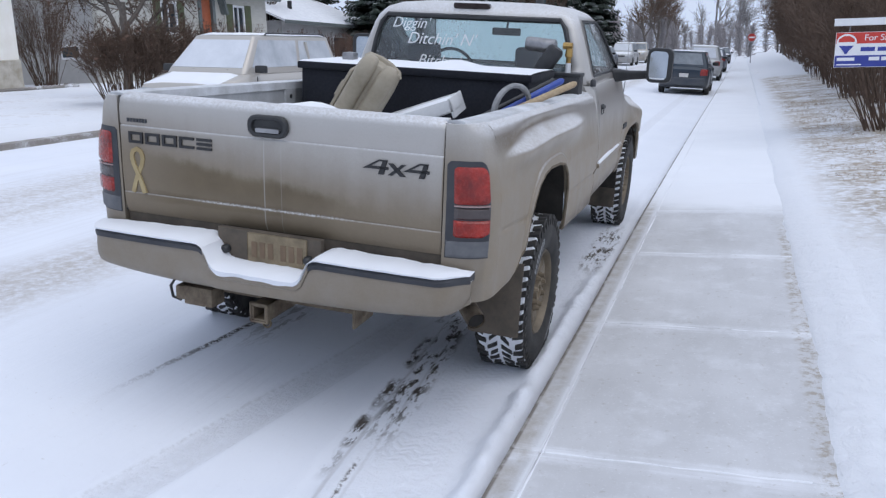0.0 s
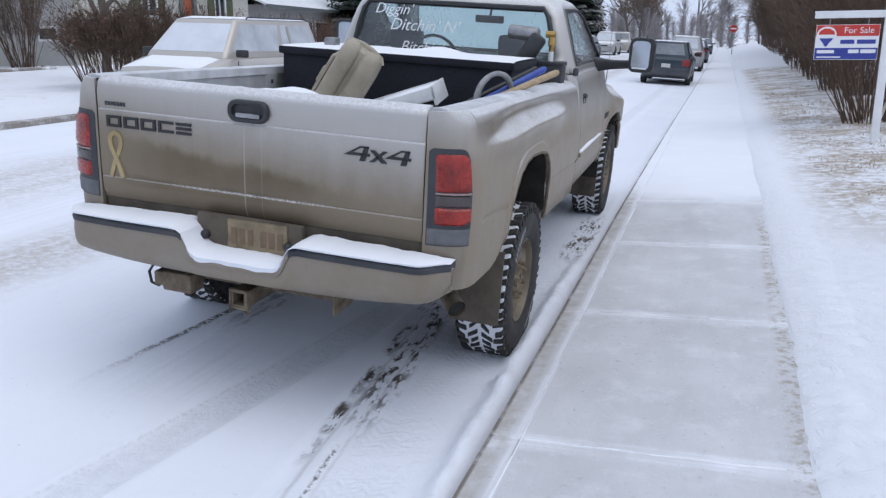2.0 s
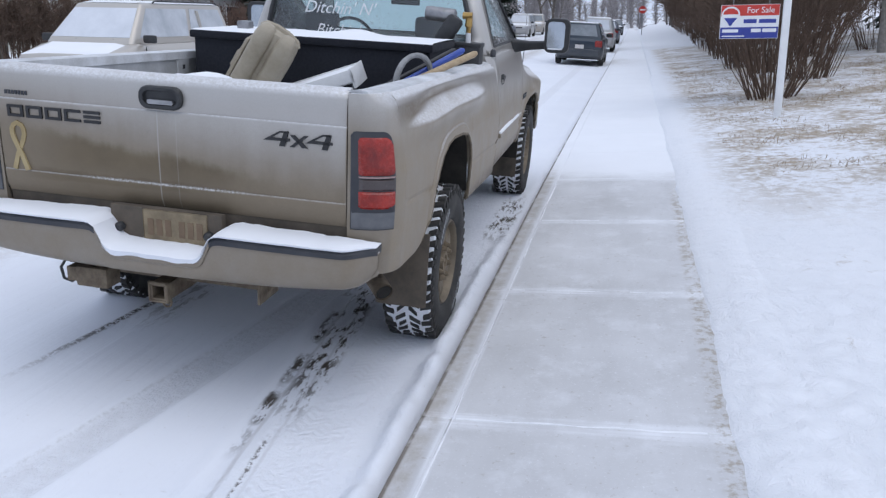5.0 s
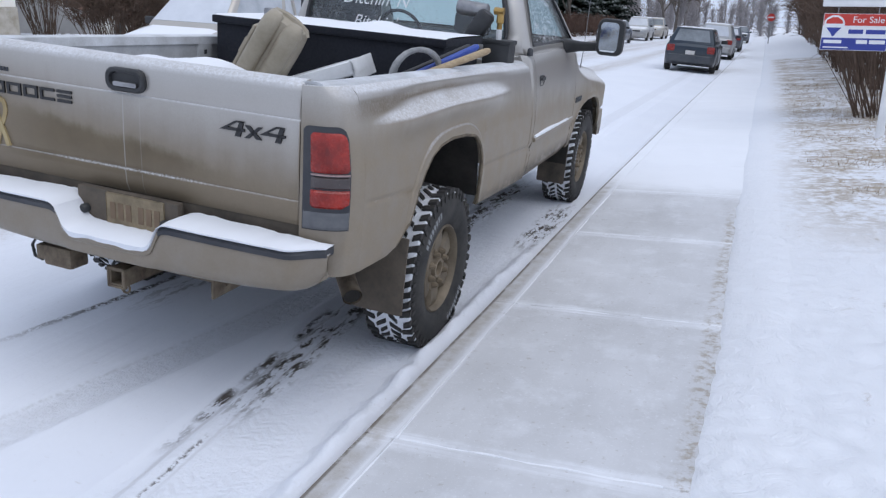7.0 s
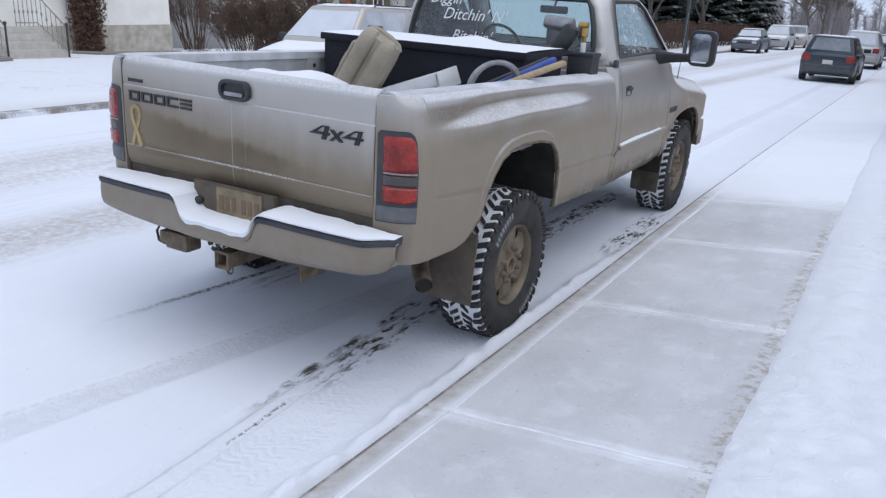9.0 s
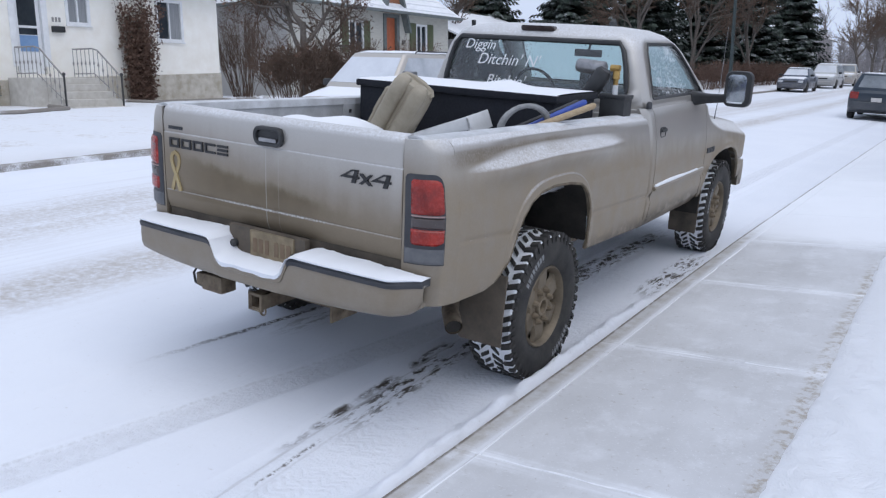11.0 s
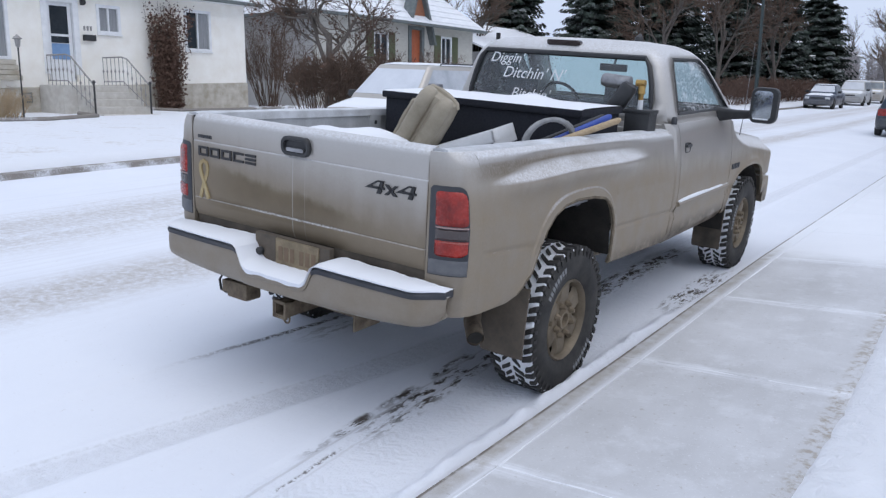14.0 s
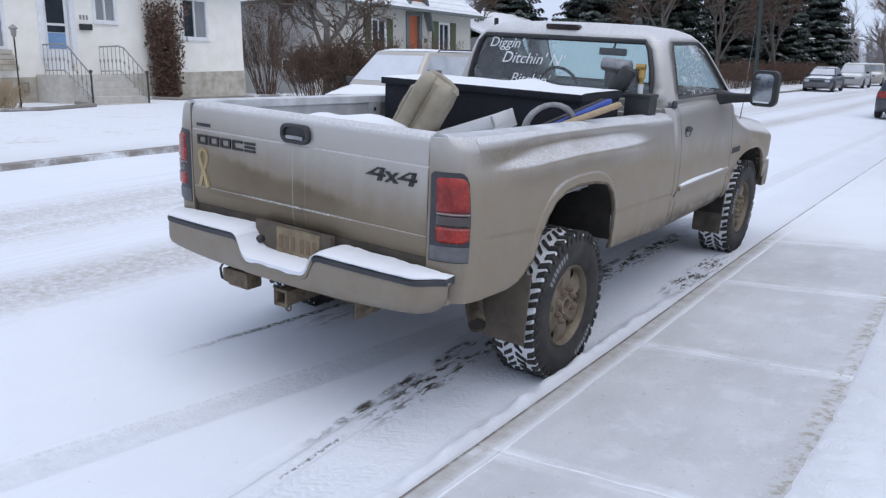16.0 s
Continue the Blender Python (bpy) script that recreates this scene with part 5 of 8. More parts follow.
def pane(name, i, label, mat, inset, rings=(1, 2, 3, 4, 5), shade="black"):
    j = (i + 1) % 14
    bm = bmesh.new()
    c = sum((Vector(RINGS[k][q]) for k in rings for q in (i, j)), Vector()) / (2 * len(rings))
    inward = Vector((0, 3.3, 1.5)) - c
    inward.z = 0
    inward = inward.normalized() * inset
    row = []
    for k in rings:
        a, b = Vector(RINGS[k][i]) + inward, Vector(RINGS[k][j]) + inward
        row.append([bm.verts.new(a.lerp(b, q / 10)) for q in range(11)])
    for u, v in zip(row, row[1:]):
        for q in range(10):
            bm.faces.new((u[q], u[q + 1], v[q + 1], v[q]))
    ob = part(name, bm, mat, truck, label)
    ob.visible_shadow = False
    # rubber gasket round the opening
    bm = bmesh.new()
    edge = [Vector(RINGS[k][i]) for k in rings] + [Vector(RINGS[k][j]) for k in reversed(rings)]
    edge = [p.lerp(c, 0.02) + inward * 0.2 for p in edge]
    tube(bm, edge + [edge[0]], 0.019 if name == "rear_window" else 0.011, 6, False)
    part("gasket", bm, shade, ob, "black rubber gasket")
    return ob


rear_glass = pane("rear_window", 13, "rear window with white script lettering and frost specks", "glass", 0.012)
pane("windshield", 6, "windshield under a film of snow", "snowed_glass", 0.012)
pane("side_window", 3, "side window speckled with frozen snow", "side_glass", 0.012)
pane("side_window", 9, "side window speckled with frozen snow", "side_glass", 0.012)


def on_glass(x, z):
    """A place on the rear window, for the lettering, which leans with the glass."""
    y = table(z, [(1.425, 2.595), (1.50, 2.605), (1.62, 2.625), (1.74, 2.645), (1.795, 2.66)])
    return pose(x, y + 0.004, z, 80.5, 0, 0)


for text, x, z, size in (("Diggin'", -0.60, 1.705, 0.105), ("Ditchin' N'", -0.475, 1.595, 0.118), ("Bitchin'", -0.38, 1.448, 0.110)):
    words(text, size, 0.0008, on_glass(x, z), "script_lettering", "lettering", rear_glass, 0.32, "white script lettering")

# third brake light, mirror inside, seats, wheel
bm = bmesh.new()
loft(bm, [[(-0.01 + x * k, 2.70 - d - 0.35 * z, 1.868 + z * k) for x, z in rounded(0.27, 0.042, 0.016)] for k, d in ((1, -0.03), (1, 0.012), (0.9, 0.022))])
part("high_brake_light", fix(bm), "reverse", truck, "dull grey high brake light")
bm = bmesh.new()
box(bm, -0.12, 0.12, 3.60, 3.63, 1.66, 1.72, 0.012)
tube(bm, [(0, 3.62, 1.71), (0, 3.66, 1.77)], 0.01, 6)
part("inside_mirror", bm, "black", truck)
bm = bmesh.new()
box(bm, -0.72, 0.70, 2.78, 2.92, 0.9, 1.44, 0.05)
box(bm, -0.72, 0.70, 2.85, 3.35, 0.80, 0.98, 0.05)
seat = part("bench_seat", bm, "seat", truck)
for x in (-0.42, 0.42):
    part("headrest", boxed(x - 0.13, x + 0.13, 2.80, 2.89, 1.45, 1.60, 0.04), "seat", seat)
part("dashboard", boxed(-0.78, 0.78, 3.70, 4.1, 1.1, 1.40, 0.05), "seat", truck)
bm = bmesh.new()
tube(bm, [(-0.42 + 0.19 * math.cos(a), 3.52 - 0.06 * math.sin(a), 1.36 + 0.18 * math.sin(a)) for a in [2 * math.pi * k / 24 for k in range(25)]], 0.014, 6)
part("steering_wheel", bm, "black", truck)
part("cab_floor", boxed(-0.88, 0.88, 2.62, 4.2, 0.66, 0.70), "dark", truck)
bm = bmesh.new()
tube(bm, [(0.36, 3.2, 1.895), (0.36, 3.2, 1.93), (0.36, 3.22, 1.955)], [0.035, 0.03, 0.012], 10)
part("roof_aerial", bm, "black", truck)
bm = bmesh.new()
tube(bm, [(0.90, 4.35, 1.18), (0.905, 4.37, 1.34), (0.90, 4.42, 1.95)], [0.006, 0.003, 0.0015], 6)
part("radio_aerial", bm, "steel", truck)

# towing mirrors
for s in (1, -1):
    bm = bmesh.new()
    loft(bm, [[(s * x, yc + y, 1.40 + z + dz) for y, z in rounded(0.12 * k, 0.085 * k, 0.03 * k)] for x, k, yc, dz in ((0.86, 1.5, 3.70, -0.02), (0.92, 1.2, 3.69, -0.01), (1.02, 0.85, 3.65, 0.0), (1.12, 0.75, 3.61, 0.01), (1.19, 0.75, 3.59, 0.02))])
    mirror = part("door_mirror", fix(bm), "black", truck, "black towing mirror")
    bm = bmesh.new()
    loft(bm, [[(s * (1.255 + x * k), y, 1.492 + z * k) for x, z in rounded(0.195, 0.262, 0.05)] for k, y in ((0.97, 3.525), (1.0, 3.535), (1.0, 3.585), (0.9, 3.63), (0.6, 3.655))])
    part("mirror_head", fix(bm), "black", mirror)
    bm = bmesh.new()
    loft(bm, [[(s * (1.247 + x), y, 1.492 + z) for x, z in rounded(0.135, 0.212, 0.035)] for y in (3.524, 3.5215)])
    glass_ = part("mirror_glass", fix(bm), "mirror", mirror, "mirror glass")
    part("frost_rim", boxed(s * 1.19, s * 1.30, 3.517, 3.5205, 1.388, 1.398, 0.001), "snow", glass_, "snow along the foot of the mirror glass")
    # capped lamp on the cab corner
    bm = bmesh.new()
    lathe(bm, [(0.0, 0.0), (0.020, 0.0), (0.020, 0.035), (0.012, 0.048), (0.0, 0.05)], 12, pose(s * 0.905, 2.63, 1.37, 0, -90, 0))
    part("corner_cap", fix(bm), "trim", truck, "small capped fitting dusted with snow")


# front end
def front_low(y):
    return arch(y, HUB_Y + BASE + 0.0, 0.53, 0.93, table(y, [(3.9, 0.56), (4.2, 0.57), (5.1, 0.60), (5.4, 0.62)]))


def front_top(y):
    return table(y, [(3.9, 1.35), (4.1, 1.27), (4.4, 1.20), (4.8, 1.15), (5.2, 1.09), (5.36, 0.99)])


def front_x(y, z):
    x = cab_x(3.9, min(z, 1.37))
    d = math.hypot(y - HUB_Y - BASE, z - 0.42)
    x += 0.035 * smooth(4.1, 4.5, y) * smooth(1.2, 0.95, z) + 0.012 * math.exp(-(((d - 0.54) / 0.04) ** 2))
    x -= 0.10 * smooth(front_top(y) - 0.12, front_top(y), z) * smooth(3.95, 4.3, y)
    return x - 0.25 * smooth(5.05, 5.45, y) ** 2


FY = [HUB_Y + BASE + s * 0.53 * k for s in (-1, 1) for k in (0.999, 0.995, 0.985, 0.97, 0.95, 0.92, 0.88)]
for s in (1, -1):
    fender = part("front_fender", side_skin(DOOR_FRONT + 0.004, NOSE, front_top, front_low, front_x, s, 50, 24, 0.02, FY), "paint", truck)
    bm = bmesh.new()
    loft(bm, [[(s * x, HUB_Y + BASE + 0.54 * math.cos(a), 0.42 + 0.52 * math.sin(a)) for a in [math.pi * k / 16 for k in range(17)]] for x in (0.96, 0.70, 0.56)], closed=False)
    part("wheel_well", bm, "dark", fender, "dark grimy wheel well")
    part("inner_fender", boxed(s * 0.56, s * 0.58, 3.95, 5.05, 0.62, 1.0), "dark", fender)
bm = bmesh.new()
loft(bm, [[(x * k, y, z + h * (1 - abs(x) ** 2.2)) for x in [-1 + 2 * i / 16 for i in range(17)]] for y, k, z, h in ((4.02, 0.80, 1.33, 0.03), (4.2, 0.82, 1.255, 0.08), (4.5, 0.84, 1.185, 0.12), (4.9, 0.82, 1.125, 0.14), (5.25, 0.78, 1.06, 0.13), (5.38, 0.72, 0.95, 0.06))], closed=False)
part("hood", bm, "paint", truck, "pewter hood")
part("nose", boxed(-0.72, 0.72, 5.28, 5.40, 0.62, 1.05, 0.04), "black", truck)
bm = bmesh.new()
loft(bm, [[(x, 5.50 - 0.22 * smooth(0.6, 1.0, abs(x)) + dy, z) for dy, z in ((0, 0.50), (0.03, 0.56), (0.03, 0.68), (0, 0.74), (-0.14, 0.74), (-0.14, 0.50))] for x in [-0.98 + 1.96 * k / 24 for k in range(25)]])
part("front_bumper", fix(bm), "paint", truck)


def rot_between(name, bm, mat, label, category):
    ob = part(name, bm, mat, None)
    ob.matrix_world = TRUCK
    return tagged(ob, label, category)


# ---- load in the bed ----
tool_box = root("tool_box", TRUCK @ pose(0, 1.535, 0.945), "dark navy truck toolbox with a snowy lid", "toolbox")
part("chest", boxed(-0.725, 0.725, 0.0, 0.57, -0.03, 0.515, 0.012), "navy", tool_box)
part("lid", boxed(-0.745, 0.742, -0.02, 0.585, 0.505, 0.548, 0.010), "navy", tool_box)
bm = bmesh.new()
xs = [-0.738 + 1.474 * i / 40 for i in range(41)]
rings = []
for k in range(15):
    y = -0.012 + 0.59 * k / 14
    rings.append([(x, y, 0.549 + (0.0 if k in (0, 14) else 0.006 + 0.004 * noise.noise((x * 5, y * 5, 1)) + (0.035 * smooth(-0.2, 0.0, -abs(x - 0.12)) * smooth(0.4, 0.6, y)))) for x in xs])
part("lid_snow", loft(bm, rings, False), "snow", tool_box, "thin layer of snow")
bm = bmesh.new()
tube(bm, [(-0.26, -0.03, 0.51), (-0.265, -0.035, 0.42), (-0.285, -0.03, 0.28), (-0.29, -0.02, 0.1)], 0.008, 6)
part("strap", bm, "rust", tool_box)
part("latch", boxed(-0.60, -0.52, 0.30, 0.38, 0.55, 0.60, 0.012), "steel", tool_box)

# tan plastic case, standing on end and leaning
case = root("hard_case", TRUCK @ pose(-0.245, 1.20, 1.165) @ pose(0, 0, 0, 6, 31, 14) @ Matrix.Scale(1.05, 4), "tan plastic hard case leaning on end in the bed", "case")
bm = bmesh.new()
loft(bm, [[(x * k, y * k, z) for x, y in rounded(0.235, 0.16, 0.05, 5)] for z, k in ((-0.36, 0.94), (-0.34, 1.0), (0.30, 1.0), (0.36, 0.96), (0.395, 0.84), (0.405, 0.6))])
part("shell", fix(bm), "case", case)
for x in (-0.058, 0.058):
    bm = bmesh.new()
    loft(bm, [[(x + a * k, -0.070 + dy + b * k, z) for a, b in rounded(0.098, 0.085, 0.04, 5)] for z, k, dy in ((-0.33, 0.9, 0), (-0.30, 1.0, 0), (0.26, 1.0, 0), (0.33, 1.04, 0.004), (0.375, 0.98, 0.012), (0.405, 0.80, 0.022), (0.42, 0.45, 0.03))])
    part("rib", fix(bm), "case", case)
bm = bmesh.new()
tube(bm, [(-0.10, 0.03, 0.37), (-0.085, 0.03, 0.392), (-0.03, 0.03, 0.404), (0.03, 0.03, 0.404), (0.085, 0.03, 0.392), (0.10, 0.03, 0.37)], 0.022, 8)
part("carry_handle", bm, "case", case)
part("seam", boxed(-0.130, -0.110, -0.07, 0.07, -0.34, 0.30, 0.008), "case", case)
for z in (-0.10, 0.17):
    part("clasp", boxed(-0.142, -0.126, -0.045, 0.045, z - 0.045, z + 0.045, 0.006), "case", case)

# snow lying on the load
bm = bmesh.new()
n = 30
rings = []
for k in range(n + 1):
    y = 0.08 + 1.44 * k / n
    rings.append([(x, y, 0.93 + 0.37 * math.exp(-(((x + 0.42) / 0.42) ** 4)) * math.exp(-(((y - 0.78) / 0.6) ** 4)) + 0.05 * noise.noise((x * 4, y * 4, 2)) + 0.08 * noise.noise((x * 1.5, y * 1.5, 6))) for x in [-0.79 + 1.58 * i / 40 for i in range(41)]])
rot_between("snow_drift", loft(bm, rings, False), "snow", "soft heap of snow over the load in the bed", "snow")["kind"] = "stuff"

# white tray tipped on its side with snow in it
tray = root("plastic_tray", TRUCK @ pose(0.19, 1.20, 1.255) @ pose(0, 0, 0, 4, -20, 6), "white plastic tray with snow on it", "tray")
bm = bmesh.new()
box(bm, -0.24, 0.24, -0.15, 0.15, -0.02, -0.008, 0.004)
for a in ((-0.24, 0.24, -0.15, -0.135, -0.02, 0.05), (-0.24, 0.24, 0.135, 0.15, -0.02, 0.05), (0.225, 0.24, -0.15, 0.15, -0.05, 0.055), (-0.24, -0.225, -0.15, 0.15, -0.02, 0.05)):
    box(bm, *a, 0.004)
part("pan", bm, "white_plastic", tray)
bm = bmesh.new()
box(bm, -0.222, 0.222, -0.132, 0.132, -0.007, 0.045, 0.02, seg=3)
part("tray_snow", bm, "snow", tray, "snow filling the tray")

# coiled hose, tool handles, black can, pump with brass fitting
bm = bmesh.new()
tube(bm, [(0.735 + (0.13 + 0.004 * (k % 24) / 24) * math.cos(k * 0.26) * 0.30, 1.15 + 0.21 * math.cos(k * 0.26) + 0.014 * (k // 24), 1.335 + 0.125 * math.sin(k * 0.26)) for k in range(66)], 0.013, 8)
rot_between("coiled_hose", bm, "hose", "grey rubber hose coiled beside the toolbox", "hose")
for a, b, r, mat, nm, lab in (((0.60, 1.18, 1.27), (0.915, 1.535, 1.478), 0.018, "blue", "shovel_handle", "blue plastic tool handle resting on the bed rail"),
                              ((0.62, 1.10, 1.27), (1.0, 1.47, 1.470), 0.018, "wood", "rake_handle", "bare wooden tool handle resting on the bed rail"),
                              ((0.55, 1.22, 1.28), (0.86, 1.56, 1.475), 0.013, "black", "pry_bar", "black bar lying beside the tool handles")):
    bm = bmesh.new()
    p, q = Vector(a), Vector(b)
    tube(bm, [p.lerp(q, t) for t in (0, 0.5, 0.97, 1.0)], [r, r, r, r * 0.6], 10)
    rot_between(nm, bm, mat, lab, "tool")
can = root("black_can", TRUCK @ pose(0.80, 2.28, 1.05), "black steel can standing in the corner", "can")
part("body", boxed(-0.085, 0.085, -0.07, 0.07, -0.135, 0.42, 0.012), "black", can)
part("rim_band", boxed(-0.09, 0.09, -0.075, 0.075, 0.40, 0.425, 0.006), "black", can)
pump = root("pump", TRUCK @ pose(0.70, 2.26, 1.475), "grey pump with a brass fitting on the toolbox", "pump")
bm = bmesh.new()
lathe(bm, [(0.0, -0.11), (0.05, -0.11), (0.055, -0.10), (0.055, 0.07), (0.04, 0.09), (0.0, 0.09)], 20, pose(-0.03, 0, 0.075, 0, -58, 0))
part("motor", fix(bm), "black", pump)
bm = bmesh.new()
lathe(bm, [(0.0, -0.14), (0.04, -0.14), (0.045, -0.12), (0.045, 0.05), (0.03, 0.06), (0.0, 0.06)], 18, pose(-0.06, 0.05, 0.16, 0, 4, 0))
part("tank", fix(bm), "steel", pump, "steel cylinder")
bm = bmesh.new()
lathe(bm, [(0.0, -0.05), (0.022, -0.05), (0.024, 0.0), (0.016, 0.01), (0.016, 0.05), (0, 0.05)], 12, pose(0.095, 0, 0.10, 0, 90, 0))
lathe(bm, [(0.0, -0.03), (0.022, -0.03), (0.022, 0.03), (0, 0.03)], 8, pose(0.085, 0, 0.165, 0, 0, 0))
part("fitting", fix(bm), "brass", pump, "brass fitting")
bm = bmesh.new()
tube(bm, [(0.095, 0, 0.06), (0.098, 0.0, -0.04), (0.10, 0, -0.10)], 0.018, 8)
part("hose_end", bm, "white_plastic", pump)

# ---- parked cars: x to the right, y ahead, z up, origin on the road amidships ----
def car_paint(name, c, dirt=0.35):
    m, nt, n, l, p = nodes_of(name)
    x, y, z = xyz(nt)
    mid, fine = noise_tex(nt, 5, 4, 0.6), noise_tex(nt, 200, 2, 0.7)
    low = calc(nt, "MULTIPLY", band(nt, z, -1, 0.62, 0.25), dirt * 2)
    f = calc(nt, "MULTIPLY", low, mid)
    l.new(mix(nt, f, mix(nt, fine, tuple(v * 0.85 for v in c), c), (0.26, 0.23, 0.20)), p.inputs["Base Color"])
    l.new(mix(nt, f, grey(0.3), grey(0.8)), p.inputs["Roughness"])
    p.inputs["Metallic"].default_value = 0.3
    p.inputs["Coat Weight"].default_value = 0.2
    return m


M["car_dark"] = car_paint("slate_blue_paint", (0.022, 0.036, 0.055), 0.2)
M["car_silver"] = car_paint("silver_paint", (0.46, 0.47, 0.48))
M["car_beige"] = car_paint("beige_paint", (0.50, 0.47, 0.43), 0.4)
M["car_blue"] = car_paint("dark_blue_paint", (0.05, 0.07, 0.11))
M["snow_glass"] = surface("snow_dusted_glass", (0.52, 0.55, 0.60), (0.66, 0.69, 0.74), 0.6, scale=1.5, relief=0.1)
M["frost_glass"] = surface("frosted_dark_glass", (0.10, 0.12, 0.14), (0.25, 0.28, 0.31), 0.4, scale=1.5, relief=0.1)
M["pale_frost"] = surface("pale_frosted_glass", (0.34, 0.37, 0.41), (0.52, 0.55, 0.59), 0.45, scale=2.5, relief=0.1)
M["headlamp"] = surface("headlamp_glass", (0.40, 0.42, 0.44), (0.60, 0.62, 0.64), 0.15, scale=9, coat=0.5)
M["white_plate"] = surface("pale_plate", (0.50, 0.48, 0.46), (0.62, 0.60, 0.58), 0.6, scale=9)


def make_car(name, m, label, category, L, W, H, belt, hood, nose_z, cowl, roof_f, roof_r, deck_y, deck_z, paint, front_glass, side_glass, rear_glass, snow=0.03, plate_back=True, group=""):
    car = root(name, m, label, category, group)
    h, w = L / 2, W / 2
    # lower body: stations from tail to nose
    top = [(-h, deck_z - 0.10), (-h + 0.06, deck_z), (deck_y, deck_z + 0.01), (deck_y + 0.1, belt), (cowl - 0.05, belt), (cowl, hood), (h - 0.35, lerp(hood, nose_z, 0.6)), (h - 0.06, nose_z), (h, nose_z - 0.12)]
    wy = [(-h, 0.86), (-h + 0.08, 0.95), (-h + 0.5, 1.0), (h - 0.7, 1.0), (h - 0.15, 0.92), (h, 0.80)]
    axles = (-h + L * 0.19, h - L * 0.19)
    rw = 0.31 if H < 1.55 else 0.34
    st = sorted({-h + L * k / 44 for k in range(45)} | {p for a in axles for k in (1, 0.97, 0.9, 0.78) for p in (a - (rw + 0.06) * k, a + (rw + 0.06) * k)})
    rings = []
    for y in st:
        t, ww = table(y, top), w * table(y, wy)
        low = table(y, [(-h, 0.34), (-h + 0.3, 0.22), (h - 0.4, 0.20), (h, 0.30)])
        a = max([low] + [math.sqrt(max((rw + 0.06) ** 2 - (y - c) ** 2, 0)) + rw for c in axles if abs(y - c) < rw + 0.06])
        a = min(a, t - 0.12)
        half = [(ww * 0.93, a), (ww * 0.985, min(a + 0.12, t - 0.09)), (ww, lerp(a, t, 0.55)), (ww * 0.975, lerp(a, t, 0.78)), (ww * 0.935, lerp(a, t, 0.91)), (ww * 0.86, t - 0.008), (ww * 0.4, t + 0.015)]
        rings.append([(x, y, z) for x, z in half] + [(-x, y, z) for x, z in reversed(half)])
    bm = bmesh.new()
    body = part("body", fix(loft(bm, rings)), paint, car)
    bv = body.modifiers.new("rounding", "BEVEL")
    bv.width, bv.segments, bv.angle_limit = 0.035, 2, radians(28)
    # glasshouse with pillars left between the panes
    gr = []
    for k, (u, zz) in enumerate(((0, belt - 0.03), (0.12, lerp(belt, H, 0.12)), (0.86, lerp(belt, H, 0.86)), (0.96, H - 0.025), (1, H))):
        hw = w * lerp(0.90, 0.68, u) if k < 4 else w * 0.58
        yr, yf = lerp(deck_y - 0.02, roof_r, u), lerp(cowl, roof_f, u)
        if k == 4:
            yr, yf = yr + 0.12, yf - 0.12
        mid = lerp(yr, yf, 0.48)
        half = [(hw * 0.80, yr), (hw * 0.97, yr + 0.05), (hw, yr + 0.20), (hw, mid - 0.04), (hw, mid + 0.04), (hw, yf - 0.17 + 0.05 * u), (hw * 0.985, yf - 0.05), (hw * 0.93, yf)]
        gr.append([(x, y, zz) for x, y in half] + [(-x, y, zz) for x, y in reversed(half)])
    bm = bmesh.new()
    cabin = part("cabin", fix(loft(bm, gr)), paint, car)
    bv = cabin.modifiers.new("rounding", "BEVEL")
    bv.width, bv.segments, bv.angle_limit = 0.05, 3, radians(24)

    def glass(nm, i, j, mat, lab):
        bm = bmesh.new()
        quad = [Vector(gr[1][i]), Vector(gr[1][j]), Vector(gr[2][j]), Vector(gr[2][i])]
        c = sum(quad, Vector()) / 4
        nrm = (quad[1] - quad[0]).cross(quad[3] - quad[0]).normalized()
        if nrm.dot(c - Vector((0, 0, c.z))) < 0:
            nrm = -nrm
        quad = [q.lerp(c, 0.025) for q in quad]
        loft(bm, [[q + nrm * 0.006 for q in quad], [q - nrm * 0.006 for q in quad]])
        part(nm, fix(bm), mat, car, lab, smooth=False)

    glass("rear_window", 15, 0, rear_glass, "rear window")
    glass("windshield", 7, 8, front_glass, "windshield")
    for a, b in ((2, 3), (4, 5), (10, 11), (12, 13)):
        glass("side_window", a, b, side_glass, "side window")
    for s in (-1, 1):
        for ya in axles:
            bm = bmesh.new()
            lathe(bm, [(0.19, 0.085), (0.24, 0.10), (rw - 0.03, 0.095), (rw, 0.07), (rw, -0.07), (rw - 0.03, -0.095), (0.19, -0.085)], 24, pose(s * (w - 0.11), ya, rw, 0, 0, 0 if s > 0 else 180))
            wheel_ = part("wheel", fix(bm), "rubber", car, "black tyre")
            bm = bmesh.new()
            lathe(bm, [(0.0, 0.07), (0.05, 0.075), (0.09, 0.055), (0.17, 0.07), (0.195, 0.088), (0.20, 0.05), (0.0, 0.03)], 20, pose(s * (w - 0.11), ya, rw, 0, 0, 0 if s > 0 else 180))
            part("wheel_rim", fix(bm), "rim_clean", wheel_)
        # lamps
        part("tail_lamp", boxed(s * w * 0.60, s * w * 0.905, -h - 0.014, -h + 0.20, deck_z - 0.28, deck_z - 0.05, 0.05), "red", car, "red tail lamp")
        part("headlamp", boxed(s * w * 0.50, s * w * 0.82, h - 0.20, h + 0.006, nose_z - 0.20, nose_z - 0.06, 0.03), "headlamp", car, "clear headlamp")
        bm = bmesh.new()
        box(bm, s * w * 0.93, s * (w + 0.16), cowl - 0.34, cowl - 0.26, belt + 0.0, belt + 0.13, 0.03)
        part("door_mirror", bm, "black", car, "black door mirror")
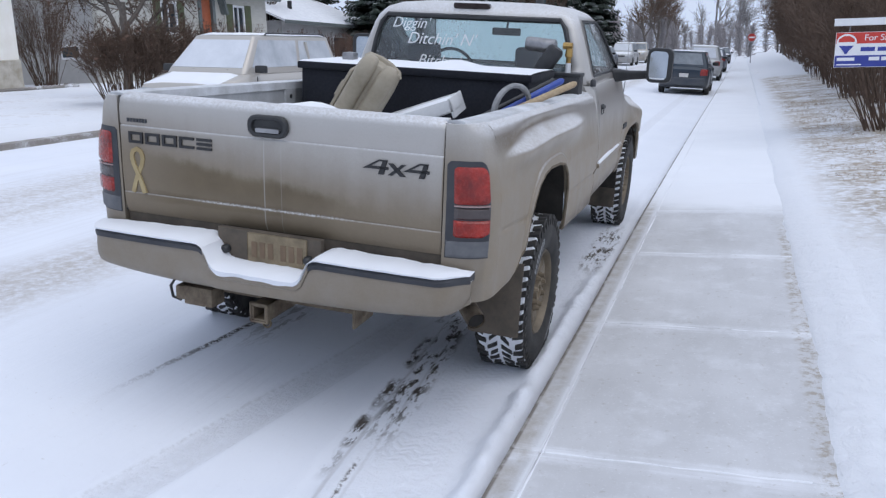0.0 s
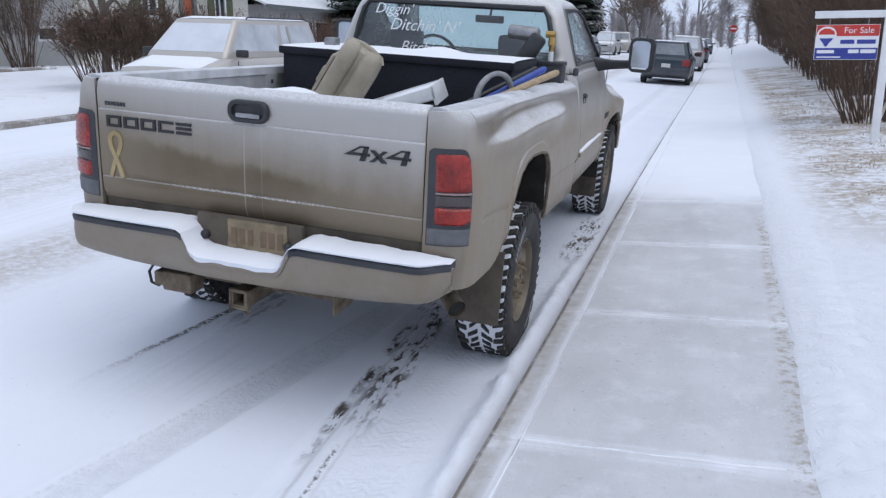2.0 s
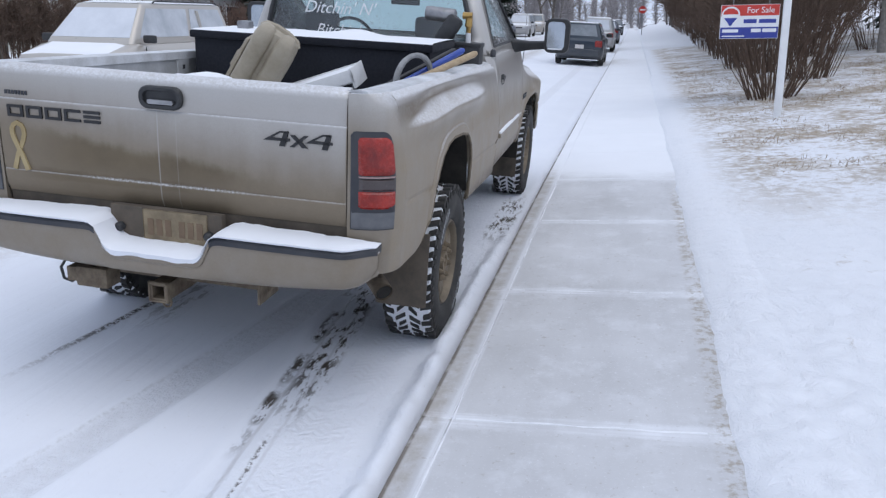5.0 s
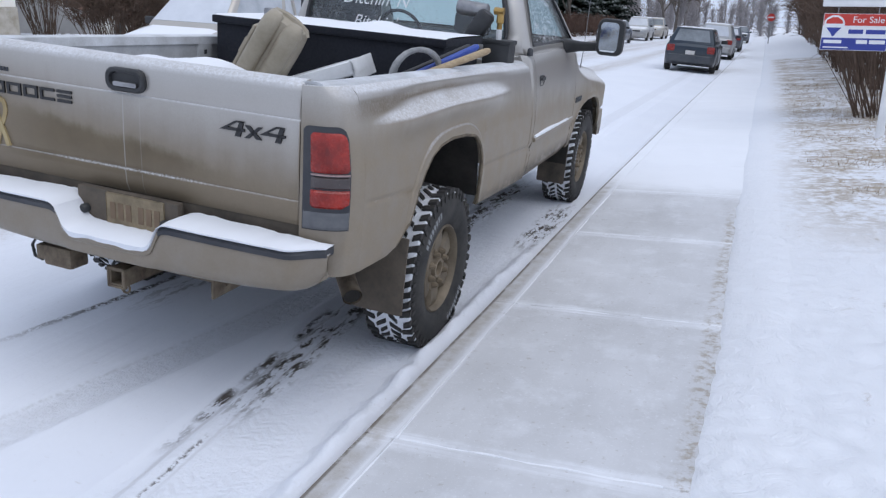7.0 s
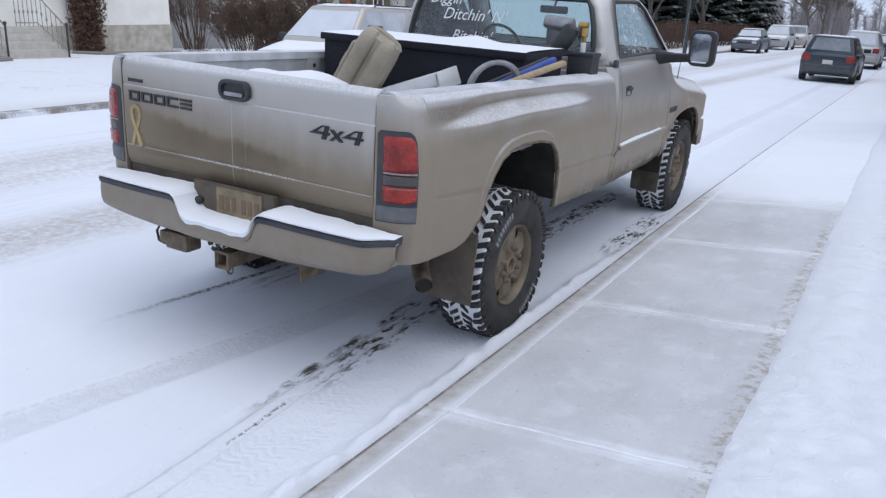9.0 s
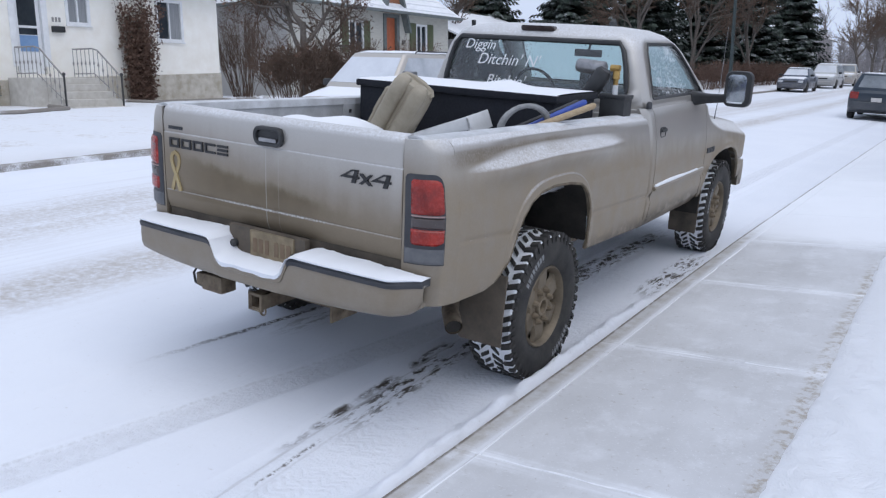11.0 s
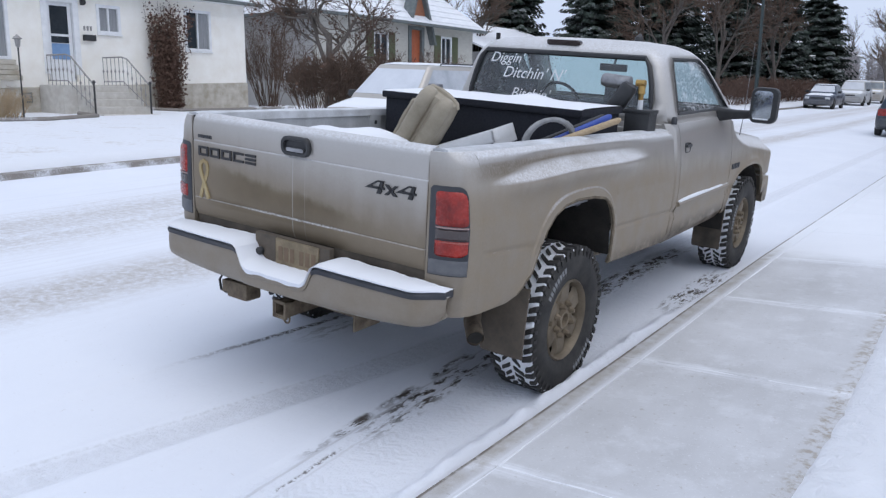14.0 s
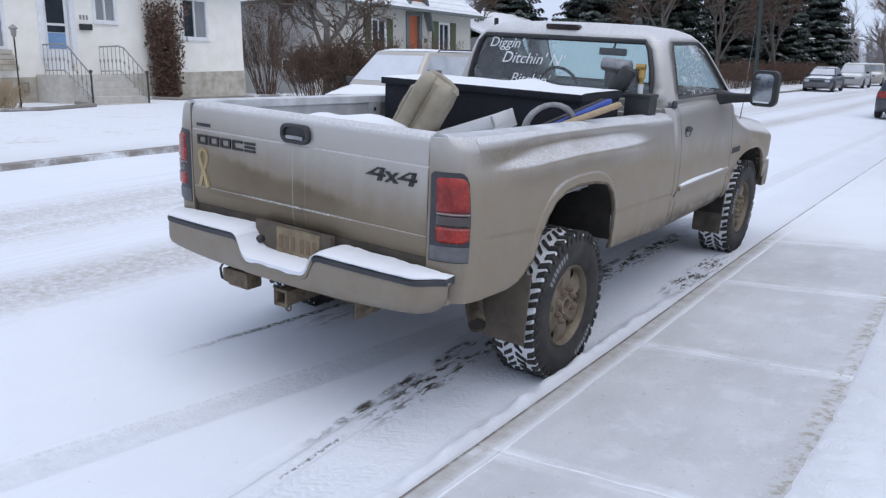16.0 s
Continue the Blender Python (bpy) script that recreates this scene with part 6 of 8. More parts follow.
        for yy in (cowl - 0.25, lerp(deck_y, cowl, 0.42)):
            part("door_seam", boxed(s * (w * 0.99), s * (w + 0.004), yy - 0.004, yy + 0.004, 0.34, belt - 0.06), "black", car, smooth=False)
    bm = bmesh.new()
    box(bm, -w * 0.82, w * 0.82, -h - 0.05, -h + 0.12, 0.32, 0.58, 0.05, seg=3)
    part("rear_bumper", bm, paint, car)
    bm = bmesh.new()
    box(bm, -w * 0.76, w * 0.76, h - 0.12, h + 0.05, 0.28, 0.52, 0.05, seg=3)
    part("front_bumper", bm, paint, car)
    part("grille", boxed(-w * 0.42, w * 0.42, h - 0.1, h + 0.004, nose_z - 0.19, nose_z - 0.08, 0.02), "black", car, "dark grille")
    if plate_back:
        part("number_plate", boxed(-0.15, 0.15, -h - 0.056, -h - 0.048, 0.62 - 0.03, 0.75 - 0.03, 0.004), "white_plate", car, "pale number plate", smooth=False)
    if snow:
        bm = bmesh.new()
        loft(bm, [[(x * w * 0.66 * k2, lerp(roof_r + 0.02, roof_f - 0.02, k / 10), H + (snow if 0 < k < 10 and abs(x) < 0.95 else -0.01) + 0.01 * noise.noise((x * 3, k, 2))) for x in [-1 + 0.2 * q for q in range(11)]] for k in range(11) for k2 in ((1.0 if 0 < k < 10 else 0.9),)], closed=False)
        part("roof_snow", bm, "snow", car, "layer of snow on the roof")
        bm = bmesh.new()
        loft(bm, [[(x * w * 0.80, lerp(cowl + 0.02, h - 0.10, k / 10), table(lerp(cowl + 0.02, h - 0.10, k / 10), top) + (snow * 0.8 + 0.02 if 0 < k < 10 and abs(x) < 0.95 else -0.01)) for x in [-1 + 0.2 * q for q in range(11)]] for k in range(11)], closed=False)
        part("hood_snow", bm, "snow", car, "layer of snow on the hood")
    return car


G1 = "cars parked along the street"
make_car("hatchback", on_road(-1.93, 30.75, 0), "slate-blue compact hatchback parked at the kerb", "car", 4.1, 1.72, 1.46, 0.95, 0.92, 0.78, 1.0, 0.25, -1.72, -1.96, 0.93, "car_dark", "dark_glass", "dark_glass", "frost_glass", 0.012, group=G1)
make_car("sport_utility", on_road(-1.90, 43.5, 0), "silver car dusted with snow parked at the kerb", "car", 4.5, 1.78, 1.62, 1.0, 0.97, 0.85, 1.0, 0.3, -1.95, -2.15, 0.98, "car_silver", "snow_glass", "frost_glass", "snow_glass", 0.04, group=G1)
make_car("sedan", on_road(-1.90, 57.0, 0), "grey sedan parked farther along the kerb", "car", 4.6, 1.78, 1.46, 0.95, 0.9, 0.78, 0.95, 0.3, -1.1, -1.6, 0.98, "car_blue", "frost_glass", "frost_glass", "snow_glass", 0.03, group=G1)
make_car("sedan", on_road(-2.0, 84.0, 180), "dark car in the road far ahead", "car", 4.5, 1.76, 1.46, 0.95, 0.9, 0.78, 0.95, 0.3, -1.1, -1.6, 0.98, "car_blue", "frost_glass", "frost_glass", "snow_glass", 0.02, group=G1)
make_car("sedan", on_road(-9.0, 55.3, 180), "dark blue sedan under thin snow on the far side", "car", 4.6, 1.76, 1.45, 0.95, 0.9, 0.78, 0.95, 0.3, -1.1, -1.6, 0.98, "car_blue", "snow_glass", "frost_glass", "snow_glass", 0.03, group=G1)
make_car("minivan", on_road(-9.0, 66.5, 180), "silver minivan under snow on the far side", "car", 4.8, 1.9, 1.75, 1.05, 1.0, 0.86, 1.25, 0.6, -2.2, -2.35, 1.0, "car_silver", "snow_glass", "frost_glass", "snow_glass", 0.04, group=G1)
make_car("sport_utility", on_road(-9.0, 76.5, 180), "pale pickup parked on the far side", "car", 5.2, 1.9, 1.78, 1.1, 1.05, 0.95, 1.0, 0.5, -0.6, -0.8, 1.05, "car_beige", "frost_glass", "frost_glass", "frost_glass", 0.03, group=G1)
van = make_car("passenger_van", on_road(-8.85, 13.2, 180), "beige passenger van with snow on hood and windshield", "van", 4.4, 1.84, 1.65, 1.0, 0.98, 0.82, 1.40, 0.72, -1.98, -2.10, 0.98, "car_beige", "snow_glass", "pale_frost", "pale_frost", 0.03, group=G1)
for s in (-1, 1):
    bm = bmesh.new()
    tube(bm, [(s * 0.62, 0.40, 1.645), (s * 0.63, 0.36, 1.675), (s * 0.63, -1.75, 1.675), (s * 0.62, -1.80, 1.645)], 0.014, 6)
    part("roof_rail", bm, "trim", van, "dark roof rail")
    bm = bmesh.new()
    tube(bm, [(s * 0.35 - 0.1, 1.33, 1.05), (s * 0.35 + 0.28, 1.28, 1.075)], 0.010, 5)
    part("wiper", bm, "black", van, "black wiper under the snow")
    for y0, y1 in ((-0.93, -0.87),):
        bm = bmesh.new()
        loft(bm, [[(s * (x + d), y, z) for d, y in ((-0.02, y0), (0.016, y0), (0.016, y1), (-0.02, y1))] for x, z in ((0.815, 1.03), (0.70, 1.53))])
        part("window_pillar", fix(bm), "car_beige", van, smooth=False)

# ---- houses across the street ----
M["stucco"] = surface("cream_stucco", (0.84, 0.80, 0.72), (0.92, 0.90, 0.84), 0.9, scale=2, fine=45, relief=0.8)
M["plinth"] = surface("stained_concrete_plinth", (0.34, 0.30, 0.23), (0.56, 0.53, 0.47), 0.9, scale=3)
M["grey_siding"] = surface("grey_stucco", (0.40, 0.395, 0.39), (0.48, 0.475, 0.47), 0.9, scale=2, fine=60, relief=0.4)
M["siding"] = surface("pale_siding", (0.43, 0.42, 0.38), (0.55, 0.54, 0.49), 0.8, scale=3, stretch=(1, 1, 8))
M["white_trim"] = surface("white_paint", (0.72, 0.73, 0.74), (0.82, 0.83, 0.84), 0.5, scale=6)
M["green_trim"] = surface("olive_green_paint", (0.07, 0.085, 0.04), (0.11, 0.125, 0.065), 0.6, scale=7)
M["orange_door"] = surface("orange_red_paint", (0.36, 0.09, 0.035), (0.46, 0.13, 0.055), 0.5, scale=6)
M["brick"] = surface("orange_brick", (0.25, 0.10, 0.055), (0.36, 0.16, 0.09), 0.9, scale=18)
M["blue_panel"] = surface("blue_door_panel", (0.16, 0.28, 0.48), (0.22, 0.35, 0.55), 0.5, scale=5)
M["curtain"] = surface("grey_curtain", (0.20, 0.21, 0.22), (0.34, 0.35, 0.36), 0.8, scale=3, stretch=(1, 14, 0.4))
M["wood_soffit"] = surface("grey_green_soffit", (0.10, 0.12, 0.12), (0.17, 0.19, 0.19), 0.7, scale=6)
M["step"] = surface("cast_step_concrete", (0.46, 0.435, 0.39), (0.62, 0.60, 0.56), 0.85, scale=5)
M["shingle"] = surface("snowy_shingle", (0.70, 0.72, 0.76), (0.82, 0.84, 0.87), 0.85, scale=2.5, stretch=(1, 1, 4))
M["iron"] = surface("wrought_iron", (0.02, 0.02, 0.022), (0.05, 0.05, 0.05), 0.5, scale=20)
M["iron_pale"] = surface("greyed_iron_paint", (0.22, 0.21, 0.20), (0.34, 0.33, 0.32), 0.6, scale=20)


def house_base(x, y, z):
    """Upright frame at a street-frame point; local x runs back from the street, y along it."""
    p = STREET @ Vector((x, y, z))
    return pose(p.x, p.y, p.z)


def wall_with_openings(name, house, x0, x1, y0, y1, z0, z1, holes, mat, axis="x", label=""):
    """A thick wall whose face looks along +axis; holes are (a0, a1, z0, z1) along the wall."""
    bm = bmesh.new()
    a0, a1 = (y0, y1) if axis == "x" else (x0, x1)
    cuts_a = sorted({a0, a1} | {h[i] for h in holes for i in (0, 1)})
    cuts_z = sorted({z0, z1} | {h[i] for h in holes for i in (2, 3)})
    for a, b in zip(cuts_a, cuts_a[1:]):
        for c, d in zip(cuts_z, cuts_z[1:]):
            if any(h[0] <= a and b <= h[1] and h[2] <= c and d <= h[3] for h in holes):
                continue
            if axis == "x":
                box(bm, x0, x1, a, b, c, d)
            else:
                box(bm, a, b, y0, y1, c, d)
    bmesh.ops.remove_doubles(bm, verts=bm.verts, dist=1e-4)
    return part(name, bm, mat, house, label, smooth=False)


def window(house, x, y0, y1, z0, z1, frame_mat="white_trim", split=True, glass="dark_glass", axis="x", t=0.07, drape=True):
    """Frame, sash, panes and sill set into an opening that looks along +axis."""
    def b(bm, d0, d1, a0, a1, c0, c1, bev=0.006):
        return box(bm, x + d0, x + d1, a0, a1, c0, c1, bev, seg=1) if axis == "x" else box(bm, a0, a1, x + d0, x + d1, c0, c1, bev, seg=1)
    bm = bmesh.new()
    for a0, a1, c0, c1 in ((y0 - t, y0 + 0.02, z0 - t, z1 + t), (y1 - 0.02, y1 + t, z0 - t, z1 + t), (y0 + 0.02, y1 - 0.02, z1 - 0.02, z1 + t), (y0 + 0.02, y1 - 0.02, z0 - t, z0 + 0.02)):
        b(bm, -0.08, 0.03, a0, a1, c0, c1)
    win = part("window", bm, frame_mat, house, "painted window frame", smooth=False)
    ym = (y0 + y1) / 2
    if split:
        part("mullion", b(bmesh.new(), -0.07, 0.005, ym - 0.025, ym + 0.025, z0 + 0.02, z1 - 0.02), frame_mat, win, smooth=False)
    part("pane", b(bmesh.new(), -0.060, -0.052, y0, ym if split else y1, z0, z1, 0), glass, win, "dark window pane", smooth=False)
    if split:
        part("pane", b(bmesh.new(), -0.048, -0.040, ym, y1, z0, z1, 0), "curtain" if drape else glass, win, "pane with a pale curtain behind", smooth=False)
    part("window_sill", b(bmesh.new(), -0.02, 0.07, y0 - t - 0.02, y1 + t + 0.02, z0 - t - 0.04, z0 - t), frame_mat, win, smooth=False)
    return win


def slab_roof(house, pts, faces, thick=0.12, mat="shingle", name="roof"):
    """Roof planes with depth."""
    vs = [Vector(p) for p in pts]
    n = len(vs)
    bm = bmesh.new()
    a = [bm.verts.new(v) for v in vs]
    b = [bm.verts.new(v - Vector((0, 0, thick))) for v in vs]
    edges = {}
    for f in faces:
        bm.faces.new([a[i] for i in f])
        bm.faces.new([b[i] for i in reversed(f)])
        for i, j in zip(f, f[1:] + f[:1]):
            edges[(i, j)] = edges.get((i, j), 0) + 1
    for i, j in edges:
        if (j, i) not in edges:
            bm.faces.new((a[j], a[i], b[i], b[j]))
    return part(name, fix(bm), mat, house, "roof under snow", smooth=False)


# cream stucco bungalow; local origin at its right front corner on the ground
HX, HY, HZ = -21.5, 19.55, 1.66
b1 = root("bungalow", house_base(HX, HY, HZ), "cream stucco bungalow with concrete front steps", "house")
LEN = 15.0
door_y0, door_y1 = 12.40 - HY, 13.26 - HY
W1, W2, W3 = (14.02 - HY, 14.66 - HY, 3.86 - HZ, 4.56 - HZ), (17.10 - HY, 18.02 - HY, 3.52 - HZ, 4.70 - HZ), (9.62 - HY, 11.30 - HY, 3.0 - HZ, 4.75 - HZ)
wall_with_openings("front_wall", b1, -0.25, 0, -LEN, 0, 0.1, 3.55, [W1, W2, W3, (door_y0, door_y1, 0.72, 2.95)], "stucco")
bm = bmesh.new()
loft(bm, [[(0.004, y, -1.2), (0.034, y, -1.2), (0.034, y, z), (0.004, y, z + 0.02)] for y, z in ((-LEN, 0.22), (-9.5, 0.45), (-6.0, 0.60), (0.03, 0.79))])
part("plinth", fix(bm), "plinth", b1, "stained concrete plinth", smooth=False)
part("footing", boxed(-0.25, 0.0, -LEN, 0.0, -1.2, 0.1), "plinth", b1, smooth=False)
part("side_wall", boxed(-9.0, -0.25, -0.25, 0, 0.82, 3.55), "stucco", b1, smooth=False)
part("side_plinth", boxed(-9.0, -0.25, -0.25, 0.03, -1.2, 0.82), "plinth", b1, smooth=False)
part("side_wall", boxed(-9.0, -0.25, -LEN, -LEN + 0.25, -1.2, 3.55), "stucco", b1, smooth=False)
part("back_wall", boxed(-9.2, -9.0, -LEN, 0, -1.2, 3.55), "stucco", b1, smooth=False)
part("inner_wall", boxed(-0.9, -0.8, -LEN + 0.3, -0.3, 0.82, 3.5), "curtain", b1, smooth=False)
slab_roof(b1, [(0.38, -LEN - 0.5, 3.55), (0.38, 0.5, 3.55), (-4.5, 0.5, 5.3), (-4.5, -LEN - 0.5, 5.3), (-9.6, 0.5, 3.55), (-9.6, -LEN - 0.5, 3.55)], [(0, 1, 2, 3), (3, 2, 4, 5)])
part("gutter", boxed(0.36, 0.47, -LEN - 0.5, 0.5, 3.40, 3.51, 0.02), "wood_soffit", b1, "dark eaves gutter")
part("soffit", boxed(0.0, 0.36, -LEN - 0.5, 0.5, 3.40, 3.425), "white_trim", b1, smooth=False)
for wdw, g in ((W1, "curtain"), (W2, "dark_glass"), (W3, "dark_glass")):
    window(b1, 0.0, *wdw, glass=g)
# storm door
dz0 = 0.92
door = part("front_door", boxed(-0.12, -0.07, door_y0 + 0.06, door_y1 - 0.06, 0.72, 2.92, 0.006), "white_trim", b1, "white storm door with a blue panel", smooth=False)
part("door_pane", boxed(-0.068, -0.060, door_y0 + 0.17, door_y1 - 0.17, dz0 + 1.13, dz0 + 1.90), "dark_glass", door, "dark glass", smooth=False)
part("blue_panel", boxed(-0.068, -0.060, door_y0 + 0.17, door_y1 - 0.17, dz0 + 0.42, dz0 + 0.86), "blue_panel", door, "blue lower panel", smooth=False)
part("door_light", boxed(-0.069, -0.060, door_y0 + 0.17, door_y1 - 0.17, dz0 + 0.88, dz0 + 1.06), "dark_glass", door, "dark glass", smooth=False)
bm = bmesh.new()
for a0, a1, c0, c1 in ((door_y0 - 0.12, door_y0 + 0.05, dz0, 3.05), (door_y1 - 0.05, door_y1 + 0.12, dz0, 3.05), (door_y0 + 0.05, door_y1 - 0.05, 2.92, 3.05)):
    box(bm, -0.14, 0.035, a0, a1, c0, c1, 0.006, seg=1)
part("door_frame", bm, "white_trim", b1, "white door frame", smooth=False)
part("letter_box", boxed(0.0, 0.12, door_y1 + 0.22, door_y1 + 0.58, dz0 + 0.98, dz0 + 1.15, 0.01), "black", b1, "black letter box")
for k in range(3):
    part("number_bar", boxed(0.0, 0.012, door_y1 + 0.26 + k * 0.10, door_y1 + 0.32 + k * 0.10, dz0 + 1.27, dz0 + 1.40), "iron_pale", b1, smooth=False)
bm = bmesh.new()
box(bm, 0.0, 0.04, door_y1 + 0.20, door_y1 + 0.28, dz0 + 1.98, dz0 + 2.12, 0.01)
bmesh.ops.create_uvsphere(bm, u_segments=12, v_segments=8, radius=0.08, matrix=pose(0.12, door_y1 + 0.24, dz0 + 2.05))
part("wall_lamp", bm, "black", b1, "dark wall lamp")
meter = part("meter_box", boxed(0.036, 0.13, 11.55 - HY, 11.80 - HY, 0.12, 0.40, 0.015), "wood_soffit", b1, "small grey meter box on the plinth")
part("meter_dial", boxed(0.13, 0.138, 11.60 - HY, 11.75 - HY, 0.22, 0.36, 0.01), "iron_pale", meter)
# sloping tiled apron under the left window
bm = bmesh.new()
for k in range(4):
    box(bm, 0.0, 0.10 + 0.09 * (3 - k), W3[0] - 0.1, W3[1] + 0.15, W3[2] - 0.62 + 0.14 * k, W3[2] - 0.49 + 0.14 * k, 0.01, seg=1)
part("window_apron", bm, "plinth", b1, "grey shingled apron")
# stoop and steps
stoop = root("front_steps", house_base(HX, 12.9, HZ - 0.20), "cast concrete front steps with iron railings", "steps")
part("landing", boxed(0.035, 1.25, -0.85, 1.15, -0.9, 0.90, 0.015), "step", stoop, smooth=False)
for k in range(4):
    part("step", boxed(1.25 + 0.30 * k, 1.56 + 0.30 * k, -0.45 + 0.0 * k, 1.15 + 0.06 * k, -1.0, 0.72 - 0.20 * k, 0.015), "step", stoop, smooth=False)
for y in (-0.62, 1.08):
    rail = new("railing")
    rail.parent = stoop
    rail["label"] = "wrought iron railing"
    top = [(0.12, y, 1.72), (1.10, y, 1.72), (1.35, y, 1.66), (2.35, y, 0.92)]
    bm = bmesh.new()
    tube(bm, top, 0.022, 6)
    part("handrail", bm, "iron_pale", rail)
    bm = bmesh.new()
    tube(bm, [(0.12, y, 1.02), (1.12, y, 1.02), (2.35, y, 0.28)], 0.014, 5)
    part("bottom_rail", bm, "iron_pale", rail)
    for k in range(12):
        x = 0.12 + 2.23 * k / 11
        zt, zb = table(x, [(p[0], p[2]) for p in top]), table(x, [(0.12, 0.92), (1.25, 0.90), (2.45, 0.02)])
        bm = bmesh.new()
        tube(bm, [(x, y, zb - 0.03), (x, y, lerp(zb, zt, 0.42)), (x, y, lerp(zb, zt, 0.5)), (x, y, lerp(zb, zt, 0.58)), (x, y, zt)], [0.010, 0.010, 0.030, 0.010, 0.010], 6)
        part("baluster", bm, "iron_pale", rail)
    bm = bmesh.new()
    tube(bm, [(2.38, y, -0.1), (2.38, y, 0.95)], 0.026, 8)
    bmesh.ops.create_uvsphere(bm, u_segments=10, v_segments=7, radius=0.045, matrix=pose(2.38, y, 0.98))
    part("newel_post", bm, "iron", rail, "dark end post")
# garden lamp post
lp = root("garden_lamp", on_land(-19.2, 10.40, 0), "slim black garden lamp post with a glass lantern", "lamp post")
bm = bmesh.new()
tube(bm, [(0, 0, -0.1), (0, 0, 1.72)], 0.019, 8)
part("post", bm, "iron", lp)
bm = bmesh.new()
lathe(bm, [(0.02, 1.70), (0.06, 1.74), (0.08, 1.90), (0.13, 1.92), (0.04, 1.99), (0.0, 2.02)], 6, pose(0, 0, 0, 0, -90, 0))
part("lantern", fix(bm), "iron_pale", lp, "weathered lantern")
# edging of the planting beds
for pts in ([(-21.3, 15.2), (-20.0, 15.6), (-19.8, 17.0), (-20.0, 19.0), (-20.3, 20.6), (-21.2, 21.0)], [(-20.8, 8.2), (-18.3, 8.6), (-17.9, 10.4), (-18.6, 12.0), (-19.8, 12.2)]):
    bm = bmesh.new()
    tube(bm, [(x, y, land_z(x, y) + 0.035) for x, y in pts], 0.062, 6)
    e = part("bed_edging", bm, "kerb", None)
    e.matrix_world = STREET
    tagged(e, "low stone edging of a snowy planting bed", "edging", kind="structure")

# pale house with olive shutters, an orange door and a steep snowy roof; origin at its near front corner
h2 = root("cottage", house_base(-22.2, 23.9, 2.35), "pale cottage with olive shutters and an orange door", "house")
FW, EV = 11.3, 3.0
h2w1, h2w2 = (3.55, 4.45, 1.15, 2.35), (8.55, 9.35, 1.25, 2.45)
dr = (6.05, 7.00, 0.72, 2.75)
wall_with_openings("front_wall", h2, -0.22, 0, 0, FW, -2.0, EV, [h2w1, h2w2, dr], "siding")
part("side_wall", boxed(-9, -0.22, 0, 0.22, -2.0, EV, 0), "grey_siding", h2, "grey stucco side wall", smooth=False)
part("side_wall", boxed(-9, -0.22, FW - 0.22, FW, -2.0, EV, 0), "siding", h2, smooth=False)
part("back_wall", boxed(-9.2, -9, 0, FW, -2.0, EV, 0), "siding", h2, smooth=False)
part("inner_wall", boxed(-0.9, -0.8, 0.3, FW - 0.3, -1, EV), "curtain", h2, smooth=False)
for k in range(16):
    part("siding_board", boxed(0.0, 0.012, 2.2, dr[0] - 0.2, -0.4 + k * 0.2, -0.225 + k * 0.2), "siding", h2, smooth=False) if not any(h2w1[2] - 0.1 < -0.3 + k * 0.2 < h2w1[3] + 0.1 for _ in (0,)) else None
for a, b_ in ((h2w1, 0.42), (h2w2, 0.5)):
    window(h2, 0.0, *a, drape=False)
    for y0, y1 in ((a[0] - 0.08 - b_, a[0] - 0.08), (a[1] + 0.08, a[1] + 0.08 + b_)):
        sh = part("shutter", boxed(0.0, 0.045, y0, y1, a[2] - 0.1, a[3] + 0.1, 0.006), "green_trim", h2, "olive green shutter", smooth=False)
        for q in range(9):
            part("slat", boxed(0.045, 0.055, y0 + 0.05, y1 - 0.05, a[2] + 0.02 + q * 0.13, a[2] + 0.09 + q * 0.13), "green_trim", sh, smooth=False)
part("front_door", boxed(-0.14, -0.08, dr[0] + 0.08, dr[1] - 0.08, dr[2], dr[3] - 0.05, 0.006), "orange_door", h2, "orange-red front door", smooth=False)
bm = bmesh.new()
for a0, a1, c0, c1 in ((dr[0] - 0.12, dr[0] + 0.09, dr[2], dr[3] + 0.1), (dr[1] - 0.09, dr[1] + 0.12, dr[2], dr[3] + 0.1), (dr[0] + 0.09, dr[1] - 0.09, dr[3] - 0.06, dr[3] + 0.1)):
    box(bm, -0.15, 0.06, a0, a1, c0, c1, 0.008, seg=1)
part("door_frame", bm, "wood_soffit", h2, "dark grey door frame", smooth=False)
for k in range(2):
    part("number_bar", boxed(0.0, 0.012, 7.35 + k * 0.14, 7.43 + k * 0.14, 1.55, 1.72), "black", h2, smooth=False)
part("porch_step", boxed(0.004, 1.2, dr[0] - 0.5, dr[1] + 0.5, -1.0, 0.66, 0.02), "step", h2, smooth=False)
slab_roof(h2, [(0.5, -0.5, EV), (0.5, FW + 0.5, EV), (-4.6, 8.2, 7.2), (-4.6, 3.0, 7.2), (-9.7, FW + 0.5, EV), (-9.7, -0.5, EV)], [(0, 1, 2, 3), (3, 2, 4, 5), (1, 4, 2), (5, 0, 3)])
part("gutter", boxed(0.48, 0.60, -0.5, FW + 0.5, EV - 0.16, EV - 0.03, 0.02), "wood_soffit", h2, "dark green eaves gutter")
part("gutter", boxed(-9.6, 0.47, -0.62, -0.5, EV - 0.16, EV - 0.03, 0.02), "wood_soffit", h2, "dark green eaves gutter")
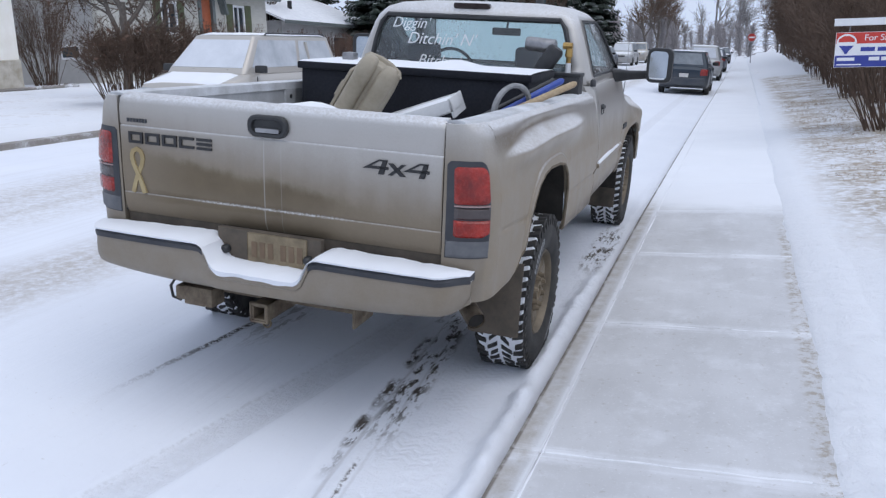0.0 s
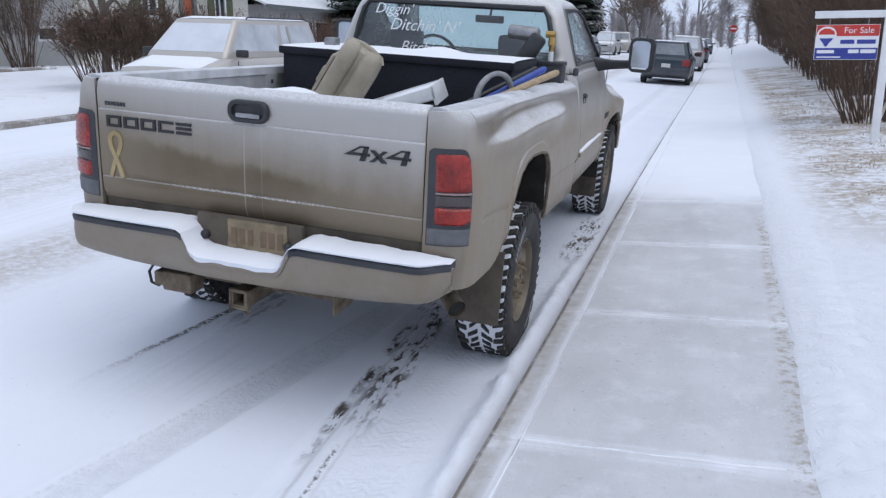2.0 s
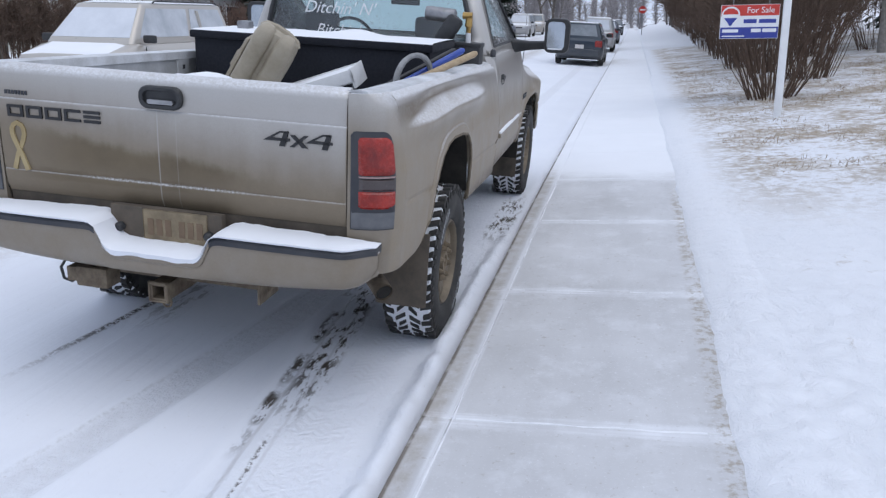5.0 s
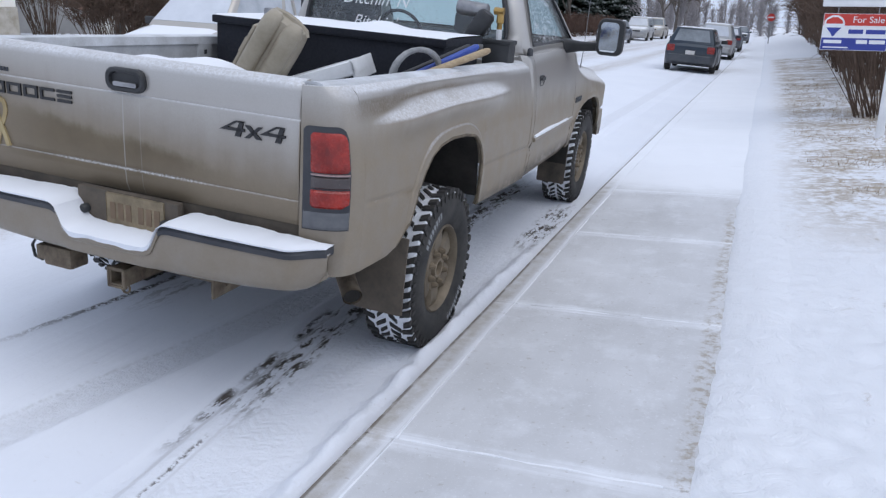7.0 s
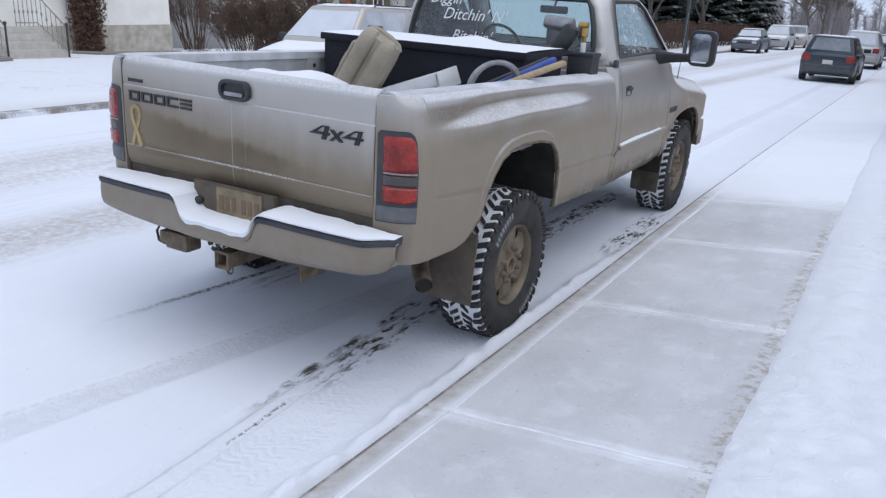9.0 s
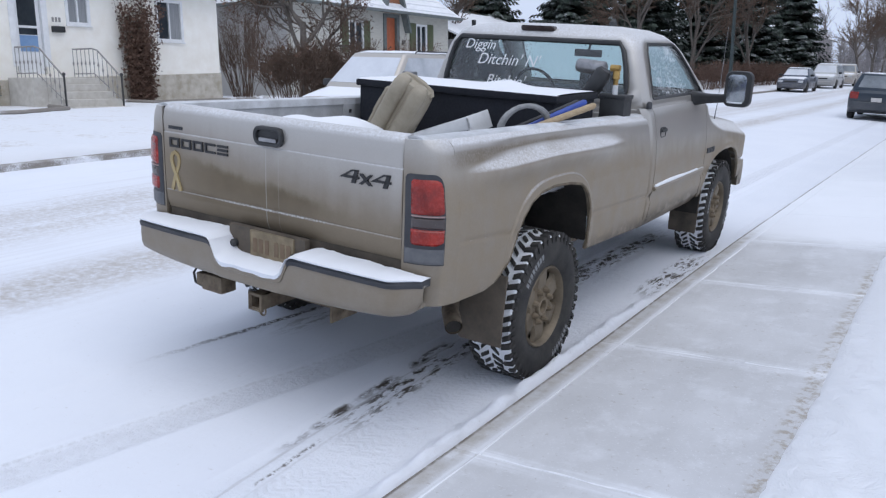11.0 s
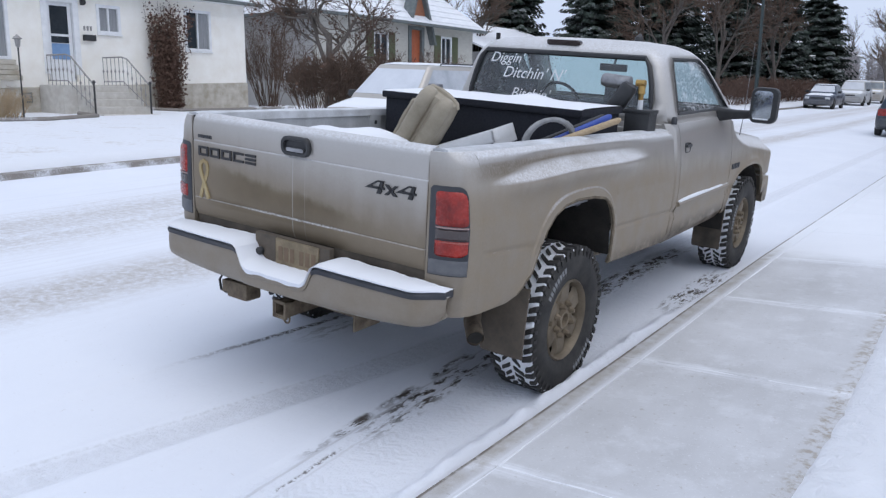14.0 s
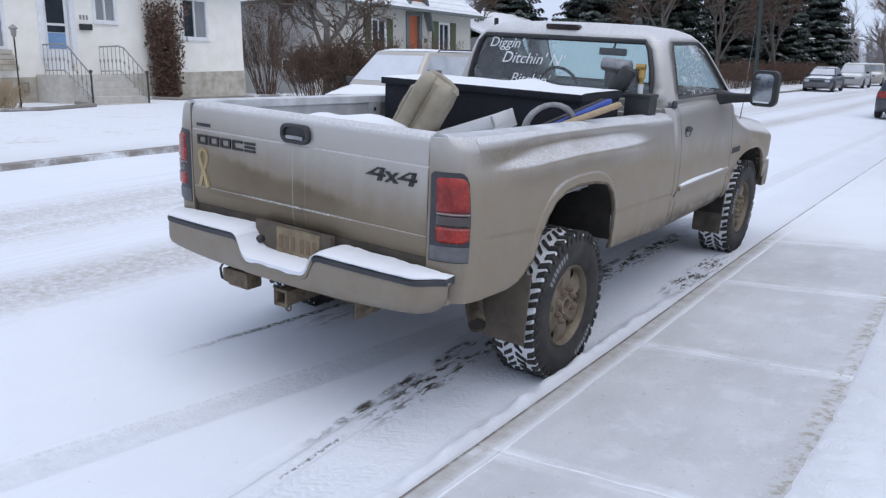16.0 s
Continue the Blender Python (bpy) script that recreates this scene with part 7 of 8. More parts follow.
# shingle courses under the snow show as faint lines
for k in range(14):
    t = k / 14 + 0.03
    y0, y1 = lerp(-0.4, 3.0, t), lerp(FW + 0.4, 8.2, t)
    x, z = lerp(0.5, -4.6, t), lerp(EV, 7.2, t)
    part("shingle_course", boxed(x - 0.04, x + 0.03, y0, y1, z - 0.02, z + 0.025), "shingle", h2, smooth=False)
# steep little entrance gable, filled with brick
bm = bmesh.new()
loft(bm, [[(x, y, z) for y, z in ((5.75, EV - 0.1), (7.3, EV - 0.1), (6.53, EV + 1.75))] for x in (-0.1, 0.10)])
gable = part("entrance_gable", fix(bm), "brick", h2, "small steep gable of orange brick", smooth=False)
for y0, z0, y1, z1 in ((5.70, EV - 0.1, 6.50, EV + 1.95), (7.75, EV - 0.95, 6.56, EV + 1.95)):
    bm = bmesh.new()
    d = 0.09 if y1 > y0 else -0.09
    loft(bm, [[(x, y, z) for y, z in ((y0, z0), (y0 + d * 1.6, z0), (y1 + d * 0.4, z1 - 0.1), (y1, z1 + 0.1))] for x in (-0.3, 0.34)])
    part("barge_board", fix(bm), "wood_soffit", gable, "dark green barge board", smooth=False)
# basement windows in the grey side
for x0 in (-1.9, -5.2):
    bm = bmesh.new()
    box(bm, x0, x0 + 0.95, -0.03, 0.0, 0.12, 0.66, 0.01, seg=1)
    wf = part("basement_window", bm, "white_trim", h2, "white basement window", smooth=False)
    part("pane", boxed(x0 + 0.08, x0 + 0.87, -0.036, -0.028, 0.20, 0.58), "dark_glass", wf, smooth=False)
# low wall cap line on the side
part("side_band", boxed(-9, 0.0, -0.02, 0.0, 0.66, 0.74), "grey_siding", h2, smooth=False)


def far_house(x, y, w, d, h, roof_h, wall, label, windows):
    hs = root("house", house_base(x, y, land_z(x, y) - 0.3), label, "house", "houses across the street")
    part("wall", boxed(-d, 0, 0, w, -1, h), wall, hs, smooth=False)
    slab_roof(hs, [(0.6, -0.6, h), (0.6, w + 0.6, h), (-d / 2, w + 0.6, h + roof_h), (-d / 2, -0.6, h + roof_h), (-d - 0.6, w + 0.6, h), (-d - 0.6, -0.6, h)], [(0, 1, 2, 3), (3, 2, 4, 5)])
    part("eaves", boxed(0.58, 0.66, -0.6, w + 0.6, h - 0.2, h - 0.02), "wood_soffit", hs, smooth=False)
    for y0, y1, z0, z1 in windows:
        wf = part("window", boxed(0.0, 0.03, y0 - 0.08, y1 + 0.08, z0 - 0.08, z1 + 0.08), "white_trim", hs, smooth=False)
        part("pane", boxed(0.03, 0.036, y0, y1, z0, z1), "dark_glass", wf, smooth=False)
    return hs


h3 = far_house(-24.0, 39.5, 11, 9, 3.1, 2.1, "grey_siding", "low grey house under a snowy roof", [(1.5, 3.2, 1.2, 2.3), (6, 7.6, 1.2, 2.3)])
part("chimney_pipe", boxed(-1.6, -1.4, 3.4, 3.6, 3.6, 4.4, 0.02), "black", h3, "dark vent pipe")
far_house(-19.0, 104, 10, 10, 5.2, 2.6, "stucco", "pale two-storey house far along the street", [(1.5, 3, 1.2, 2.4), (6, 7.5, 1.2, 2.4), (1.5, 3, 3.6, 4.6), (6, 7.5, 3.6, 4.6)])
far_house(-19.0, 126, 10, 10, 5.6, 3.0, "grey_siding", "grey two-storey house far along the street", [(1.5, 3, 1.2, 2.4), (6, 7.5, 3.4, 4.6)])
far_house(-21.0, 62, 11, 9, 3.2, 2.2, "siding", "pale bungalow half hidden by spruces", [(2, 4, 1.2, 2.4), (7, 8.5, 1.2, 2.4)])

# street lamp pole, sale sign, stop sign
pole = root("street_pole", on_land(-10.4, 44.5), "tall grey-green steel street lamp pole", "street lamp")
M["pole"] = surface("grey_green_steel", (0.035, 0.05, 0.052), (0.06, 0.08, 0.08), 0.5, metal=0.3, scale=5)
bm = bmesh.new()
tube(bm, [(0, 0, -0.2), (0, 0, 0.5), (0, 0, 9.0)], [0.11, 0.10, 0.06], 12)
part("mast", bm, "pole", pole)
bm = bmesh.new()
tube(bm, [(0, 0, 8.7), (0.5, 0, 9.3), (1.8, 0, 9.5)], [0.05, 0.04, 0.035], 8)
box(bm, 1.6, 2.3, -0.14, 0.14, 9.42, 9.56, 0.04)
part("lamp_arm", bm, "pole", pole)

sign = root("sale_sign", on_land(1.86, 11.42, -1.5), "white post holding a for-sale board over the lawn", "sign")
part("post", boxed(-0.045, 0.045, -0.045, 0.045, -0.15, 1.72, 0.008), "white_trim", sign)
part("arm", boxed(-0.84, 0.17, -0.03, 0.03, 1.53, 1.60, 0.006), "white_trim", sign)
M["sign_red"] = surface("sign_red", (0.52, 0.035, 0.025), (0.60, 0.055, 0.04), 0.45, scale=5)
M["sign_white"] = surface("sign_white", (0.74, 0.75, 0.77), (0.81, 0.82, 0.84), 0.45, scale=5)
M["sign_blue"] = surface("sign_blue", (0.025, 0.04, 0.26), (0.04, 0.06, 0.33), 0.45, scale=5)
board = part("board", boxed(-0.81, -0.085, -0.008, 0.008, 1.02, 1.45, 0.002), "sign_white", sign, "red, white and blue sale board", smooth=False)
part("red_band", boxed(-0.805, -0.09, -0.0105, -0.008, 1.31, 1.445), "sign_red", board, smooth=False)
part("blue_band", boxed(-0.805, -0.09, -0.0105, -0.008, 1.025, 1.165), "sign_blue", board, smooth=False)
words("For Sale", 0.105, 0.001, pose(-0.49, -0.0125, 1.345, 90, 0, 0), "sale_lettering", "sign_white", board, label="white For Sale lettering")
for k, (x0, x1) in enumerate(((-0.52, -0.36), (-0.33, -0.12))):
    part("name_bar", boxed(x0, x1, -0.0105, -0.008, 1.215, 1.265), "sign_blue", board, smooth=False)
for x0, x1 in ((-0.42, -0.30), (-0.28, -0.11)):
    part("phone_bar", boxed(x0, x1, -0.013, -0.0105, 1.10, 1.145), "sign_white", board, smooth=False)
part("firm_bar", boxed(-0.78, -0.58, -0.013, -0.0105, 1.10, 1.14), "sign_white", board, smooth=False)
part("small_bar", boxed(-0.78, -0.50, -0.013, -0.0105, 1.045, 1.06), "sign_white", board, smooth=False)
bm = bmesh.new()
loft(bm, [[(-0.685 + 0.115 * math.cos(a), yy, 1.325 + 0.105 * math.sin(a)) for a in [2 * math.pi * k / 24 for k in range(24)]] for yy in (-0.0118, -0.0105)])
part("balloon_ground", fix(bm), "sign_white", board, smooth=False)
for z0, z1, mat, k0 in ((1.33, 1.405, "sign_red", 0), (1.285, 1.33, "sign_white", 1), (1.185, 1.285, "sign_blue", 2)):
    bm = bmesh.new()
    pts = [(-0.685 + sx * table(z, [(1.185, 0.012), (1.22, 0.03), (1.285, 0.083), (1.33, 0.095), (1.37, 0.085), (1.405, 0.03)]), z) for sx, zz in ((-1, [lerp(z0, z1, q / 6) for q in range(7)]), (1, [lerp(z1, z0, q / 6) for q in range(7)])) for z in zz]
    loft(bm, [[(x, yy, z) for x, z in pts] for yy in (-0.0145, -0.0118)])
    part("balloon_shape", fix(bm), mat, board, smooth=False)
for x in (-0.66, -0.22):
    bm = bmesh.new()
    tube(bm, [(x, 0, 1.44), (x, 0, 1.54)], 0.006, 6)
    part("hanger", bm, "steel", sign)
bm = bmesh.new()
box(bm, -0.845, 0.175, -0.032, 0.032, 1.60, 1.618, 0.008)
part("arm_snow", bm, "snow", sign, "line of snow")

stop = root("stop_sign", on_land(0.62, 75.0, 0), "red octagonal stop sign on a steel post", "sign")
bm = bmesh.new()
tube(bm, [(0, 0, -0.2), (0, 0, 2.2)], 0.035, 6)
part("post", bm, "steel", stop)
bm = bmesh.new()
loft(bm, [[(0.33 * math.cos(math.pi / 8 + k * math.pi / 4), y, 2.15 + 0.33 * math.sin(math.pi / 8 + k * math.pi / 4)) for k in range(8)] for y in (-0.05, -0.035)])
part("plate", fix(bm), "sign_red", stop, "red plate", smooth=False)
part("word_bar", boxed(-0.24, 0.24, -0.056, -0.05, 2.09, 2.21), "sign_white", stop, smooth=False)

# ---- bare shrubs, trees and spruces ----
M["twig"] = surface("brown_twig", (0.062, 0.040, 0.028), (0.145, 0.098, 0.072), 0.9, scale=6)
M["twig_red"] = surface("reddish_twig", (0.08, 0.048, 0.036), (0.16, 0.10, 0.075), 0.9, scale=6)
M["bark"] = surface("grey_brown_bark", (0.07, 0.06, 0.052), (0.15, 0.13, 0.115), 0.95, scale=14, relief=0.6)
M["bark_pale"] = surface("pale_bark", (0.20, 0.185, 0.17), (0.34, 0.32, 0.30), 0.9, scale=10, relief=0.5)
M["leaf"] = surface("withered_leaf", (0.085, 0.048, 0.034), (0.16, 0.095, 0.068), 0.85, scale=12)


def needle_mat():
    m, nt, n, l, p = nodes_of("spruce_needles")
    geo = n.new("ShaderNodeNewGeometry")
    s = n.new("ShaderNodeSeparateXYZ")
    l.new(geo.outputs["Normal"], s.inputs[0])
    isl = geo.outputs["Random Per Island"]
    patch = noise_tex(nt, 1.2, 3, 0.6)
    snow = calc(nt, "MULTIPLY", ramp(nt, s.outputs[2], [(0.55, grey(0)), (0.9, grey(1))]), ramp(nt, patch, [(0.50, grey(0)), (0.64, grey(0.6))]))
    l.new(mix(nt, snow, mix(nt, isl, (0.012, 0.022, 0.017), (0.045, 0.065, 0.05)), (0.7, 0.73, 0.77)), p.inputs["Base Color"])
    p.inputs["Roughness"].default_value = 0.8
    return m


M["needle"] = needle_mat()


class Sticks:
    """Gathers many thin tapered three-sided twigs into one mesh."""
    def __init__(self):
        self.v, self.f = [], []

    def add(self, pts, r0, r1, n=3):
        base = len(self.v)
        k = len(pts)
        for i, p in enumerate(pts):
            d = (pts[min(i + 1, k - 1)] - pts[max(i - 1, 0)]).normalized()
            u = d.orthogonal().normalized()
            w = d.cross(u)
            r = lerp(r0, r1, i / (k - 1))
            for q in range(n):
                a = 2 * math.pi * q / n
                self.v.append(p + (u * math.cos(a) + w * math.sin(a)) * r)
        for i in range(k - 1):
            for q in range(n):
                a, b = base + i * n + q, base + i * n + (q + 1) % n
                self.f.append((a, b, b + n, a + n))

    def quad(self, p, u, w):
        b = len(self.v)
        self.v += [p - u - w, p + u - w * 0.6, p + u * 1.1 + w, p - u * 0.8 + w * 0.8]
        self.f.append((b, b + 1, b + 2, b + 3))


def rnd(rs, s=1.0):
    return Vector((rs.uniform(-s, s), rs.uniform(-s, s), rs.uniform(-s, s)))


def bend(rs, p, d, length, steps, wild, lift=0.0):
    pts = [p]
    for _ in range(steps):
        d = (d + rnd(rs, wild) + Vector((0, 0, lift))).normalized()
        p = p + d * (length / steps)
        pts.append(p)
    return pts, d


def make_bush(name, seed, height, spread, base, stems, twigs, m, label, mat="twig", category="shrub", leaves=0, group="", fine=0.0035, start=0.28):
    rs = random.Random(seed)
    st, tw, lf = Sticks(), Sticks(), Sticks()
    for i in range(stems):
        a, r = rs.uniform(0, 2 * math.pi), base * math.sqrt(rs.random())
        p = Vector((r * math.cos(a), r * math.sin(a), -0.05))
        lean = spread * (0.25 + 0.75 * rs.random())
        a += rs.uniform(-0.6, 0.6)
        d = Vector((lean * math.cos(a), lean * math.sin(a), height)).normalized()
        pts, d = bend(rs, p, d, height * rs.uniform(0.75, 1.08), 6, 0.10, 0.03)
        st.add(pts, rs.uniform(0.008, 0.015), 0.0035, 4)
        for _ in range(twigs):
            t = rs.uniform(start, 1.0) ** 0.8
            k = min(int(t * 6), 5)
            q = pts[k].lerp(pts[k + 1], t * 6 - k)
            dd = (d + rnd(rs, 0.9) + Vector((math.cos(a) * 0.3, math.sin(a) * 0.3, 0.35))).normalized()
            sub, sd = bend(rs, q, dd, rs.uniform(0.25, 0.6) * height * 0.32, 2, 0.25, 0.03)
            tw.add(sub, fine * 1.4, fine * 0.6)
            for _ in range(3):
                e = sub[rs.randint(1, 2)]
                s3, _d = bend(rs, e, (sd + rnd(rs, 1.0)).normalized(), rs.uniform(0.08, 0.22), 1, 0.2)
                tw.add(s3, fine, fine * 0.5)
                if leaves and rs.random() < leaves:
                    lf.quad(s3[-1], rnd(rs, 0.03), rnd(rs, 0.03))
    ob = root(name, m, label, category, group)
    raw("stem_mass", st.v, st.f, mat, ob)["kind"] = "stuff"
    raw("twig_mass", tw.v, tw.f, mat, ob)["kind"] = "stuff"
    if lf.v:
        raw("dry_leaf_mass", lf.v, lf.f, "leaf", ob)["kind"] = "stuff"
    return ob


def make_tree(name, seed, height, m, label, trunk=0.14, forks=4, levels=4, mat="bark", spread=0.55, snow=False, fine=0.004, group="bare trees along the street", clear=0.28, leaves=0):
    rs = random.Random(seed)
    tk, limb, twig, lf = Sticks(), Sticks(), Sticks(), Sticks()

    def grow(p, d, length, r, level):
        pts, d2 = bend(rs, p, d, length, 5 if level < 2 else 3 if level == 2 else 2, 0.10 + 0.04 * level, 0.02)
        sg = len(pts) - 1
        (tk if level == 0 else limb if level < 3 else twig).add(pts, r, r * 0.62, 7 if level == 0 else 5 if level < 3 else 3)
        if level >= levels:
            if leaves and rs.random() < leaves:
                lf.quad(pts[-1], rnd(rs, 0.035), rnd(rs, 0.035))
            return
        n = forks + (1 if level > 0 else 0)
        for i in range(n):
            t = lerp(0.45, 1.0, (i + rs.random()) / n) if level else lerp(clear, 1.0, (i + 0.6) / n)
            k = min(int(t * sg), sg - 1)
            q = pts[k].lerp(pts[k + 1], t * sg - k)
            a = rs.uniform(0, 2 * math.pi)
            side = d2.orthogonal().normalized()
            side.rotate(Matrix.Rotation(a, 3, d2))
            dd = (d2 + side * spread * rs.uniform(0.8, 1.6) + Vector((0, 0, 0.12))).normalized()
            grow(q, dd, length * rs.uniform(0.50, 0.74), max(r * rs.uniform(0.42, 0.6), fine), level + 1)

    grow(Vector((0, 0, -0.15)), Vector((rs.uniform(-0.05, 0.05), rs.uniform(-0.05, 0.05), 1)).normalized(), height * 0.48, trunk, 0)
    ob = root(name, m, label, "tree", group)
    raw("trunk", tk.v, tk.f, mat, ob, smooth=True)
    raw("limb_crown", limb.v, limb.f, mat, ob, smooth=True)["kind"] = "stuff"
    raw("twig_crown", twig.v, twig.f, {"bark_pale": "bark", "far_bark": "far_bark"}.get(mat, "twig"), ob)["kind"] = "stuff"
    if lf.v:
        raw("dry_leaf_mass", lf.v, lf.f, "leaf", ob)["kind"] = "stuff"
    return ob


def make_spruce(name, seed, height, radius, m, label):
    rs = random.Random(seed)
    st, nd = Sticks(), Sticks()
    st.add([Vector((0, 0, -0.2)), Vector((0, 0, height * 0.5)), Vector((0, 0, height))], 0.18, 0.02, 7)
    rows = int(height * 3.2)
    for i in range(rows):
        z = height * (0.06 + 0.93 * i / rows)
        R = radius * (1 - (z / height) ** 1.15) + 0.12
        for k in range(13):
            a = rs.uniform(0, 2 * math.pi)
            L = R * rs.uniform(0.72, 1.12)
            d = Vector((math.cos(a), math.sin(a), rs.uniform(-0.32, -0.05)))
            p0 = Vector((0, 0, z + rs.uniform(-0.15, 0.15)))
            tip = p0 + d * L + Vector((0, 0, 0.10 * L))
            st.add([p0, p0.lerp(tip, 0.5) + Vector((0, 0, -0.06 * L)), tip], 0.02, 0.006)
            side = Vector((-math.sin(a), math.cos(a), 0))
            for t in [0.22 + 0.8 * q / 7 for q in range(8)]:
                c = p0.lerp(tip, t) + Vector((0, 0, -0.06 * L * (1 - abs(2 * t - 1))))
                w = (1.15 - t) * 0.36 * L + 0.08
                for sgn in (-1, 1):
                    e = c + side * sgn * w * rs.uniform(0.5, 1.0) + d * 0.12
                    nd.quad(c.lerp(e, 0.5) + Vector((0, 0, rs.uniform(-0.05, 0.02))), (e - c) * 0.62, (d * 0.13 + Vector((0, 0, rs.uniform(-0.12, -0.02)))))
                    nd.quad(c.lerp(e, 0.7) + Vector((0, 0, -0.07)), (e - c) * 0.28, Vector((d.x * 0.03, d.y * 0.03, -0.11)))
    ob = root(name, m, label, "tree", "spruces across the street")
    raw("trunk", st.v, st.f, "bark", ob)
    raw("needle_crown", nd.v, nd.f, "needle", ob)["kind"] = "stuff"
    return ob


# hedge of tall bare shrubs on the near side
HEDGE = "tall bare hedge along the sidewalk"
hedge_a = make_bush("hedge_shrub", 11, 2.7, 1.9, 0.36, 64, 26, on_land(2.15, 13.9), "tall bare brown shrub spreading from a dense base", "twig", group=HEDGE, start=0.36, fine=0.0042)
hedge_b = make_bush("hedge_shrub", 12, 2.9, 1.3, 0.45, 66, 20, on_land(3.3, 17.2), "tall bare brown shrub in a dense hedge", "twig", group=HEDGE)
hedge_c = make_bush("hedge_shrub", 13, 2.9, 1.5, 0.5, 40, 12, on_land(3.1, 28.6), "tall bare brown shrub in a long hedge", "twig", group=HEDGE, fine=0.008)
rs = random.Random(5)
spots = [(2.9, 19.6), (2.7, 22.0), (2.9, 24.5), (4.8, 25), (2.9, 27.2), (3.0, 30), (3.1, 33), (3.1, 36), (3.2, 39.5), (3.3, 43), (3.5, 47), (5.5, 30), (5.5, 36), (6.6, 20), (6.8, 26), (3.8, 52), (3.9, 58), (3.9, 64), (4.0, 71), (4.2, 79), (4.5, 88), (4.8, 98), (5.2, 110), (5.6, 124), (7, 46), (7, 56), (7.5, 68), (8, 82), (9, 100)]
for k, (x, y) in enumerate(spots):
    copy_thing((hedge_b if k % 2 else hedge_a) if y < 26 else hedge_c, on_land(x, y, rs.uniform(0, 360)) @ Matrix.Diagonal((1, 1, rs.uniform(0.95, 1.25) * (1.25 if y > 26 else 1), 1)))

# shrub and apple tree before the cottage
make_bush("round_shrub", 21, 1.6, 0.9, 0.6, 90, 22, on_land(-12.6, 14.35), "clipped round bare shrub on the snowy lawn", "twig", leaves=0.06, start=0.45, fine=0.005)
copy_thing(bpy.data.objects["round_shrub"], on_land(-12.9, 15.9, 70))
make_tree("fruit_tree", 34, 5.2, on_land(-14.5, 16.3, 20), "bare spreading tree with shrivelled fruit and snow on its limbs", 0.13, 4, 5, "bark", 0.8, clear=0.30, group="", leaves=0.25)
make_bush("wall_shrub", 23, 2.9, 1.3, 0.4, 60, 22, on_land(-22.6, 21.6), "thin bare shrub against the grey wall", "twig")
make_bush("wall_shrub", 24, 2.2, 1.0, 0.3, 40, 16, on_land(-20.3, 29.5), "bare shrub beside the cottage", "twig_red", leaves=0.1)

# withered creeper on the bungalow wall
rs = random.Random(8)
st, lf = Sticks(), Sticks()
for i in range(90):
    y0 = rs.gauss(-0.08, 0.19)
    pts, d = bend(rs, Vector((rs.uniform(0.03, 0.15), y0, -0.1)), Vector((0, rs.uniform(-0.12, 0.12), 1)).normalized(), rs.uniform(1.6, 3.4), 7, 0.10, 0.05)
    pts = [Vector((min(max(p.x, 0.02), 0.40), p.y, p.z)) for p in pts]
    st.add(pts, 0.010, 0.004)
    for _ in range(100):
        k = rs.randint(0, 6)
        q = pts[k].lerp(pts[k + 1], rs.random()) + Vector((rs.uniform(0, 0.25), rs.gauss(0, 0.09), rs.uniform(-0.1, 0.1)))
        lf.quad(q, rnd(rs, 0.032), rnd(rs, 0.032))
vine = root("creeper", house_base(-21.5 + 0.04, 16.25, 1.70), "withered brown creeper climbing the stucco wall", "creeper")
raw("vine_stem_mass", st.v, st.f, "twig", vine)["kind"] = "stuff"
raw("dry_leaf_mass", lf.v, lf.f, "leaf", vine)["kind"] = "stuff"
make_bush("dead_grass", 26, 0.7, 0.5, 0.5, 120, 3, on_land(-19.6, 10.0), "clump of straw-coloured dead grass", "wood", "grass")

# dark evergreens and bare trees along the far side
spr = make_spruce("spruce", 41, 13, 3.0, on_land(-15.5, 71.0), "tall dark spruce flecked with snow")
for x, y, s, a in ((-14.0, 79, 1.05, 40), (-18, 64, 1.0, 100), (-20, 58, 1.1, 200), (-18.5, 52, 1.0, 300), (-23, 54, 1.15, 30), (-22, 48.5, 0.9, 70), (-26, 60, 1.2, 10), (-19, 74, 1.1, 260), (-30, 52, 1.1, 160)):
    copy_thing(spr, on_land(x, y, a) @ Matrix.Diagonal((s, s, s, 1)))
for x, y, s, a in ((10.5, 30, 0.9, 10), (13.5, 33, 1.0, 90), (17, 36, 1.0, 200)):
    copy_thing(spr, on_land(x, y, a) @ Matrix.Diagonal((s, s, s, 1)))
ft = make_tree("street_tree", 51, 9.5, on_land(-14.0, 50.0, 0), "bare grey tree on the far verge", 0.16, 5, 4, "bark", 0.6, fine=0.006)
ft2 = make_tree("street_tree", 52, 11, on_land(-13.5, 140.0, 0), "bare tree on the far verge", 0.18, 5, 4, "bark", 0.55, fine=0.008)
ft3 = make_tree("street_tree", 53, 10, on_land(6.5, 24.0, 0), "bare tree with pale forked trunk behind the hedge", 0.17, 5, 4, "bark_pale", 0.6, fine=0.006)
rs = random.Random(9)
# far twigs and bark: distance haze is lightened into both base colours
M["far_twig"] = surface("haze_painted_twigs", (0.27, 0.255, 0.26), (0.36, 0.335, 0.335), 0.95, scale=0.3, relief=0)
M["far_bark"] = surface("haze_paled_bark", (0.15, 0.14, 0.14), (0.24, 0.225, 0.22), 0.95, scale=3)
fw = make_tree("far_tree", 54, 12, on_land(-26, 150, 0), "bare grey tree far along the street, paled for haze", 0.2, 5, 3, "far_bark", 0.6, fine=0.03)
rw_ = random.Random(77)
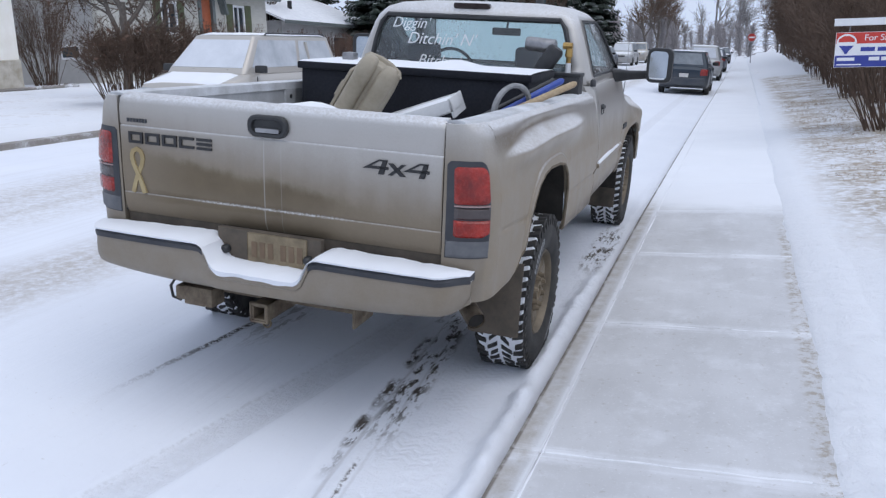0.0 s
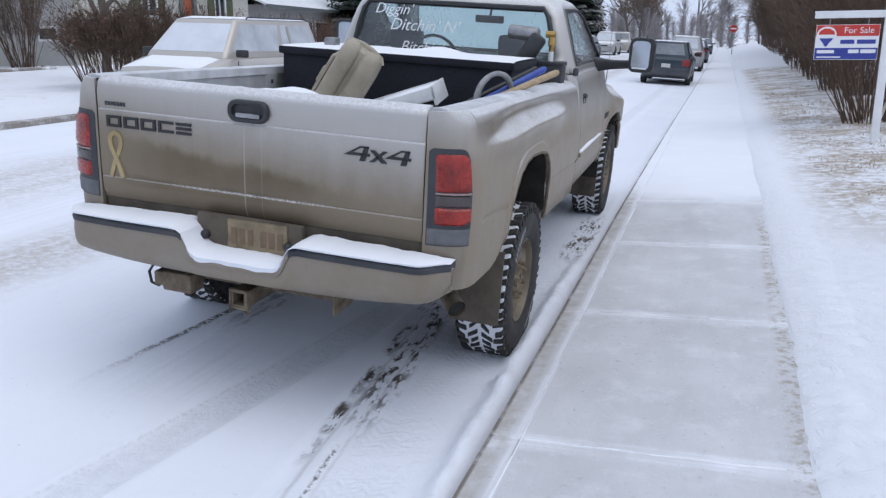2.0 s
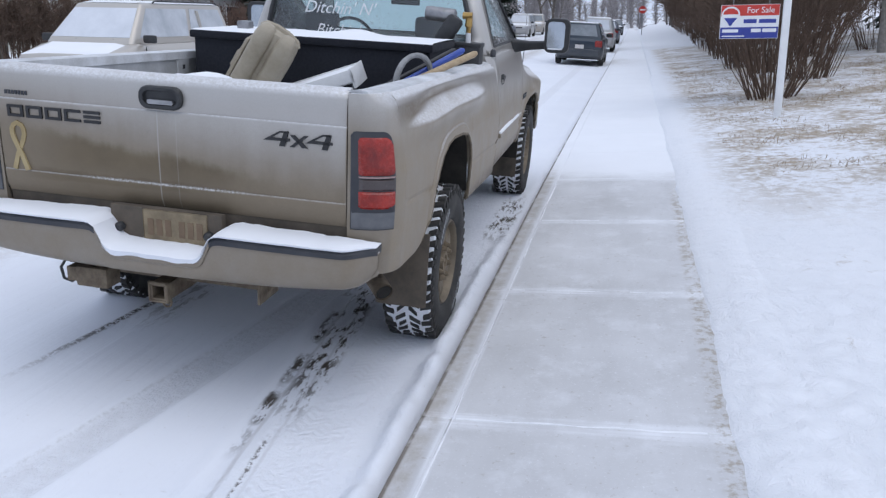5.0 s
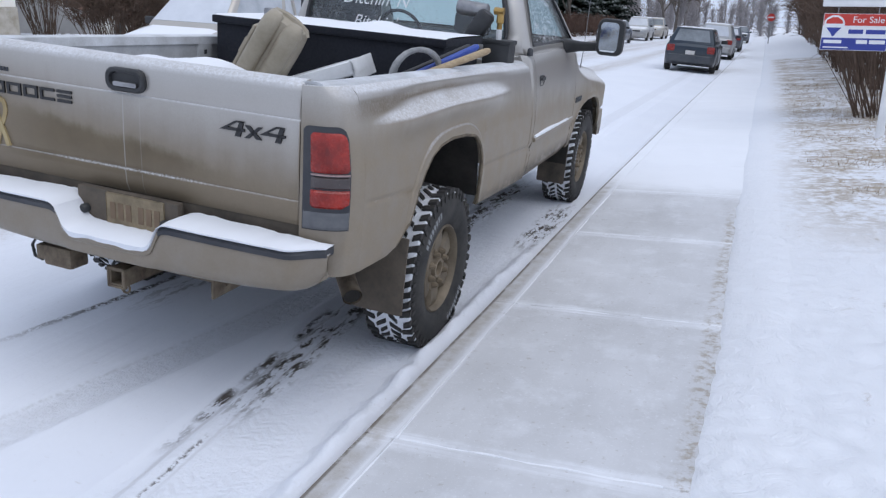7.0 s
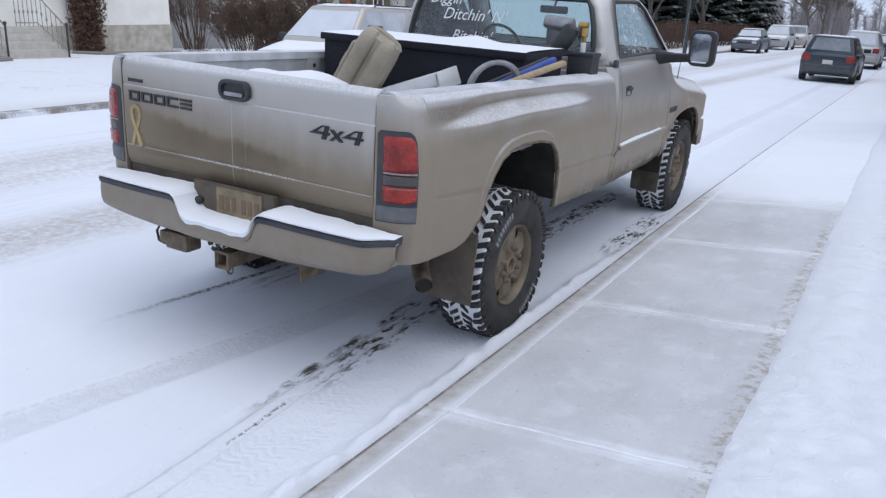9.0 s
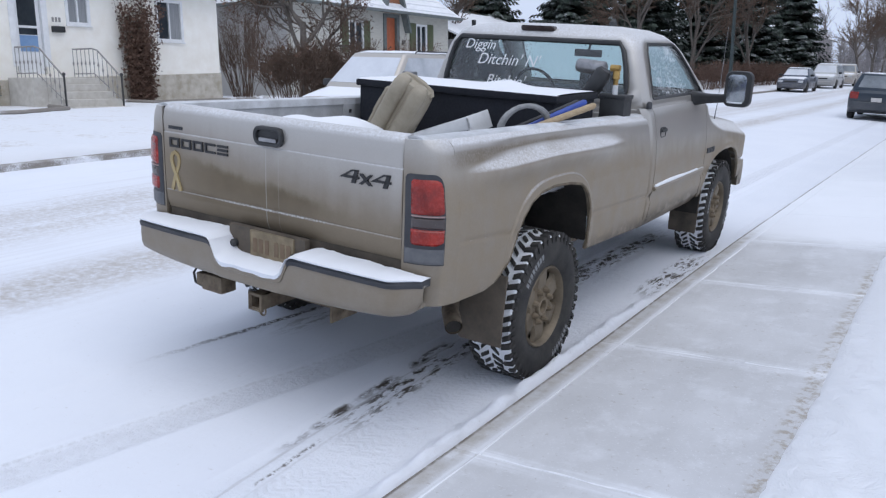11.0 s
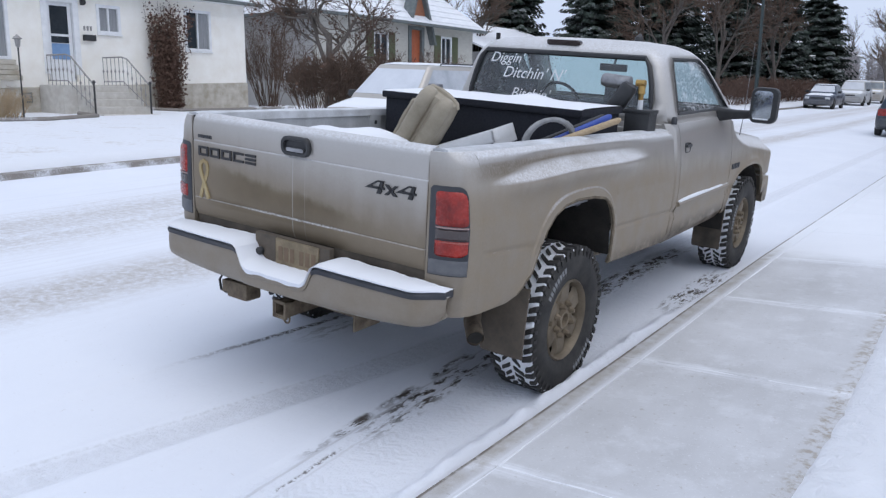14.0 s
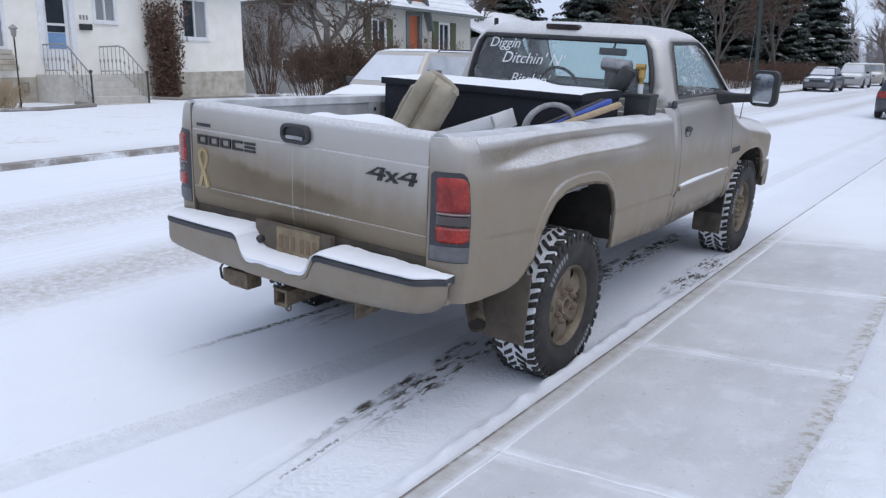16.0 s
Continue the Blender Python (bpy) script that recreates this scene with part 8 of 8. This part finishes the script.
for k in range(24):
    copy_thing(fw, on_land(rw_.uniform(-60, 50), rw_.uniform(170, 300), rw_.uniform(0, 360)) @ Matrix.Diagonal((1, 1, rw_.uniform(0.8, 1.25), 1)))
for x, y in ((-10.9, 100), (-11, 113), (-11.2, 127), (-11, 141), (4.6, 105), (4.9, 122), (-13, 160), (-15, 170), (-24, 110), (-28, 130), (5, 70), (5.5, 84), (5, 100), (6, 118), (5, 135), (8, 150), (10, 120), (10, 92), (-36, 150), (-30, 180)):
    copy_thing(ft2, on_land(x, y, rs.uniform(0, 360)) @ Matrix.Diagonal((*[rs.uniform(0.8, 1.15)] * 3, 1)))

# woods that close the end of the street, distance haze mixed into their grey-brown
rs2 = random.Random(64)
st = Sticks()
for i in range(150):
    x, y = rs2.uniform(-46, 34), rs2.uniform(112, 190)
    mid = smooth(4, 22, abs(x + 3.5))
    hgt = lerp(rs2.uniform(4.5, 6.5), rs2.uniform(8, 14) if x > 0 else rs2.uniform(5, 8.5), mid) + (y - 112) * 0.012
    foot = Vector((x, y, land_z(x, y) - 0.2))
    trunk, d = bend(rs2, foot, Vector((rs2.uniform(-0.1, 0.1), 0, 1)).normalized(), hgt * 0.75, 4, 0.10)
    st.add(trunk, 0.13, 0.05, 4)
    for _ in range(190):
        k = rs2.randint(0, 3)
        q = trunk[k].lerp(trunk[k + 1], rs2.random())
        dd = (Vector((0, 0, 0.9)) + rnd(rs2, 1.1)).normalized()
        st.add([q, q + dd * rs2.uniform(0.15, 0.34) * hgt * lerp(1.0, 0.8, k / 3)], 0.034, 0.014)
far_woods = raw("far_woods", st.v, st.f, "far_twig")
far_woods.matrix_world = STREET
tagged(far_woods, "grey-brown bare woods beyond the street end, haze painted in", "woods", kind="stuff")
ft4 = make_tree("street_tree", 57, 10, on_land(4.3, 55.0, 0), "dense bare brown tree behind the hedge", 0.15, 6, 4, "bark", 0.75, fine=0.016, clear=0.2)
for x, y in ((5.0, 44), (4.6, 64), (5.2, 73), (5.6, 83), (6.4, 94), (7.0, 52), (7.4, 62), (6.8, 36), (9.0, 43), (11, 52), (8.2, 27), (11, 26), (13, 40), (10, 70)):
    copy_thing(ft4, on_land(x, y, rs.uniform(0, 360)) @ Matrix.Diagonal((*[rs.uniform(0.85, 1.1)] * 3, 1)))
for x, y in ((5.2, 38), (5.4, 48), (5.6, 58), (5.2, 67), (6.2, 76), (6.0, 88), (7.5, 97), (8.5, 47), (8.2, 75), (9.5, 85), (4.9, 31), (8.0, 30), (6.0, 33), (6.5, 42), (7, 52), (9, 62), (7.5, 19), (10, 28), (12, 36), (11, 20))[:8]:
    copy_thing(ft3, on_land(x, y, rs.uniform(0, 360)) @ Matrix.Diagonal((*[rs.uniform(0.85, 1.1)] * 3, 1)))
for x, y in ((-16.5, 46.5), (-27, 37.5), (-26.5, 42), (-29, 33), (-31, 22), (-13.2, 60)):
    copy_thing(ft, on_land(x, y, rs.uniform(0, 360)) @ Matrix.Diagonal((*[rs.uniform(0.85, 1.1)] * 3, 1)))
# low hedge on the far side
hl = make_bush("low_hedge", 61, 1.5, 1.0, 0.7, 40, 9, on_land(-12.5, 47.5), "low bare brown hedge on the far verge", "twig_red", group="low hedge across the street", fine=0.011)
for k in range(12):
    copy_thing(hl, on_land(-12.6 - 0.2 * (k % 2), 49.6 + 2.1 * k, rs.uniform(0, 360)))
for k, (x, y) in enumerate(((-22, 37), (-24.5, 38.2), (-27, 38.5), (-21.5, 40.5), (-21, 43))):
    copy_thing(hl, on_land(x, y, 60 * k) @ Matrix.Diagonal((1, 1, 1.3, 1)))

# tufts of dead grass poking through the near lawn
rs = random.Random(31)
st = Sticks()
for i in range(5200):
    x, y = rs.uniform(0.95, 6.5), rs.uniform(7.5, 24)
    if noise.noise((x * 0.9, y * 0.9, 4)) + 0.5 * noise.noise((x * 2.7, y * 2.7, 1)) < -0.02:
        continue
    for _ in range(4):
        p = Vector((x + rs.gauss(0, 0.04), y + rs.gauss(0, 0.04), land_z(x, y) - 0.01))
        pts, d = bend(rs, p, (rnd(rs, 1.2) + Vector((0, 0, 0.7))).normalized(), rs.uniform(0.025, 0.075), 2, 0.3)
        st.add(pts, 0.0035, 0.0015)
M["straw"] = surface("dead_grass_straw", (0.26, 0.20, 0.14), (0.46, 0.38, 0.28), 0.9, scale=3)
tufts = raw("grass_tufts", st.v, st.f, "straw")
tufts.matrix_world = STREET
tagged(tufts, "tufts of straw-coloured dead grass poking through snow", "grass", kind="stuff")
